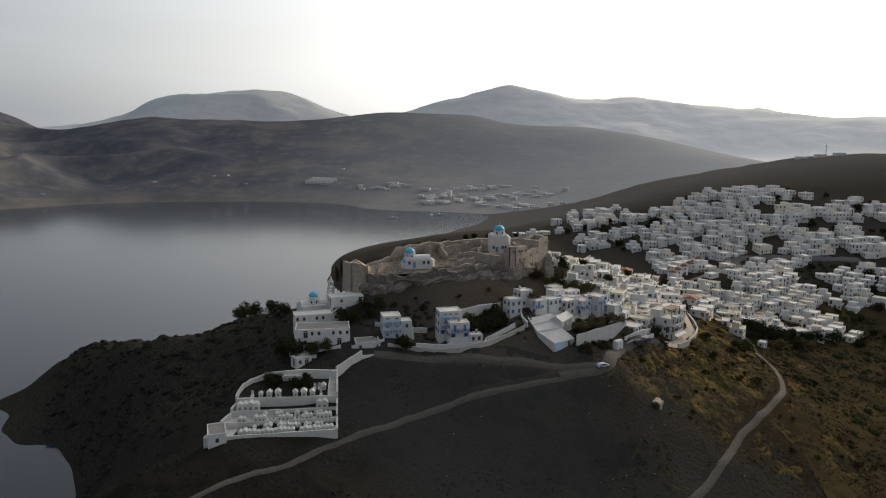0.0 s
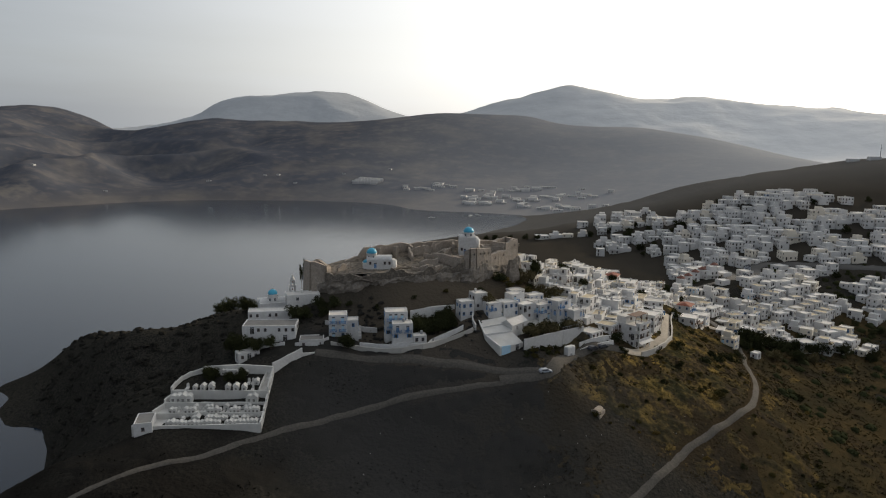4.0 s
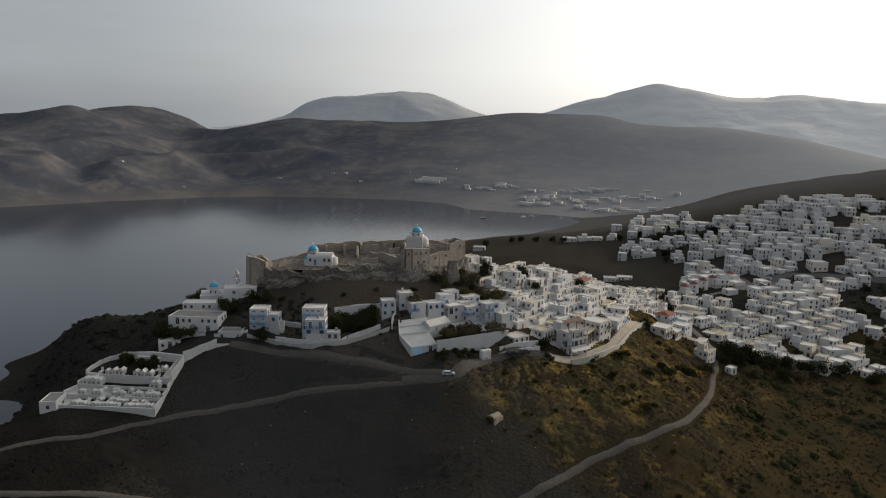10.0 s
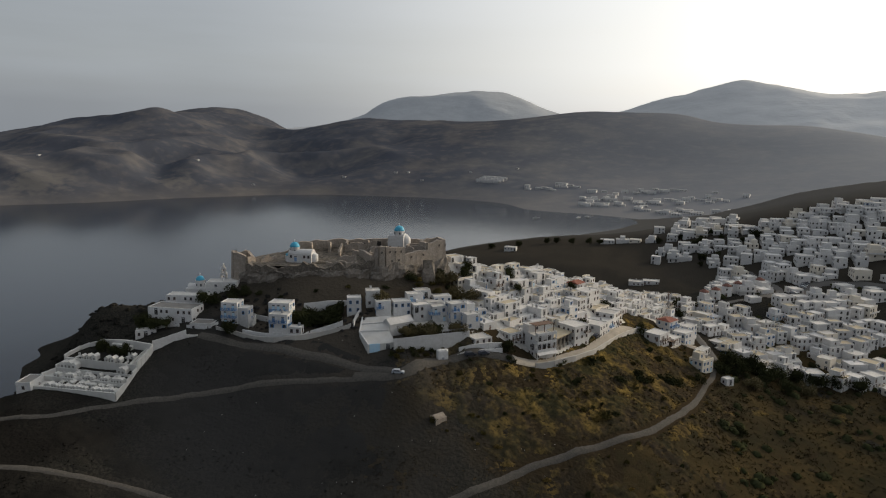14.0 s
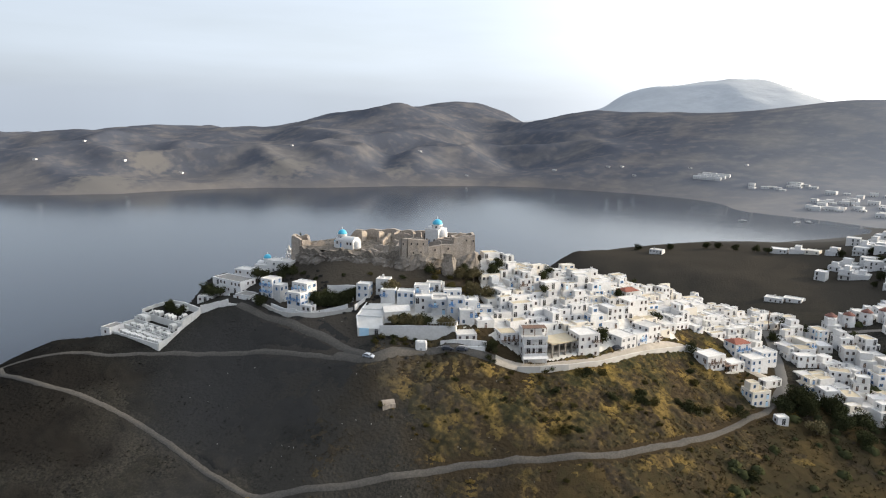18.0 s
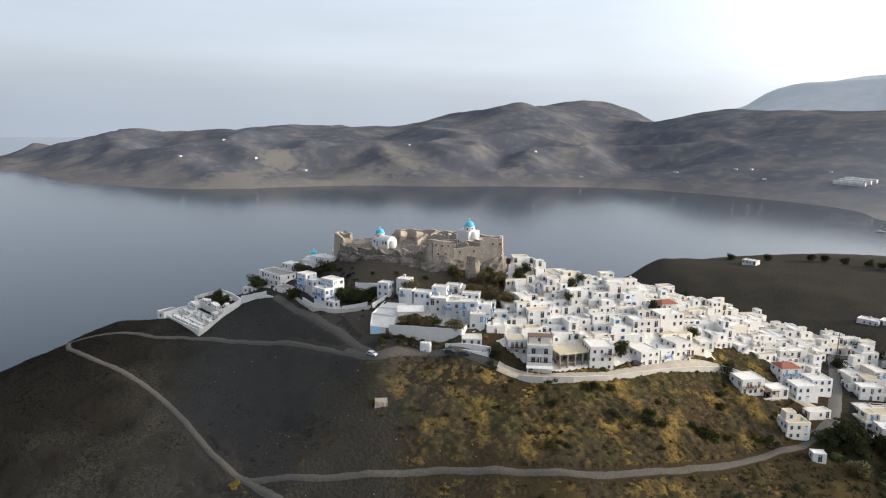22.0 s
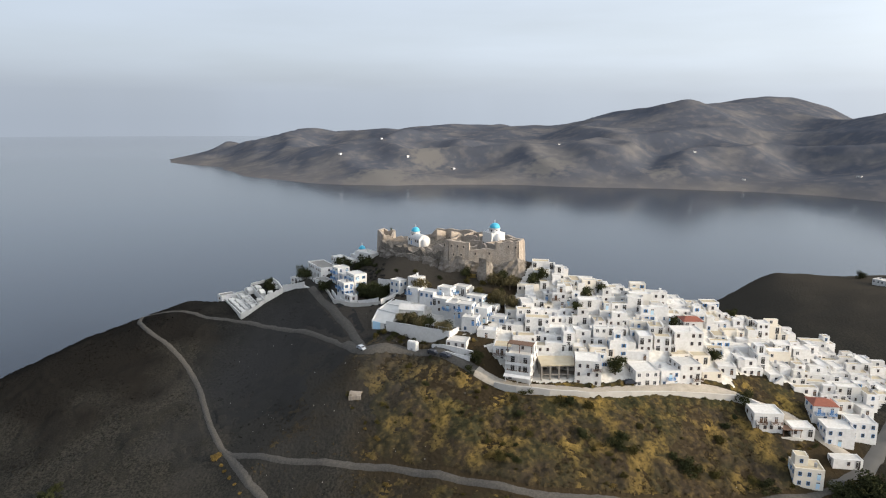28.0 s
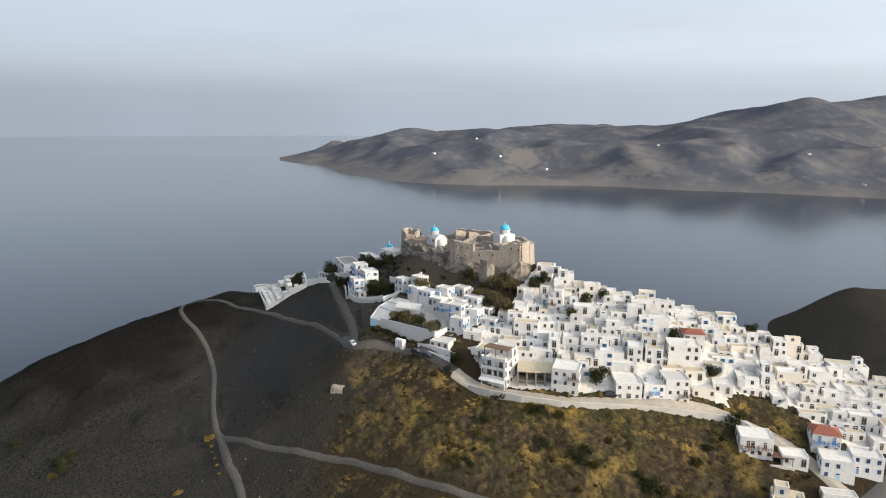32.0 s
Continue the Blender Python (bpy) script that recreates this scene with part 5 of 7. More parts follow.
# front row along the road
plot(94, 272.2, 61, 8.5, 9, 3, trim="dark", seed=46, z=40.6, balcony=0.5)
plot(99.2, 290, 76, 8, 9, 2, trim="white", seed=47, z=40)
plot(101.3, 297.5, 78, 6.5, 8, 2, trim="blue", seed=48, z=39.6, balcony=0.7)
plot(102.5, 304.4, 78, 7.5, 8.5, 3, trim="dark", seed=49, z=38.8, balcony=0.6, label="three-storey white house with dark windows by the road")
plot(103, 313.5, 76, 7, 7, 2, wall="cream", trim="brown", seed=50, z=37.6)
plot(125.5, 340, 62, 7.5, 7, 2, trim="blue", roof="tile", seed=51, z=31.4, balcony=0.9, label="white house with a red tiled roof and blue doors")
plot(122.5, 319.5, 66, 9, 7.5, 2, trim="brown", seed=52, z=30.4, balcony=0.9, label="white two-storey house with open verandas at the road bend")
plot(128.5, 328, 66, 7, 5.5, 1, trim="dark", seed=53, z=29.6)
plot(133, 338, 62, 8.5, 7, 2, trim="blue", seed=54, z=27.2)
plot(134, 346.5, 62, 8, 6.5, 2, trim="blue", seed=55, z=28.4)
plot(141.5, 317, 58, 8, 6.5, 2, wall="cream", trim="blue", upper=(3.6, 3.4, -1.8, 0.5, 2.8), seed=56, z=22.0, roof="ochre", label="detached white house with a roof room on the slope")
plot(96.6, 306.4, 74, 6.4, 4.6, 1, wall="cream", trim="brown", seed=67, z=45.0, roof="ochre", balcony=0.6, label="cream house with an ochre roof above the road")
plot(98.6, 313.4, 72, 6.2, 4.6, 1, wall="cream", trim="dark", seed=68, z=44.0, roof="ochre", label="small cream house with an ochre flat roof")
plot(103.6, 320.4, 66, 6.0, 4.6, 1, trim="brown", seed=69, z=41.2, label="small white house above the road bend")
plot(152.2, 312.6, 48, 4.2, 3.2, 1, trim="dark", seed=65, z=19.2, extras=False, label="small white shed below the end of the street")
plot(141.6, 332.2, 66, 8.5, 3.8, 1, trim="dark", seed=66, z=24.8, extras=False, label="long low white garage beside the street")
arbour = thing("pergola", pose(128.4, 324.4, 29.6, 0, 0, 66), "brown reed-covered pergola on the terrace beside the house", "pergola")
for across, along in ((-2.6, -1.6), (2.6, -1.6), (-2.6, 1.2), (2.6, 1.2), (0, -1.6)):
    part("post", Shape().box(across - 0.08, along - 0.08, -1, across + 0.08, along + 0.08, 2.4), BROWN, arbour)
part("roof", Shape().box(-2.9, -1.9, 2.4, 2.9, 1.5, 2.55), BROWN, arbour, "brown reed matting")
part("terrace", Shape().box(-3.2, -2.2, -4, 3.2, 1.8, 0.02), STREET, arbour)
plot(91.5, 313, 70, 10, 8, 2, trim="brown", seed=57, roof="screed", z=48.2, upper=None, label="broad white house beside the red-roofed one")
plot(85.5, 320, 70, 7, 6, 2, trim="dark", roof="tile", seed=58, label="white house with a dull red tiled roof")
plot(86, 353, 66, 4.6, 4.6, 2, trim="dark", seed=59, z=45.2, label="tall narrow white tower house on the ridge")

# concrete frame of an unfinished building
shell = thing("unfinished_building", pose(88.8, 263.6, 41.0, 0, 0, 72), "bare concrete frame of an unfinished building with an ochre slab", "building site")
part("slab", Shape().box(-6, -4.5, 6.0, 6, 4, 6.5), OCHRE, shell, "ochre stained roof slab")
part("slab", Shape().box(-6, -4.3, 2.9, 6, 4, 3.15), RAWCONCRETE, shell)
part("back_wall", Shape().box(-6, 3.6, -2, 6, 4.1, 6.0), RAWCONCRETE, shell)
part("side_wall", Shape().box(-6.1, -1, -2, -5.6, 4, 6.0), RAWCONCRETE, shell)
part("side_wall", Shape().box(5.6, -1, -2, 6.1, 4, 6.0), RAWCONCRETE, shell)
post = Shape().box(-0.25, -0.25, -2, 0.25, 0.25, 6.0).mesh("post", RAWCONCRETE)
for k in range(5):
    part("post", post, None, shell, at=pose(-5.7 + 2.85 * k, -4.1, 0))
    if k in (1, 2, 3):
        part("post", post, None, shell, at=pose(-5.7 + 2.85 * k, 0, 0))
TAKEN += [(88.8, 263.6, 5.5), (86, 268, 3)]

# garden wall, terrace walls and the wall along the road
def wall_thing(pts, tops, label, mat=WHITE, thick=0.45, ragged=0.05, drop=1.2, seed=3, name="boundary_wall", step=2.5):
    return tagged(part(name, wall_run(pts, tops, drop, thick, ragged, step, 0.0, seed), mat), label, "wall")


wall_thing([(43.6, 217.2), (50, 222.4), (57, 228.2), (64.6, 234.4)], [52.2, 52.4, 52.6, 52.9], "long white garden wall above the road", drop=2)
wall_thing([(64.6, 234.4), (61, 239.2)], [52.8, 53], "white end wall of the garden")
bank = [(26.8, 219.4), (25.4, 223.5), (25, 227)]
wall_thing(bank, [56.0, 57.0, 58.0], "stepped white wall beside the catchment", ragged=0.3)
wall_thing([(63, 228.6), (66.8, 231.2), (71.6, 235), (75.2, 239.4)], [48.4, 49.2, 49.4, 48.6], "low white retaining wall over parked cars")
wall_thing([(62, 226.6), (65.4, 227.8), (70, 231.6), (76, 237.6)], [46.0, 47.4, 47.6, 47.2], "low white kerb wall beside the road", thick=0.35)
wall_thing([(87, 241.8), (92.5, 247.2), (98.3, 256), (103.2, 267.4), (106.2, 281), (109, 296), (111.6, 308), (114, 316.5)], [42, 42.1, 42, 41.6, 41.1, 40.1, 39, 38], "pale weathered parapet wall along the outer edge of the road", CONCRETE, 0.5, 0.12, step=3.6)
wall_thing([(114, 316.5), (117.5, 320.5), (121, 324)], [38.6, 37, 35], "white parapet wall dropping round the bend")
wall_thing([(-34, 188), (-31, 192.5), (-27.5, 197)], [49.2, 50.4, 51.6], "stepped white wall climbing from the cemetery", ragged=0.25)
wall_thing([(-27.5, 197), (-22, 200.5), (-15, 203)], [50.0, 49.6, 49.4], "low grey retaining wall below the houses", GREYWALL, 0.6, 0.1)
low_line = [(-20, 203.6), (-12, 205.6), (-4, 205.6), (3.5, 205.4), (10, 208.4), (17, 213.6), (26, 219.2)]
wall_thing(low_line, [ground_z(*p) + 1.5 for p in low_line], "low pale stone retaining wall below the houses", CONCRETE, 0.5, 0.2)
for line, rise, label in [([(-11, 206.8), (-5, 207.2), (-1, 206.6), (5.5, 207.6)], 2.3, "white terrace wall in front of the blue-balconied house"), ([(5.5, 207.6), (11.5, 209.8), (12.6, 213)], 1.5, "low white terrace wall round the outbuilding"), ([(13, 213.2), (17.5, 216.6), (22.5, 219.5)], 1.6, "white wall at the foot of the orchard"), ([(-31.5, 201.6), (-24, 203), (-21.5, 206.5)], 1.3, "low white wall round the paved court"), ([(-26, 217), (-17, 218.6), (-8, 219.8)], 1.6, "white wall along the bank behind the houses"), ([(-52, 202.4), (-44, 200.8), (-35, 201.6)], 1.4, "low white wall in front of the villa")]:
    wall_thing(line, [ground_z(*p) + rise for p in line], label, thick=0.35, ragged=0.12, seed=int(line[0][1]))
wall_thing([(3, 224.5), (10, 229), (18, 232.2)], [58.4, 59, 59.2], "long white wall under the castle rock")
fence = thing("fence", Matrix(), "thin dark metal railing on the garden wall", "fence")
rail = Shape().bar((0, 0, 0), (0, 0, 1.3), 0.05).mesh("post", METAL)
for k in range(10):
    a = lerp2((57, 228.2), (64.4, 234.3), k / 9)
    part("post", rail, None, fence, at=pose(a[0], a[1], 52.5 + 0.03 * k))
part("rail", Shape().bar((57, 228.2, 53.75), (64.4, 234.3, 54.05), 0.04), METAL, fence)

# round-cornered white cistern by the road
tank = thing("water_cistern", pose(59.2, 222.8, 44.6, 0, 0, 42), "white rounded cistern block standing beside the road", "cistern")
s = Shape()
for k in range(3):
    s.tube(-1.15 + 1.15 * k, 0, [(0.95, -0.8), (0.95, 3.9), (0.8, 4.25), (0.3, 4.4)], 10)
s.box(-1.7, -1.0, -0.8, 1.7, 1.0, 3.9)
part("body", s, WHITE, tank, smooth=False)
part("hatch", Shape().box(-0.4, -1.05, 0.3, 0.4, -0.98, 1.8), METAL, tank)

# stone hut on the heath
hut2 = thing("stone_hut", pose(67, 200.4, 34.4, 0, 0, 62), "small half-ruined vaulted stone hut on the dry slope", "hut")
arc = [(1.35 * math.cos(a), 0.5 + 1.35 * math.sin(a)) for a in [math.pi * k / 10 for k in range(11)]]
inner = [(0.95 * math.cos(a), 0.4 + 1.0 * math.sin(a)) for a in [math.pi * k / 10 for k in range(11)]]
shell2 = Shape()
ring = [(x, y, z) for line in (arc, inner) for x in (-2.0, 2.0) for y, z in line]
shell2.add(ring, [(k, k + 1, k + 12, k + 11) for k in range(10)] + [(k + 33, k + 34, k + 23, k + 22) for k in range(10)] + [(k + 11, k + 12, k + 34, k + 33) for k in range(10)] + [(k + 1, k, k + 22, k + 23) for k in range(10)])
part("vault", shell2, DRYSTONE, hut2)
part("wall", wall_run([(-2.1, -1.5), (2.1, -1.5)], [0.8, 1.0], 1.2, 0.4, 0.25, 0.6, 0.05, 4, foot=0.0), DRYSTONE, hut2)
part("wall", wall_run([(2.1, 1.5), (-2.1, 1.5)], [0.9, 0.8], 1.2, 0.4, 0.25, 0.6, 0.05, 6, foot=0.0), DRYSTONE, hut2)
part("back_wall", Shape().box(-2.05, -1.2, -0.8, -1.75, 1.2, 1.5), DRYSTONE, hut2)

# ---- the rest of the village, terrace by terrace ----
SLOPE_HOUSES = Shape()


def joined_house(s, x, y, yaw, w, d, storeys, r):
    """A small far house added to one joined mesh: walls, roof, openings on two sides, now and then a roof room."""
    low, mean, _ = house_base(x, y, yaw, w, d)
    m, h = pose(x, y, mean - 0.4, 0, 0, yaw), storeys * 2.9 + r.uniform(0.2, 0.7)

    def put(shape, mat, dx=0.0, dy=0.0):
        s.add([m @ Vector((a + dx, b + dy, c)) for a, b, c in shape.v], shape.f, mat)

    tone = 3 if r.random() < 0.1 else 0
    put(walls(w, d, low - mean - 1.5, h, r.uniform(0.3, 0.7)), tone)
    put(Shape().box(-w / 2 + 0.2, -d / 2 + 0.2, h - 0.5, w / 2 - 0.2, d / 2 - 0.2, h - 0.28), r.choice((0, 1, 1)))
    if r.random() < 0.35:
        k = r.uniform(0.35, 0.6)
        put(walls(w * k, d * 0.7, h - 0.4, h + 2.5, 0.3), tone, r.uniform(-0.2, 0.2) * w, 0.1 * d)
    for j in range(storeys):
        n = int(w // 2.6)
        for i in range(n):
            if r.random() < 0.55:
                c, tall = (i + 0.5) * w / n - w / 2, r.random() < 0.3
                put(Shape().box(c - 0.5, -d / 2 - 0.04, 2.9 * j + (0.3 if tall else 1.1), c + 0.5, -d / 2 + 0.1, 2.9 * j + 2.4), 2)
        if j and r.random() < 0.5:
            put(Shape().box(-w / 2, -d / 2 - 1.3, 2.9 * j + 0.1, w / 2, -d / 2, 2.9 * j + 0.28).box(-w / 2, -d / 2 - 1.3, 2.9 * j + 0.28, w / 2, -d / 2 - 1.2, 2.9 * j + 1.1), 0)
        for i in range(int(d // 3)):
            put(Shape().box(-w / 2 - 0.04, (i + 0.5) * 3 - d / 2 - 0.4, 2.9 * j + 1.1, -w / 2 + 0.1, (i + 0.5) * 3 - d / 2 + 0.4, 2.9 * j + 2.3), 2)


def quarter(poly, yaw, pu, pv, sizes, storeys, skip, seed, creams=0.12, group="village houses", sides=(0, 1, 3), up=0.3, chance=0.55, swing=5, gaps=-9.0, joined=None, past=0.0, deep=0.9):
    """Houses side by side along the terraces inside a plan outline."""
    r, built = random.Random(seed), list(TAKEN)
    c, s = math.cos(radians(yaw)), math.sin(radians(yaw))
    us = [c * x + s * y for x, y in poly]
    vs = [-s * x + c * y for x, y in poly]
    v, count = min(vs), 0
    while v < max(vs):
        u = min(us) + r.uniform(0, pu)
        while u < max(us):
            w, d = r.uniform(*sizes), r.uniform(*sizes) * deep
            x, y = c * u - s * v, s * u + c * v
            x, y = x + r.uniform(-0.9, 0.9), y + r.uniform(-0.9, 0.9)
            clear = all((x - a) ** 2 + (y - b) ** 2 > (0.30 * math.hypot(w, d) + 0.8 * q) ** 2 for a, b, q in built)
            if inside(x, y, poly) and r.random() > skip and clear and float(fbm(np.array([x / 24]), np.array([y / 24]), 2, seed)[0]) > gaps:
                if joined and y > past:
                    TAKEN.append((x, y, 0.42 * math.hypot(w, d)))
                    joined_house(joined, x, y, yaw + r.uniform(-swing, swing), w, d, r.choice(storeys), r)
                    u += pu * r.uniform(0.85, 1.2)
                    continue
                wall = "white" if r.random() > creams else r.choice(("cream", "cream", "grey"))
                up_box = (w * r.uniform(0.45, 0.7), d * r.uniform(0.5, 0.8), r.uniform(-0.15, 0.15) * w, 0.1 * d, r.uniform(2.2, 2.7)) if r.random() < up else None
                side = r.choice((-1, 1))
                wing = (w * 0.5, d * 0.7, side * w * 0.6, -d * r.uniform(0.1, 0.35), r.uniform(2.2, 3.2)) if r.random() < 0.5 else None
                plot(x, y, yaw + r.choice((0, 0, 0, 0, 90, -90)) + r.uniform(-swing, swing), w, d, 1 if x < 54 and y < 330 else r.choice(storeys), wall=wall, upper=up_box, annex=wing, roof=r.choice(("screed", "screed", "ochre", "white", "ochre")), seed=seed * 1000 + count, group=group, sides=sides, chance=chance)
                count += 1
            u += pu * r.uniform(0.9, 1.15)
        v += pv
    return count


RIDGE = [(66, 243), (82, 248), (92, 256), (99, 276), (105, 310), (112, 324), (120, 338), (128, 352), (127, 364), (119, 384), (128, 403), (112, 412), (90, 385), (70, 352), (50, 318), (40, 294), (37, 281), (44, 271), (56, 262)]
EAST = [(150, 336), (152, 352), (144, 366), (134, 386), (150, 408), (176, 424), (205, 444), (250, 462), (300, 450), (310, 400), (275, 370), (225, 352), (190, 346), (168, 342)]
SLOPE = [(106, 538), (96, 590), (112, 640), (150, 640), (175, 606), (212, 622), (240, 618), (300, 612), (360, 590), (400, 540), (400, 480), (330, 468), (262, 476), (240, 484), (214, 492), (196, 520), (160, 524)]
OUTER = [(312, 400), (370, 420), (400, 470), (330, 460), (300, 452)]
def paving(name, poly, step, mat, label, holes=()):
    """A paved patch draped over the ground inside a plan outline."""
    xs = np.arange(min(p[0] for p in poly), max(p[0] for p in poly), step)
    ys = np.arange(min(p[1] for p in poly), max(p[1] for p in poly), step)
    s, at = Shape(), {}
    zs = land(*np.meshgrid(np.append(xs, xs[-1] + step), np.append(ys, ys[-1] + step)))
    for j, y in enumerate(ys):
        for i, x in enumerate(xs):
            if inside(x + step / 2, y + step / 2, poly) and not any((x - a) ** 2 + (y - b) ** 2 < q * q for a, b, q in holes):
                q = []
                for a, b in ((0, 0), (1, 0), (1, 1), (0, 1)):
                    k = (i + a, j + b)
                    if k not in at:
                        at[k] = len(s.v)
                        s.v.append((x + a * step, y + b * step, zs[j + b, i + a] + 0.18))
                    q.append(at[k])
                s.f.append(tuple(q))
                s.m.append(0)
    return tagged(part(name, s, mat), label, "paving", "", "structure")


WEST = [(33, 226), (44, 228), (54, 234), (64, 240), (66, 246), (56, 252), (46, 250.5), (33, 240)]
paving("pavement", WEST, 0.8, STREET, "whitewashed yards and steps above the garden")
paving("pavement", RIDGE, 0.8, STREET, "whitewashed lanes and steps between the village houses", [(112.5, 330.4, 7), (110, 324, 5), (116, 336, 6), (66, 246, 5), (54, 262, 7)])
GRASS = [(112.5, 330.4, 5.5), (110, 325, 3.5), (116, 335, 4)]  # a dry bank left open between the houses
TAKEN += GRASS + [(203, 459, 10)]
quarter(RIDGE, 66, 6.9, 4.9, (5.4, 9.4), (1, 1, 1, 1, 2), 0.02, 101, 0.2, up=0.24, chance=0.55, deep=0.56, joined=SLOPE_HOUSES, past=420)
quarter([(129, 353), (143, 339), (153, 338), (153, 354), (145, 368), (137, 386), (150, 408), (130, 403), (121, 384), (128, 366)], 58, 7.2, 6.4, (5.2, 8.4), (1, 2), 0.02, 108, 0.2, swing=10)
quarter(EAST, 40, 8.4, 8.0, (5.4, 8.8), (1, 2, 2), 0.06, 102, 0.2, swing=22, gaps=-0.25, joined=SLOPE_HOUSES, past=412)
far = dict(joined=SLOPE_HOUSES, swing=10)
quarter(SLOPE, 4, 10.5, 9.2, (6.5, 11.0), (1, 1, 2, 2), 0.06, 103, gaps=-0.16, **far)
quarter([(130, 404), (140, 420), (146, 470), (150, 524), (187, 526), (225, 500), (262, 476), (214, 436), (176, 424), (150, 408)], 30, 9.5, 9.0, (6.2, 9.5), (1, 1, 2), 0.06, 107, gaps=-0.6, **far)
quarter(OUTER, 20, 13.0, 12.0, (8.0, 12.0), (1, 2, 2), 0.2, 104, **far)
quarter([(52, 600), (100, 605), (104, 625), (60, 615)], 0, 12, 11, (9, 12), (1, 2), 0.2, 105, **far)
quarter([(85, 640), (150, 650), (180, 690), (120, 690)], 0, 14, 13, (9, 12), (1, 2), 0.3, 106, **far)
tagged(part("slope_houses", SLOPE_HOUSES, [WHITE, ROOF, DARK, CREAM]), "tiers of white flat-roofed houses on the far slope", "houses", "", "stuff")
for x, y in [(252, 597), (266, 600), (285, 592), (290, 601), (310, 590), (98, 478), (107, 482), (-12, 552), (168, 352), (180, 362)]:
    plot(x, y, 6, 10, 7, 2 if y > 560 else 1, seed=int(x + y), group="houses on the far slope", sides=(0, 3))


# ---- houses across the bay ----
def far_z(x, y):
    a = np.array([x]), np.array([y])
    return float(max(LAND(*a)[0] if y < 1120 else -99, coast(*a)[0]))


FAR = Shape()


def far_house(x, y, yaw, w, d, h):
    """One of the many tiny white houses across the bay, joined into one object."""
    m = pose(x, y, far_z(x, y) - 0.8, 0, 0, yaw)
    for shape, mat in ((walls(w, d, -3, h, 0.5), 0), (Shape().box(-w / 2 + 0.2, -d / 2 + 0.2, h - 0.5, w / 2 - 0.2, d / 2 - 0.2, h - 0.3), 1)):
        FAR.add([m @ Vector(p) for p in shape.v], shape.f, mat)
    for k in range(int(w // 4)):
        c = (k + 0.5) * 4 - w / 2
        s = Shape().box(c - 0.6, -d / 2 - 0.06, 1.0, c + 0.6, -d / 2 + 0.1, 2.6)
        FAR.add([m @ Vector(p) for p in s.v], s.f, 2)


r = random.Random(77)
for cx, cy, spread, n in [(-51, 1204, 26, 9), (25, 1280, 34, 10), (-25, 1150, 20, 6), (70, 1180, 40, 9), (150, 1210, 40, 7), (-170, 1286, 24, 5), (-110, 1320, 20, 4), (60, 1110, 26, 7), (120, 1080, 26, 5)]:
    for k in range(int(1.7 * n)):
        far_house(cx + r.gauss(0, spread), cy + r.gauss(0, spread * 0.5), r.uniform(-15, 15), r.uniform(9, 17), r.uniform(7, 9), r.choice((3.4, 4, 6.4)))
for k in range(3):
    for j in range(4):
        far_house(-300 + 13 * j + 4 * k, 1308 + 11 * k, 8, 12, 8, 6.4)
for k, (x, y) in enumerate([(-494, 1316), (-586, 1253), (-724, 1126), (-956, 1495), (-339, 1365), (-1078, 663), (-1206, 440), (-1135, 577), (-470, 1330), (-860, 1120), (-990, 1190), (-1040, 900), (-420, 1290), (-250, 1420), (-1300, 560)]):
    far_house(x, y, r.uniform(-20, 40), r.uniform(5, 9), 5, r.choice((2.8, 3.2)))
tagged(part("far_village", FAR, [WHITE, ROOF, DARK]), "scattered small white houses far across the bay", "village", "", "stuff")


# ---- plants ----
def leaves(n, rx, ry, rz, size, seed, lumps=6):
    """A crown of many small leaf blades in uneven lumps."""
    g = np.random.RandomState(seed)
    cen = g.normal(0, 0.42, (lumps, 3)) * [rx, ry, rz]
    k = g.randint(0, lumps, n)
    d = g.normal(0, 1, (n, 3))
    d /= np.linalg.norm(d, axis=1)[:, None]
    p = cen[k] + d * np.array([rx, ry, rz]) * g.uniform(0.3, 0.62, (n, 1))
    a, b = g.normal(0, 1, (n, 3)), g.normal(0, 1, (n, 3))
    a /= np.linalg.norm(a, axis=1)[:, None]
    b -= a * (a * b).sum(1)[:, None]
    b /= np.linalg.norm(b, axis=1)[:, None]
    s = g.uniform(0.6, 1.3, (n, 1)) * size
    v = np.stack([p - a * s, p + b * s * 0.6, p + a * s, p - b * s * 0.6], 1).reshape(-1, 3)
    v[:, 2] += rz
    return v, np.arange(4 * n).reshape(-1, 4)


def leaf_mesh(name, mat, *a):
    v, f = leaves(*a)
    me = bpy.data.meshes.new(name)
    me.from_pydata(v.tolist(), [], f.tolist())
    me.materials.append(mat)
    return me


CROWNS = [leaf_mesh("crown", LEAF, 2200, 1, 1, 0.85, 0.085, 40 + k, 11) for k in range(4)]
DRYLEAF = material("ochre_leaves", (0.10, 0.08, 0.034), 0.85, [((0.08, 0.07, 0.03), 0.8, 0.6, 0.4)], per_object=0.25)
DRYCROWNS = [leaf_mesh("crown", DRYLEAF, 2200, 1, 1, 0.85, 0.085, 50 + k, 11) for k in range(2)]
CYPRESS = leaf_mesh("crown", LEAF, 420, 0.5, 0.5, 2.2, 0.2, 60, 8)
TRUNK = Shape().tube(0, 0, [(0.16, -0.5), (0.12, 0.5), (0.09, 1.0)], 7).bar((0, 0, 0.8), (0.35, 0.1, 1.3), 0.05).bar((0, 0, 0.8), (-0.3, 0.2, 1.35), 0.05).bar((0, 0, 0.8), (0.05, -0.3, 1.4), 0.045).mesh("trunk", BARK)


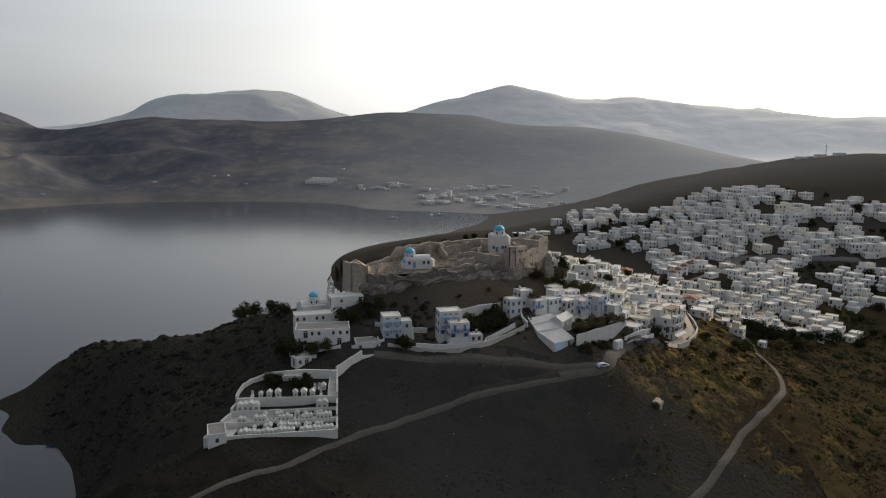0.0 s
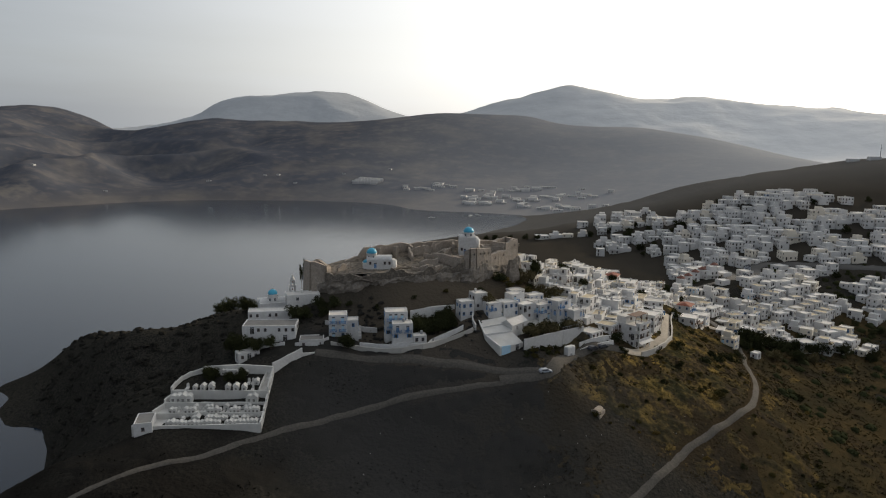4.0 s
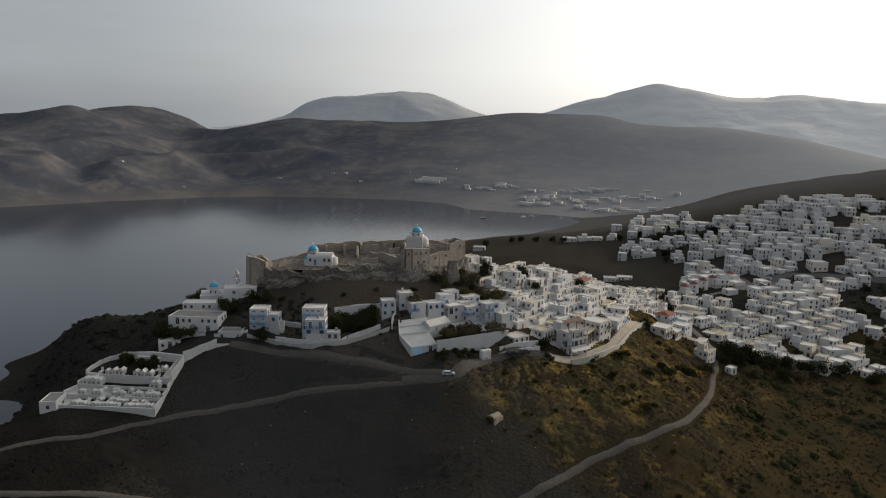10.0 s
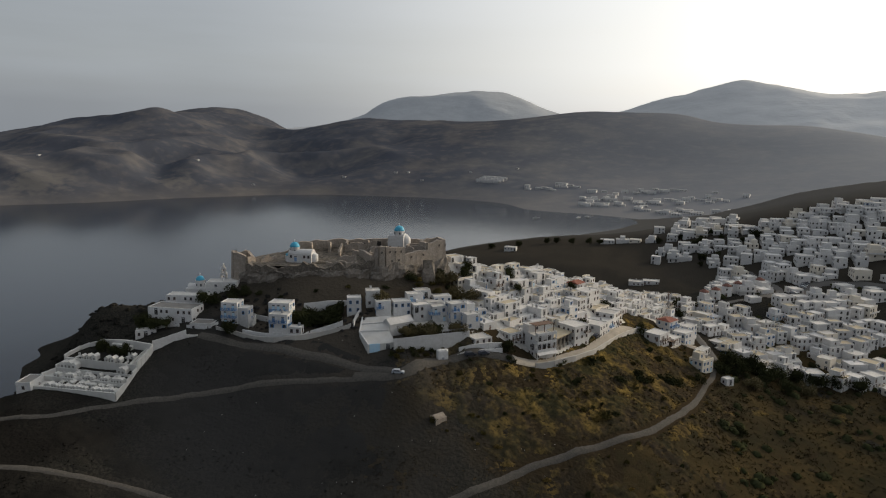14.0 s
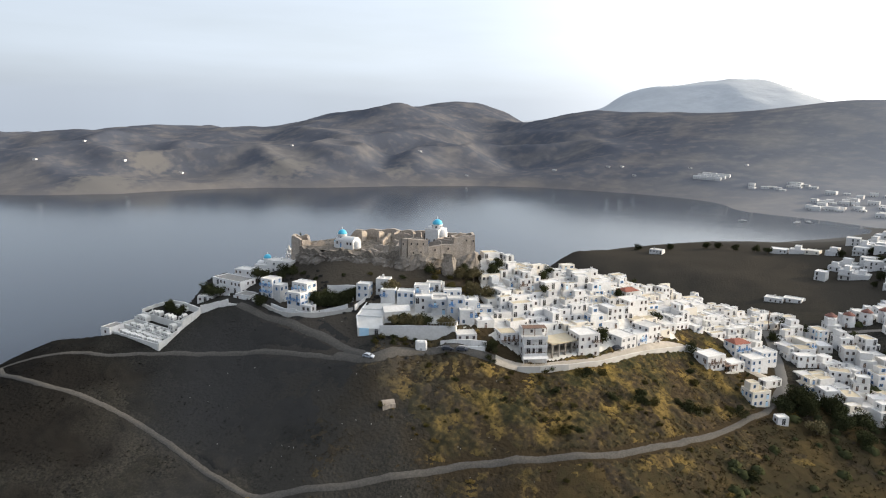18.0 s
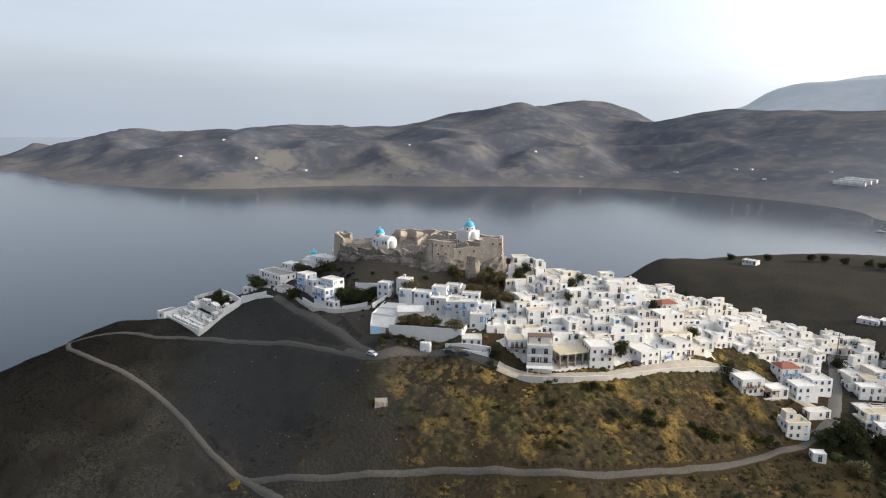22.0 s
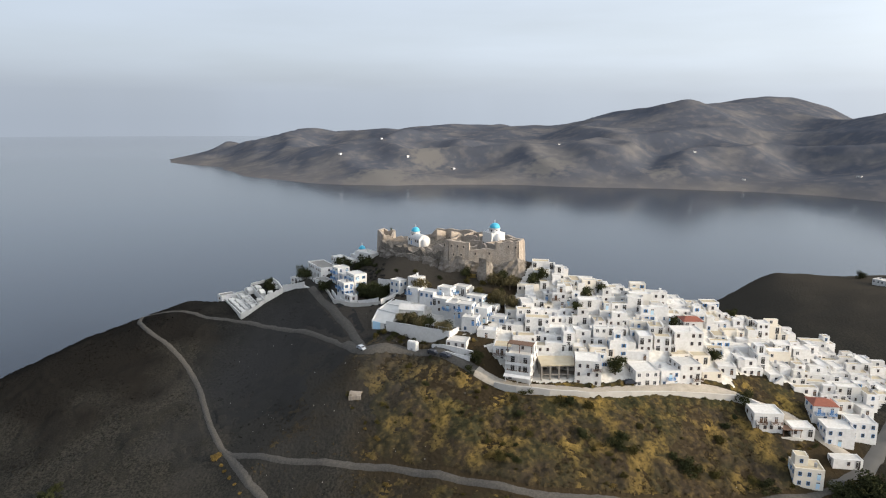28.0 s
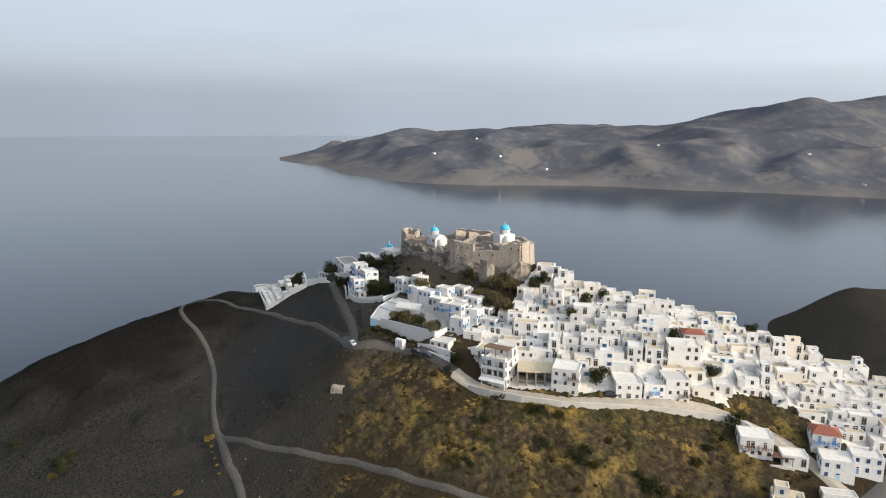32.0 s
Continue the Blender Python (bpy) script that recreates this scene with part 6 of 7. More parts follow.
def tree(x, y, rad, h, kind="green", z=None, label=""):
    z = far_z(x, y) if z is None else z
    t = thing("tree", pose(x, y, z, 0, 0, (x * 37 + y * 11) % 360), label or {"green": "dark green bushy tree on dry ground", "dry": "ochre-leaved bushy tree on dry ground", "cypress": "slim dark cypress tree beside the church"}[kind], "tree", "trees")
    stem = max(h - 1.5 * rad, 0.5)
    part("trunk", TRUNK, None, t, at=Matrix.Diagonal((rad * 0.7, rad * 0.7, stem + 0.3 * rad, 1)))
    me = {"green": CROWNS[int(x * 7 + y) % 4], "dry": DRYCROWNS[int(x + y) % 2], "cypress": CYPRESS}[kind]
    part("crown", me, None, t, at=pose(0, 0, stem) @ Matrix.Diagonal((rad, rad, rad if kind != "cypress" else h / 4.6, 1)))
    return t


for x, y, rad, h, kind in [(-91, 276, 4.5, 8, "green"), (-84, 270, 3.2, 5, "green"), (-73, 255, 3, 4, "green"), (-66, 245, 3, 4, "green"), (-44, 199, 2.6, 4, "green"), (-54, 204, 3, 4.5, "green"), (-36, 215.5, 2.3, 6, "green"), (-34, 218, 2.4, 4.5, "green"),
                           (-42, 243, 1.2, 8, "cypress"), (-44, 245, 1.2, 7, "cypress"), (-15.5, 204.2, 2.9, 4.4, "green"), (-49.6, 200.4, 3.6, 5, "green"), (-39, 199.6, 2.2, 3, "green"), (-38.6, 218.6, 1.9, 5.5, "green"), (-30.4, 226, 2.6, 4.5, "green"), (-26, 226.4, 2.4, 4, "green"), (-28, 222.6, 2.0, 3.5, "green"), (30, 235, 2.8, 5.5, "dry"), (77, 239.5, 2.4, 4, "green"), (115.5, 318, 2.6, 4.5, "green"), (97, 281, 2.6, 4, "green"), (95.5, 284, 2, 3, "green"),
                           (153, 329, 4.2, 6, "green"), (156, 331, 4.4, 6, "green"), (162, 337, 3.8, 5.5, "green"), (157, 326, 3.4, 4, "green"), (168, 328, 3.6, 5, "green"), (174, 337, 3.8, 5, "green"), (181, 343, 3.4, 4.5, "green"), (189, 340, 3.8, 5, "green"), (163, 318, 3.0, 3.6, "dry"), (176, 326, 3.4, 4, "green"), (198, 346, 3.4, 5, "green"), (208, 347, 3.6, 4.6, "green"), (220, 345, 3.6, 5, "green"), (186, 330, 3, 3.6, "dry"), (165, 335, 3.8, 5, "green"), (129, 396, 3.2, 5, "green"), (134, 393, 3, 5, "green"), (130, 372, 2.4, 4, "green"),
                           (42, 262, 3.0, 4, "dry"), (44.5, 267, 3.0, 4, "dry"), (47, 275, 2.6, 4, "green"), (47, 279, 2.4, 4, "green"), (62, 290, 2.2, 5, "green"), (60, 299, 2.2, 5, "green"), (68, 283, 2.0, 5, "green"), (55, 262, 3, 3.6, "dry"), (50, 259, 2.6, 3, "dry"), (34, 253, 2.4, 3.4, "green"), (40.5, 265, 2.2, 3.4, "green")]:
    tree(x, y, rad, h, kind)
r = random.Random(8)
for k in range(16):  # garden shrubs behind the white wall
    t = r.random()
    x, y = lerp2((45.5, 220), (62.5, 234), t)
    q = r.uniform(0.8, 5.0)
    tree(x - 0.6 * q, y + 0.8 * q, r.uniform(1.7, 2.6), r.uniform(2.6, 3.8), r.choice(("green", "green", "dry")), 51.1, "dense garden shrub behind a white wall")
for k in range(12):  # shrubs on the top terrace of the cemetery
    q = r.uniform(0.76, 0.9)
    tree(*cem_at(r.uniform(0.22, 0.7), q), r.uniform(1.2, 1.7), r.uniform(1.6, 2.3), "green", 44.6 + 6.4 * (q - 0.76), "dark shrub on a cemetery terrace")
for k in range(34):  # walled orchard of dark trees between the west houses
    u = r.random()
    tree(5 + 13 * u + r.uniform(-2, 2), 215 + 6 * u + r.uniform(0, 7.5), r.uniform(1.9, 2.8), r.uniform(2.6, 3.6))
for k in range(480):  # trees and shrubs between the far houses
    poly = (EAST, SLOPE, SLOPE, OUTER, RIDGE)[k % 5]
    x0, y0 = min(p[0] for p in poly), min(p[1] for p in poly)
    x, y = r.uniform(x0, max(p[0] for p in poly)), r.uniform(y0, max(p[1] for p in poly))
    if inside(x, y, poly) and free(x, y, 1.0):
        tree(x, y, r.uniform(1.8, 3.4), r.uniform(3, 5.5))
for x, y in [(-30, 556), (-10, 570), (8, 596), (16, 600), (30, 600), (44, 605), (55, 598)]:
    tree(x, y, 2.8, 3.4)

# dry brush over the heath
LINES = [p for l in (UPPER_TRACK, FRONT_ROAD, STREET_ROAD, MIDDLE_TRACK, LOWER_TRACK, SPUR_TRACK) for p in smooth_line(l, 3.0)]
LX = np.array(LINES)


def scatter(n, box, seed, keep=lambda x, y, z, g: z > 3):
    g = np.random.RandomState(seed)
    x, y = g.uniform(box[0], box[1], n), g.uniform(box[2], box[3], n)
    z = land(x, y)
    ok = keep(x, y, z, g)
    for px, py, pr in TAKEN:
        ok &= (x - px) ** 2 + (y - py) ** 2 > (pr + 0.5) ** 2
    ok &= np.array([not any(inside(a, b, q) for q in (RIDGE, WEST, (CEM_L, CEM_R, CEM_B, CEM_T))) for a, b in zip(x, y)])
    x, y, z = x[ok], y[ok], z[ok]
    far = np.array([((LX[:, 0] - a) ** 2 + (LX[:, 1] - b) ** 2).min() > 2.6**2 for a, b in zip(x, y)])
    return x[far], y[far], z[far], g


def tufts(name, x, y, z, g, size, blades, mat, label, category, flat=0.55, fine=0.42):
    n = len(x)
    s = g.uniform(0.5, 1.4, n) * size
    c = np.repeat(np.stack([x, y, z], 1), blades, 0)
    sz = np.repeat(s, blades)[:, None]
    d = g.normal(0, 1, (n * blades, 3))
    d /= np.linalg.norm(d, axis=1)[:, None]
    d[:, 2] = np.abs(d[:, 2]) * flat
    p = c + d * sz * g.uniform(0.35, 0.9, (n * blades, 1))
    a, b = g.normal(0, 1, (n * blades, 3)), g.normal(0, 1, (n * blades, 3))
    a /= np.linalg.norm(a, axis=1)[:, None]
    b -= a * (a * b).sum(1)[:, None]
    b /= np.linalg.norm(b, axis=1)[:, None]
    k = sz * fine
    v = np.stack([p - a * k, p + b * k * 0.7, p + a * k, p - b * k * 0.7], 1).reshape(-1, 3)
    me = bpy.data.meshes.new(name)
    me.from_pydata(v.tolist(), [], np.arange(len(v)).reshape(-1, 4).tolist())
    me.materials.append(mat)
    return tagged(new(name, me), label, category, "", "stuff")


GOLDLEAF = material("golden_dry_leaves", (0.17, 0.12, 0.042), 0.9, [((0.11, 0.085, 0.032), 0.9, 0.6, 0.4)], per_object=0.3, spec=0.0)
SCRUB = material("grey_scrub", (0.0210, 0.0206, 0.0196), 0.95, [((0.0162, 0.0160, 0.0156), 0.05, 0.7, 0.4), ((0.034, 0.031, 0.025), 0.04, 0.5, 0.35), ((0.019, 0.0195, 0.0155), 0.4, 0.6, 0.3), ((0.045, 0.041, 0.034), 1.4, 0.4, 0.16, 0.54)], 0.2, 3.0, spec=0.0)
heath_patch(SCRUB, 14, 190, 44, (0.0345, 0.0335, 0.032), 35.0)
# seaward scrub darkened to match, with the same lens dimming painted in
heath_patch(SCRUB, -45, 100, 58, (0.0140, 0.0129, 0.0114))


def clumps(name, x, y, z, g, size, blades, mat, label, category, tall=0.55, fine=0.2):
    """Low rounded clumps of brush, each a lumpy mound with loose twigs and leaves over it."""
    n, m = len(x), 7
    s = g.uniform(0.45, 1.35, n) * size
    rings = [(1.0, -0.25), (0.86, 0.42), (0.45, 0.9)]
    a = 2 * math.pi * np.arange(m) / m
    v = np.zeros((n, 3 * m + 1, 3))
    for k, (rr, zz) in enumerate(rings):
        w = g.uniform(0.5, 1.45, (n, m))
        v[:, k * m : (k + 1) * m, 0] = rr * np.cos(a + 0.3 * k) * w
        v[:, k * m : (k + 1) * m, 1] = rr * np.sin(a + 0.3 * k) * w
        v[:, k * m : (k + 1) * m, 2] = zz * tall * g.uniform(0.8, 1.2, (n, m))
    v[:, -1, 2] = tall * g.uniform(0.9, 1.3, n)
    v = v * s[:, None, None] + np.stack([x, y, z], 1)[:, None]
    f = [(k * m + i, k * m + (i + 1) % m, (k + 1) * m + (i + 1) % m, (k + 1) * m + i) for k in (0, 1) for i in range(m)]
    f4 = (np.array(f)[None] + (np.arange(n) * (3 * m + 1))[:, None, None]).reshape(-1, 4).tolist()
    t = [(2 * m + i, 2 * m + (i + 1) % m, 3 * m) for i in range(m)]
    f3 = (np.array(t)[None] + (np.arange(n) * (3 * m + 1))[:, None, None]).reshape(-1, 3).tolist()
    v = v.reshape(-1, 3)
    d = g.normal(0, 1, (n * blades, 3))
    d /= np.linalg.norm(d, axis=1)[:, None]
    d[:, 2] = np.abs(d[:, 2])
    sz = np.repeat(s, blades)[:, None]
    p = np.repeat(np.stack([x, y, z], 1), blades, 0) + d * sz * [0.95, 0.95, tall] * g.uniform(0.85, 1.15, (n * blades, 1))
    u = np.cross(d, g.normal(0, 1, d.shape))
    u /= np.linalg.norm(u, axis=1)[:, None]
    w = np.cross(d, u) + 0.5 * g.normal(0, 1, d.shape)
    k = sz * fine * g.uniform(0.6, 1.4, sz.shape)
    q = np.stack([p - u * k, p + w * k * 0.7, p + u * k, p - w * k * 0.7], 1).reshape(-1, 3)
    f5 = (np.arange(len(q)).reshape(-1, 4) + len(v)).tolist()
    me = bpy.data.meshes.new(name)
    me.from_pydata(np.concatenate([v, q]).tolist(), [], f4 + f3 + f5)
    me.polygons.foreach_set("use_smooth", [True] * len(f4 + f3) + [False] * len(f5))
    me.materials.append(mat)
    return tagged(new(name, me), label, category, "", "stuff")


def dense(x, y, z, g):
    """Thick under the road wall, in drifts lower down."""
    a = 0.9 * np.exp(-(((x - 110) / 45) ** 2 + ((y - 268) / 55) ** 2)) + 0.75 * fbm(x / 15, y / 15, 3, 9) + 0.12
    return (z > 4) & (g.uniform(0, 1, len(x)) < np.clip(a, 0.04, 1))


def heath(x, y, z, g):
    return (z > 4) & (g.uniform(0, 1, len(x)) < np.clip(0.25 + 0.9 * fbm(x / 12, y / 12, 3, 19), 0.05, 1))


def brush_mat(x0, x1, y0, y1, step, seed, mat, label, thick, rise=1.0):
    """Matted low brush as one uneven canopy over the slope, open where the soil is bare."""
    gx, gy = np.meshgrid(np.arange(x0, x1, step), np.arange(y0, y1, step))
    gg = np.random.RandomState(seed)
    x, y = gx + gg.uniform(-0.3, 0.3, gx.shape) * step, gy + gg.uniform(-0.3, 0.3, gx.shape) * step
    z = land(x, y)
    cover = thick(x, y)
    d = np.full(x.shape, 1e9)
    for px, py in LINES:
        d = np.minimum(d, (x - px) ** 2 + (y - py) ** 2)
    cover = np.where(d < 2.4**2, 0, cover)
    for px, py, pr in TAKEN:
        if (px, py, pr) not in GRASS:
            cover = np.where((x - px) ** 2 + (y - py) ** 2 < (0.8 * pr) ** 2, 0, cover)
    town = np.zeros(x.shape, bool)
    for (ax, ay), (bx, by) in zip(RIDGE, RIDGE[1:] + RIDGE[:1]):
        town ^= ((ay > y) != (by > y)) & (x < (bx - ax) * (y - ay) / (by - ay + 1e-9) + ax)
    for px, py, pr in GRASS:
        town &= (x - px) ** 2 + (y - py) ** 2 > (pr + 1.6) ** 2
    cover = np.where(town, 0, cover)
    cover = np.clip(cover, 0, 1) * (z > 2.5)
    tops = np.abs(fbm(x / 2.6, y / 2.6, 3, seed))
    z = z - 0.3 + cover * (0.36 + rise * (0.9 * tops + 0.5 * np.clip(fbm(x / 9, y / 9, 2, seed + 5), -0.5, 1))) + rise * gg.uniform(-0.1, 0.1, x.shape)
    keep = cover > 0.02
    ny, nx = x.shape
    k = (np.arange(ny - 1)[:, None] * nx + np.arange(nx - 1)[None])
    k = k[keep[:-1, :-1] | keep[1:, 1:]]
    me = bpy.data.meshes.new("dry_brush")
    me.from_pydata(np.stack([x.ravel(), y.ravel(), z.ravel()], 1).tolist(), [], np.stack([k, k + 1, k + 1 + nx, k + nx], 1).tolist())
    me.polygons.foreach_set("use_smooth", [True] * len(me.polygons))
    me.materials.append(mat)
    return tagged(new("dry_brush", me), label, "brush", "", "stuff")


def slope_cover(x, y):
    return 1.5 * np.exp(-(((x - 114) / 44) ** 2 + ((y - 280) / 66) ** 2)) + 0.8 * np.exp(-(((x - 82) / 24) ** 2 + ((y - 212) / 20) ** 2)) + 0.8 * fbm(x / 15, y / 15, 3, 9) - 0.15


def heath_cover(x, y):
    return 0.35 + 0.9 * fbm(x / 13, y / 9, 3, 21) - np.clip((x - 40) / 30, 0, 1)


def gully_cover(x, y):
    return np.clip((x - 128 - 0.25 * (y - 270)) / 14, -1, 1.2) + 0.7 * fbm(x / 12, y / 12, 3, 15)


brush_mat(48, 200, 165, 345, 0.65, 3, BRUSH, "matted low yellow-brown brush covering the slope", slope_cover)
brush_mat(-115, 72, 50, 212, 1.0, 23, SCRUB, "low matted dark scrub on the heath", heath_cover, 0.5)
brush_mat(118, 300, 170, 420, 1.0, 13, GREENBRUSH, "matted brown and olive brush in the gully below the houses", gully_cover, 0.4)
tufts("dry_brush", *scatter(26000, (48, 200, 165, 345), 3, dense), 0.6, 9, BRUSH, "thin dry twigs and grass standing out of the brush", "brush", 0.8, 0.26)
tufts("dry_brush", *scatter(9000, (60, 160, 190, 340), 31, dense), 0.7, 8, GREENBRUSH, "dark dry twigs among the yellow brush", "brush", 0.7, 0.22)
OLIVELEAF = material("olive_leaves", (0.055, 0.05, 0.02), 0.9, [((0.085, 0.068, 0.024), 0.9, 0.6, 0.4)], per_object=0.3, spec=0.0)
SHRUBS = {"dark green": [leaf_mesh("shrub", LEAF, 1100, 1, 1, 0.62, 0.10, 70 + k, 9) for k in range(3)], "olive": [leaf_mesh("shrub", OLIVELEAF, 1100, 1, 1, 0.58, 0.10, 80 + k, 9) for k in range(3)], "golden": [leaf_mesh("shrub", GOLDLEAF, 900, 1, 1, 0.5, 0.11, 90 + k, 8) for k in range(2)]}


def shrub(x, y, rad, kind, seed=0, place="on the dry brush slope"):
    ob = new("shrub", SHRUBS[kind][seed % len(SHRUBS[kind])])
    ob.matrix_world = pose(x, y, ground_z(x, y) - 0.12 * rad, 0, 0, seed * 77 % 360) @ Matrix.Diagonal((rad, rad * (0.75 + 0.5 * (seed * 13 % 10) / 10), rad, 1))
    return tagged(ob, kind + " shrub " + place, "shrub", "shrubs")


# the large bushes, each a few shrubs grown together
for n, (x, y, rad, kind) in enumerate([(121.5, 266, 2.9, "dark green"), (119, 268.5, 2.3, "dark green"), (124, 269.5, 2.2, "olive"), (130.5, 283.5, 2.7, "dark green"), (132.5, 286, 2.2, "olive"), (128, 281.5, 1.9, "dark green"), (103, 260.5, 2.2, "dark green"), (101.2, 257.5, 1.9, "olive"), (112.9, 233, 2.0, "olive"), (110.6, 230.4, 1.6, "golden"), (115.5, 236.4, 1.7, "dark green"), (134, 291.2, 2.0, "olive"), (140.5, 303.3, 2.3, "dark green"), (138.6, 301, 1.8, "olive"), (79.6, 236, 1.7, "dark green"), (94.4, 251.6, 1.9, "dark green"), (93, 248.5, 1.5, "olive"), (106.5, 265.5, 1.9, "olive"), (114.7, 258.3, 2.1, "dark green"), (156, 274, 2.3, "dark green"), (102, 245, 1.8, "dark green"), (125, 300, 1.8, "olive"), (121, 306, 1.7, "dark green"), (149.5, 321, 3.0, "dark green"), (151.5, 324.5, 3.2, "dark green"), (148.2, 327, 2.4, "olive"), (56.4, 155.2, 1.5, "golden"), (61, 156.6, 0.8, "golden"), (64.6, 157.4, 0.7, "golden"), (69, 158.8, 0.7, "golden"), (73.5, 160.2, 0.6, "golden"), (78.4, 161.6, 0.6, "golden")]):
    shrub(x, y, rad, kind, n)
for n, (x, y, rad, kind) in enumerate([(46.7, 215.6, 1.5, "olive"), (49.4, 218.6, 1.4, "dark green"), (52.4, 221, 1.5, "olive"), (51.6, 216.2, 1.2, "dark green"), (47.5, 212.4, 1.3, "olive"), (55.2, 224.4, 1.3, "dark green"), (58, 227, 1.1, "olive"), (54.6, 219.2, 1.1, "olive"), (44.2, 213.6, 1.2, "dark green")]):
    shrub(x, y, rad, kind, n, "on the bank below the garden wall")
for n, (x, y, rad, kind) in enumerate([(37.4, 251.8, 1.6, "olive"), (43.9, 254.3, 2.0, "olive"), (48.2, 258.1, 2.0, "golden"), (52.6, 256, 1.7, "olive"), (41.4, 266.4, 2.2, "olive"), (43.6, 271, 2.1, "dark green"), (35.4, 254.3, 1.5, "golden"), (45.5, 262.5, 1.8, "dark green"), (40.5, 257.5, 1.5, "olive"), (27, 244, 1.3, "dark green"), (14, 238, 1.2, "olive"), (3, 233, 1.1, "dark green"), (-10, 228, 1.3, "dark green"), (-20, 229, 1.4, "dark green"), (20, 236, 1.0, "olive")]):
    shrub(x, y, rad, kind, n, "on the slope below the castle")
for n, (x, y, rad, kind) in enumerate([(53.9, 105.5, 2.6, "dark green"), (50.5, 103, 2.2, "dark green"), (57, 107.5, 2.0, "dark green"), (47.5, 105.5, 1.8, "dark green"), (59.5, 104, 1.8, "olive"), (80.5, 149, 1.3, "golden"), (28, 80, 1.6, "dark green"), (33, 82, 1.8, "dark green")]):
    shrub(x, y, rad, kind, n, "on the heath above the shore")
sx, sy, _, sg = scatter(420, (60, 158, 198, 335), 5, lambda x, y, z, g: (z > 4) & (g.uniform(0, 1, len(x)) < np.clip(0.3 + 1.3 * fbm(x / 13, y / 13, 3, 47), 0.05, 1)))
for n, (x, y) in enumerate(zip(sx[:150], sy[:150])):
    shrub(float(x), float(y), float(sg.uniform(0.5, 1.25)), ("olive", "golden", "dark green", "olive")[n % 4], n)
tufts("dry_brush", *scatter(9000, (130, 260, 190, 380), 14, lambda x, y, z, g: (z > 3) & (gully_cover(x, y) > 0.2)), 0.9, 9, GREENBRUSH, "leafy twigs standing out of the dark brush", "brush", 0.8, 0.26)
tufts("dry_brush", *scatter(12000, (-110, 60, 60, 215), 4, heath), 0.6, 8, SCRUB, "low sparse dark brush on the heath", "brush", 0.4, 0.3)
clumps("dark_bushes", *scatter(900, (-180, -60, 180, 300), 6), 1.3, 10, SCRUB, "dark scrub on the cliff above the sea", "bushes")
clumps("dark_bushes", *scatter(900, (-40, 60, 215, 262), 7), 0.9, 12, SCRUB, "dry scrub below the castle rock", "brush")
clumps("dark_bushes", *scatter(600, (150, 330, 230, 480), 8), 1.9, 70, LEAF, "dark scrub between the lower houses", "bushes", 0.8, 0.17)

x, y, z, g = scatter(170, (0, 150, 150, 300), 12)
s = Shape()
for a, b, c in zip(x, y, z):
    k = g.uniform(0.06, 0.15)
    s.box(a - k, b - k * 0.8, c - k, a + k, b + k * 0.8, c + k * 0.8, taper=k * 0.3)
tagged(part("stones", s, CONCRETE), "pale loose stones scattered over the heath", "stones", "", "stuff")


# ---- vehicles, mills and small things ----
def car_kind(paint):
    c = new("car")
    s = Shape()
    prof = [(-2.05, 0.35), (2.05, 0.35), (2.1, 0.75), (1.2, 0.95), (0.55, 1.42), (-1.3, 1.45), (-2.0, 0.95)]
    s.add([(x, -0.82, z) for x, z in prof] + [(x, 0.82, z) for x, z in prof], [tuple(range(7)), tuple(range(13, 6, -1))] + [(i, i + 7, (i + 1) % 7 + 7, (i + 1) % 7) for i in range(7)])
    part("body", s, paint, c)
    part("windscreen", Shape().add([(1.1, -0.7, 1.0), (1.1, 0.7, 1.0), (0.6, 0.66, 1.4), (0.6, -0.66, 1.4)], [(0, 1, 2, 3)]), GLASS, c, at=pose(0.04, 0, 0.03))
    for y in (-0.835, 0.835):
        part("side_window", Shape().add([(0.9, y, 0.98), (0.45, y, 1.36), (-1.2, y, 1.38), (-1.6, y, 0.98)], [(0, 1, 2, 3) if y < 0 else (3, 2, 1, 0)]), GLASS, c)
    wheel = Shape().tube(0, 0, [(0.2, -0.1), (0.31, -0.1), (0.31, 0.1), (0.2, 0.1)], 12).mesh("wheel", TYRE)
    for x in (-1.3, 1.3):
        for y in (-0.78, 0.78):
            part("wheel", wheel, None, c, at=pose(x, y, 0.31, 90))
    return tagged(c, "small parked car on the roadside", "car", "parked cars")


CARS = [car_kind(CARPAINT), car_kind(material("dark_car_paint", (0.03, 0.035, 0.05), 0.3, per_object=0.4, spec=0.6))]
SPOTS = [(50.6, 206.2, 20, 0), (67.6, 227.4, 40, 1), (71.4, 230.6, 40, 1), (91.5, 247.2, 48, 1), (101.5, 284, 75, 1)]
SPOTS += [(165 + 0.3 * k, 470 + 2.6 * k, 5, k % 2) for k in range(14)] + [(189 + 0.9 * k, 446 + 2.7 * k, -20, (k // 2) % 2) for k in range(12)] + [(210 + 3 * k, 459 + 0.1 * k, 90, k % 2) for k in range(12)]
used = [False, False]
for x, y, yaw, n in SPOTS:
    m = pose(x, y, ground_z(x, y) + 0.24, 0, 0, yaw)
    if not used[n]:
        CARS[n].matrix_world, used[n] = m, True
    else:
        copy_thing(CARS[n], m)

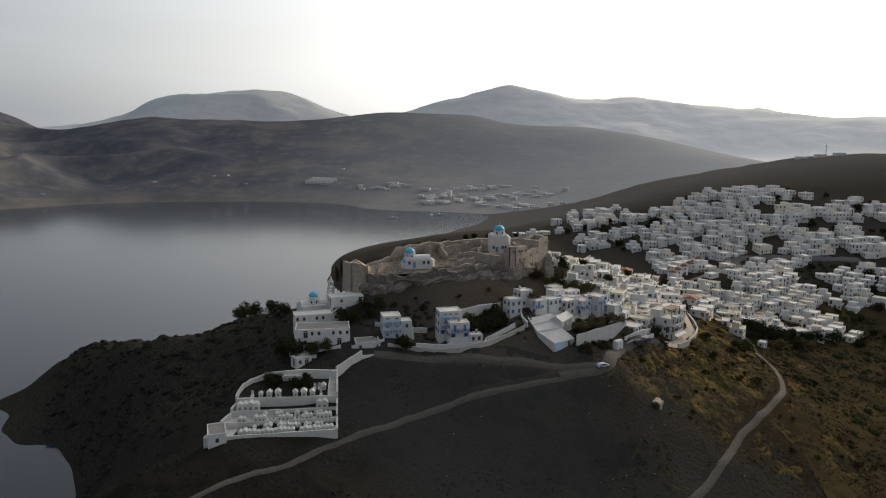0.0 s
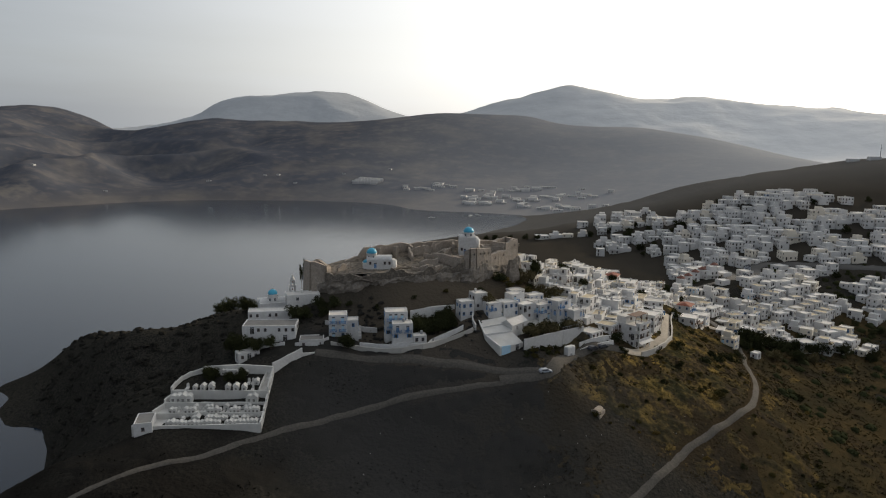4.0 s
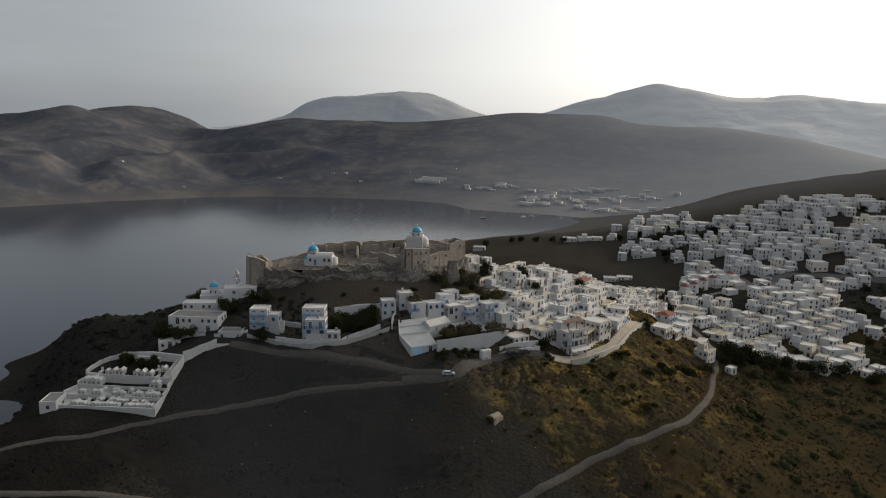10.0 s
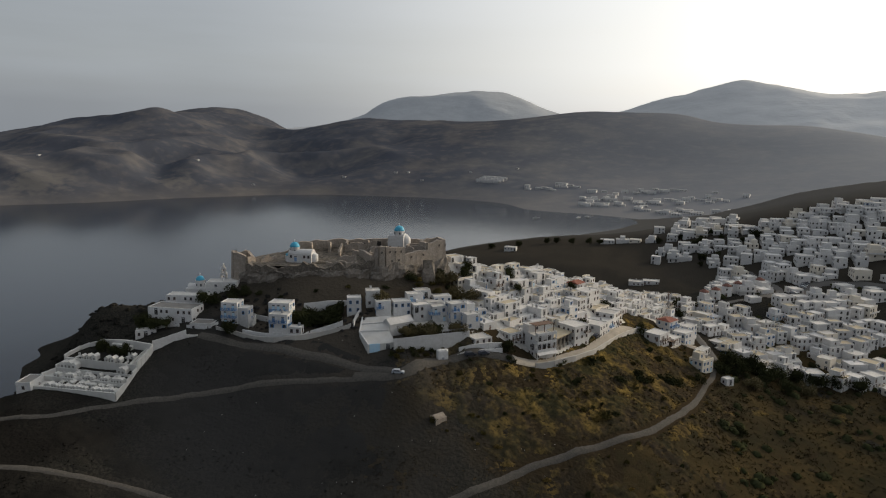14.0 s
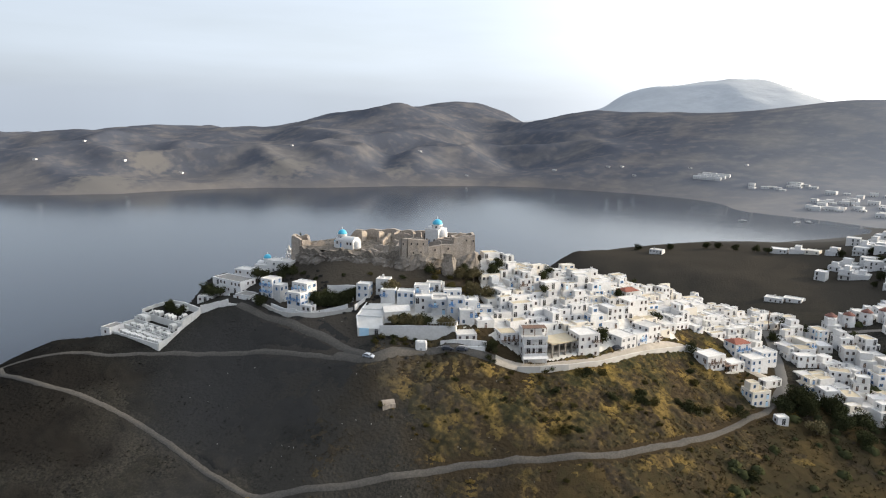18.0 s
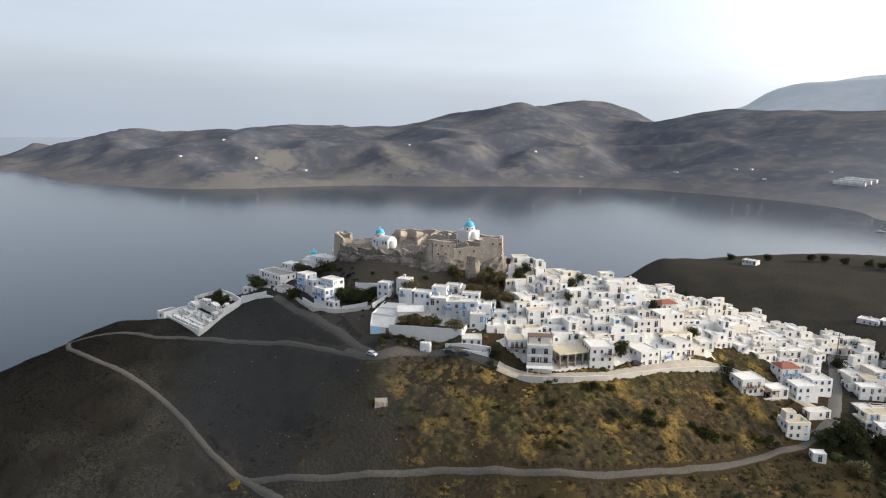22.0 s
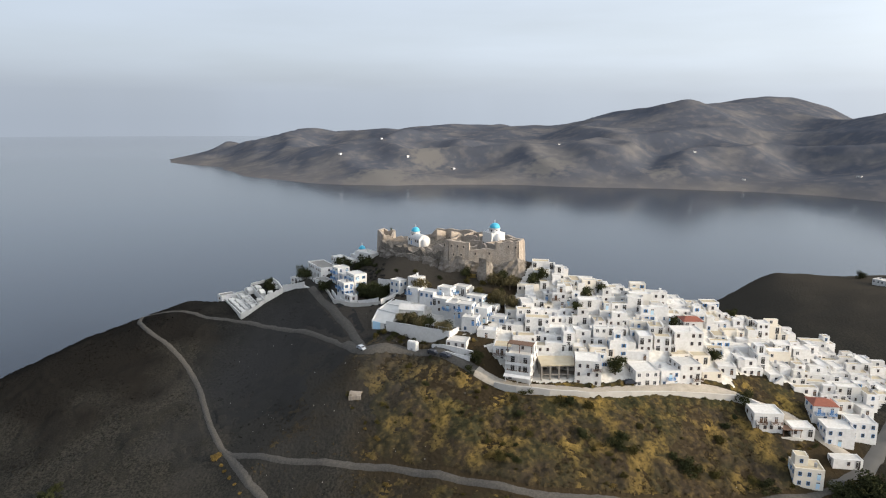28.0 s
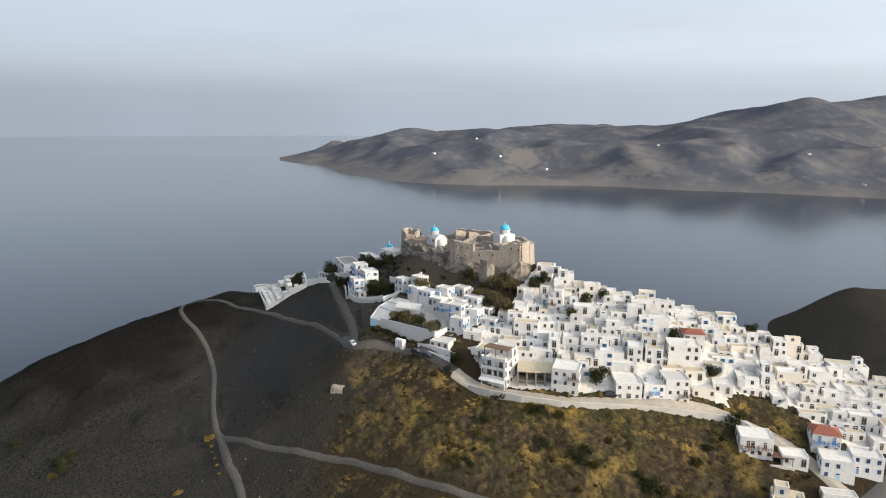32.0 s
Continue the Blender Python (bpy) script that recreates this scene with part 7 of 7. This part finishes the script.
mill = thing("windmill", pose(141, 419, ground_z(141, 419) - 0.3), "round white windmill with a red conical cap", "windmill", "windmills on the saddle")
part("tower", Shape().tube(0, 0, [(3.0, -1), (2.8, 3), (2.5, 6.0), (2.55, 6.2)], 18), WHITE, mill, smooth=False)
part("cap", Shape().tube(0, 0, [(2.8, 6.1), (2.3, 6.6), (0.1, 7.9)], 18), material("mill_thatch", (0.19, 0.085, 0.065), 0.9, [((0.11, 0.06, 0.05), 0.8, 0.7, 0.35)], 0.03, 4), mill, "dull red conical cap")
part("door", DOORS[1], None, mill, at=pose(0, -2.97, 0.3))
part("window", WINDOWS[4], None, mill, at=pose(0, -2.72, 4.0))
for x, y in [(147, 426), (153, 433), (159, 440), (164, 447), (172, 460)]:
    copy_thing(mill, pose(x, y, ground_z(x, y) - 0.3))

pylon = thing("utility_pole", pose(123.3, 385.3, ground_z(123.3, 385.3)), "dark wooden utility pole above the houses", "pole")
part("pole", Shape().tube(0, 0, [(0.22, -1), (0.16, 10)], 8), BROWN, pylon)
part("crossarm", Shape().bar((-1.0, 0, 9.2), (1.0, 0, 9.2), 0.09), BROWN, pylon)
part("crossarm", Shape().bar((-0.8, 0, 8.2), (0.8, 0, 8.2), 0.09), BROWN, pylon)
mast = thing("radio_mast", pose(432, 790, far_z(432, 790)), "thin lattice radio mast on the hilltop", "mast")
part("pole", Shape().tube(0, 0, [(0.5, -1), (0.35, 8), (0.15, 16)], 6), METAL, mast)
part("crossarm", Shape().bar((-1.5, 0, 12), (1.5, 0, 12), 0.12), METAL, mast)
for k in range(3):
    x = 405 + 22 * k
    post = thing("station_building", pose(x, 792, far_z(x, 792) - 0.5), "low flat building beside the radio mast", "building", "hilltop station")
    part("wall", walls(12, 7, -3, 3.6, 0.4), WHITE, post)
    part("roof", Shape().box(-5.8, -3.3, 3.1, 5.8, 3.3, 3.3), ROOF, post)

boat = thing("boat", pose(-97, 980, 0, 0, 0, 15), "small white boat moored in the bay", "boat", "boats in the bay")
part("hull", Shape().add([(-5, -1.2, 0.9), (4, -1.4, 1.0), (6.5, 0, 1.4), (4, 1.4, 1.0), (-5, 1.2, 0.9), (-4.5, -0.7, -0.5), (3.5, -0.7, -0.5), (5.4, 0, -0.4), (3.5, 0.7, -0.5), (-4.5, 0.7, -0.5)], [(0, 1, 2, 3, 4), (5, 6, 1, 0), (6, 7, 2, 1), (7, 8, 3, 2), (8, 9, 4, 3), (9, 5, 0, 4)]), WHITE, boat)
part("cabin", Shape().box(-2, -0.9, 0.9, 1.5, 0.9, 2.3, taper=0.15), WHITE, boat)
part("mast", Shape().bar((0.3, 0, 1), (0.3, 0, 9), 0.07), METAL, boat)
copy_thing(boat, pose(-41, 1020, 0, 0, 0, 60))
copy_thing(boat, pose(-30, 1035, 0, 0, 0, -30))
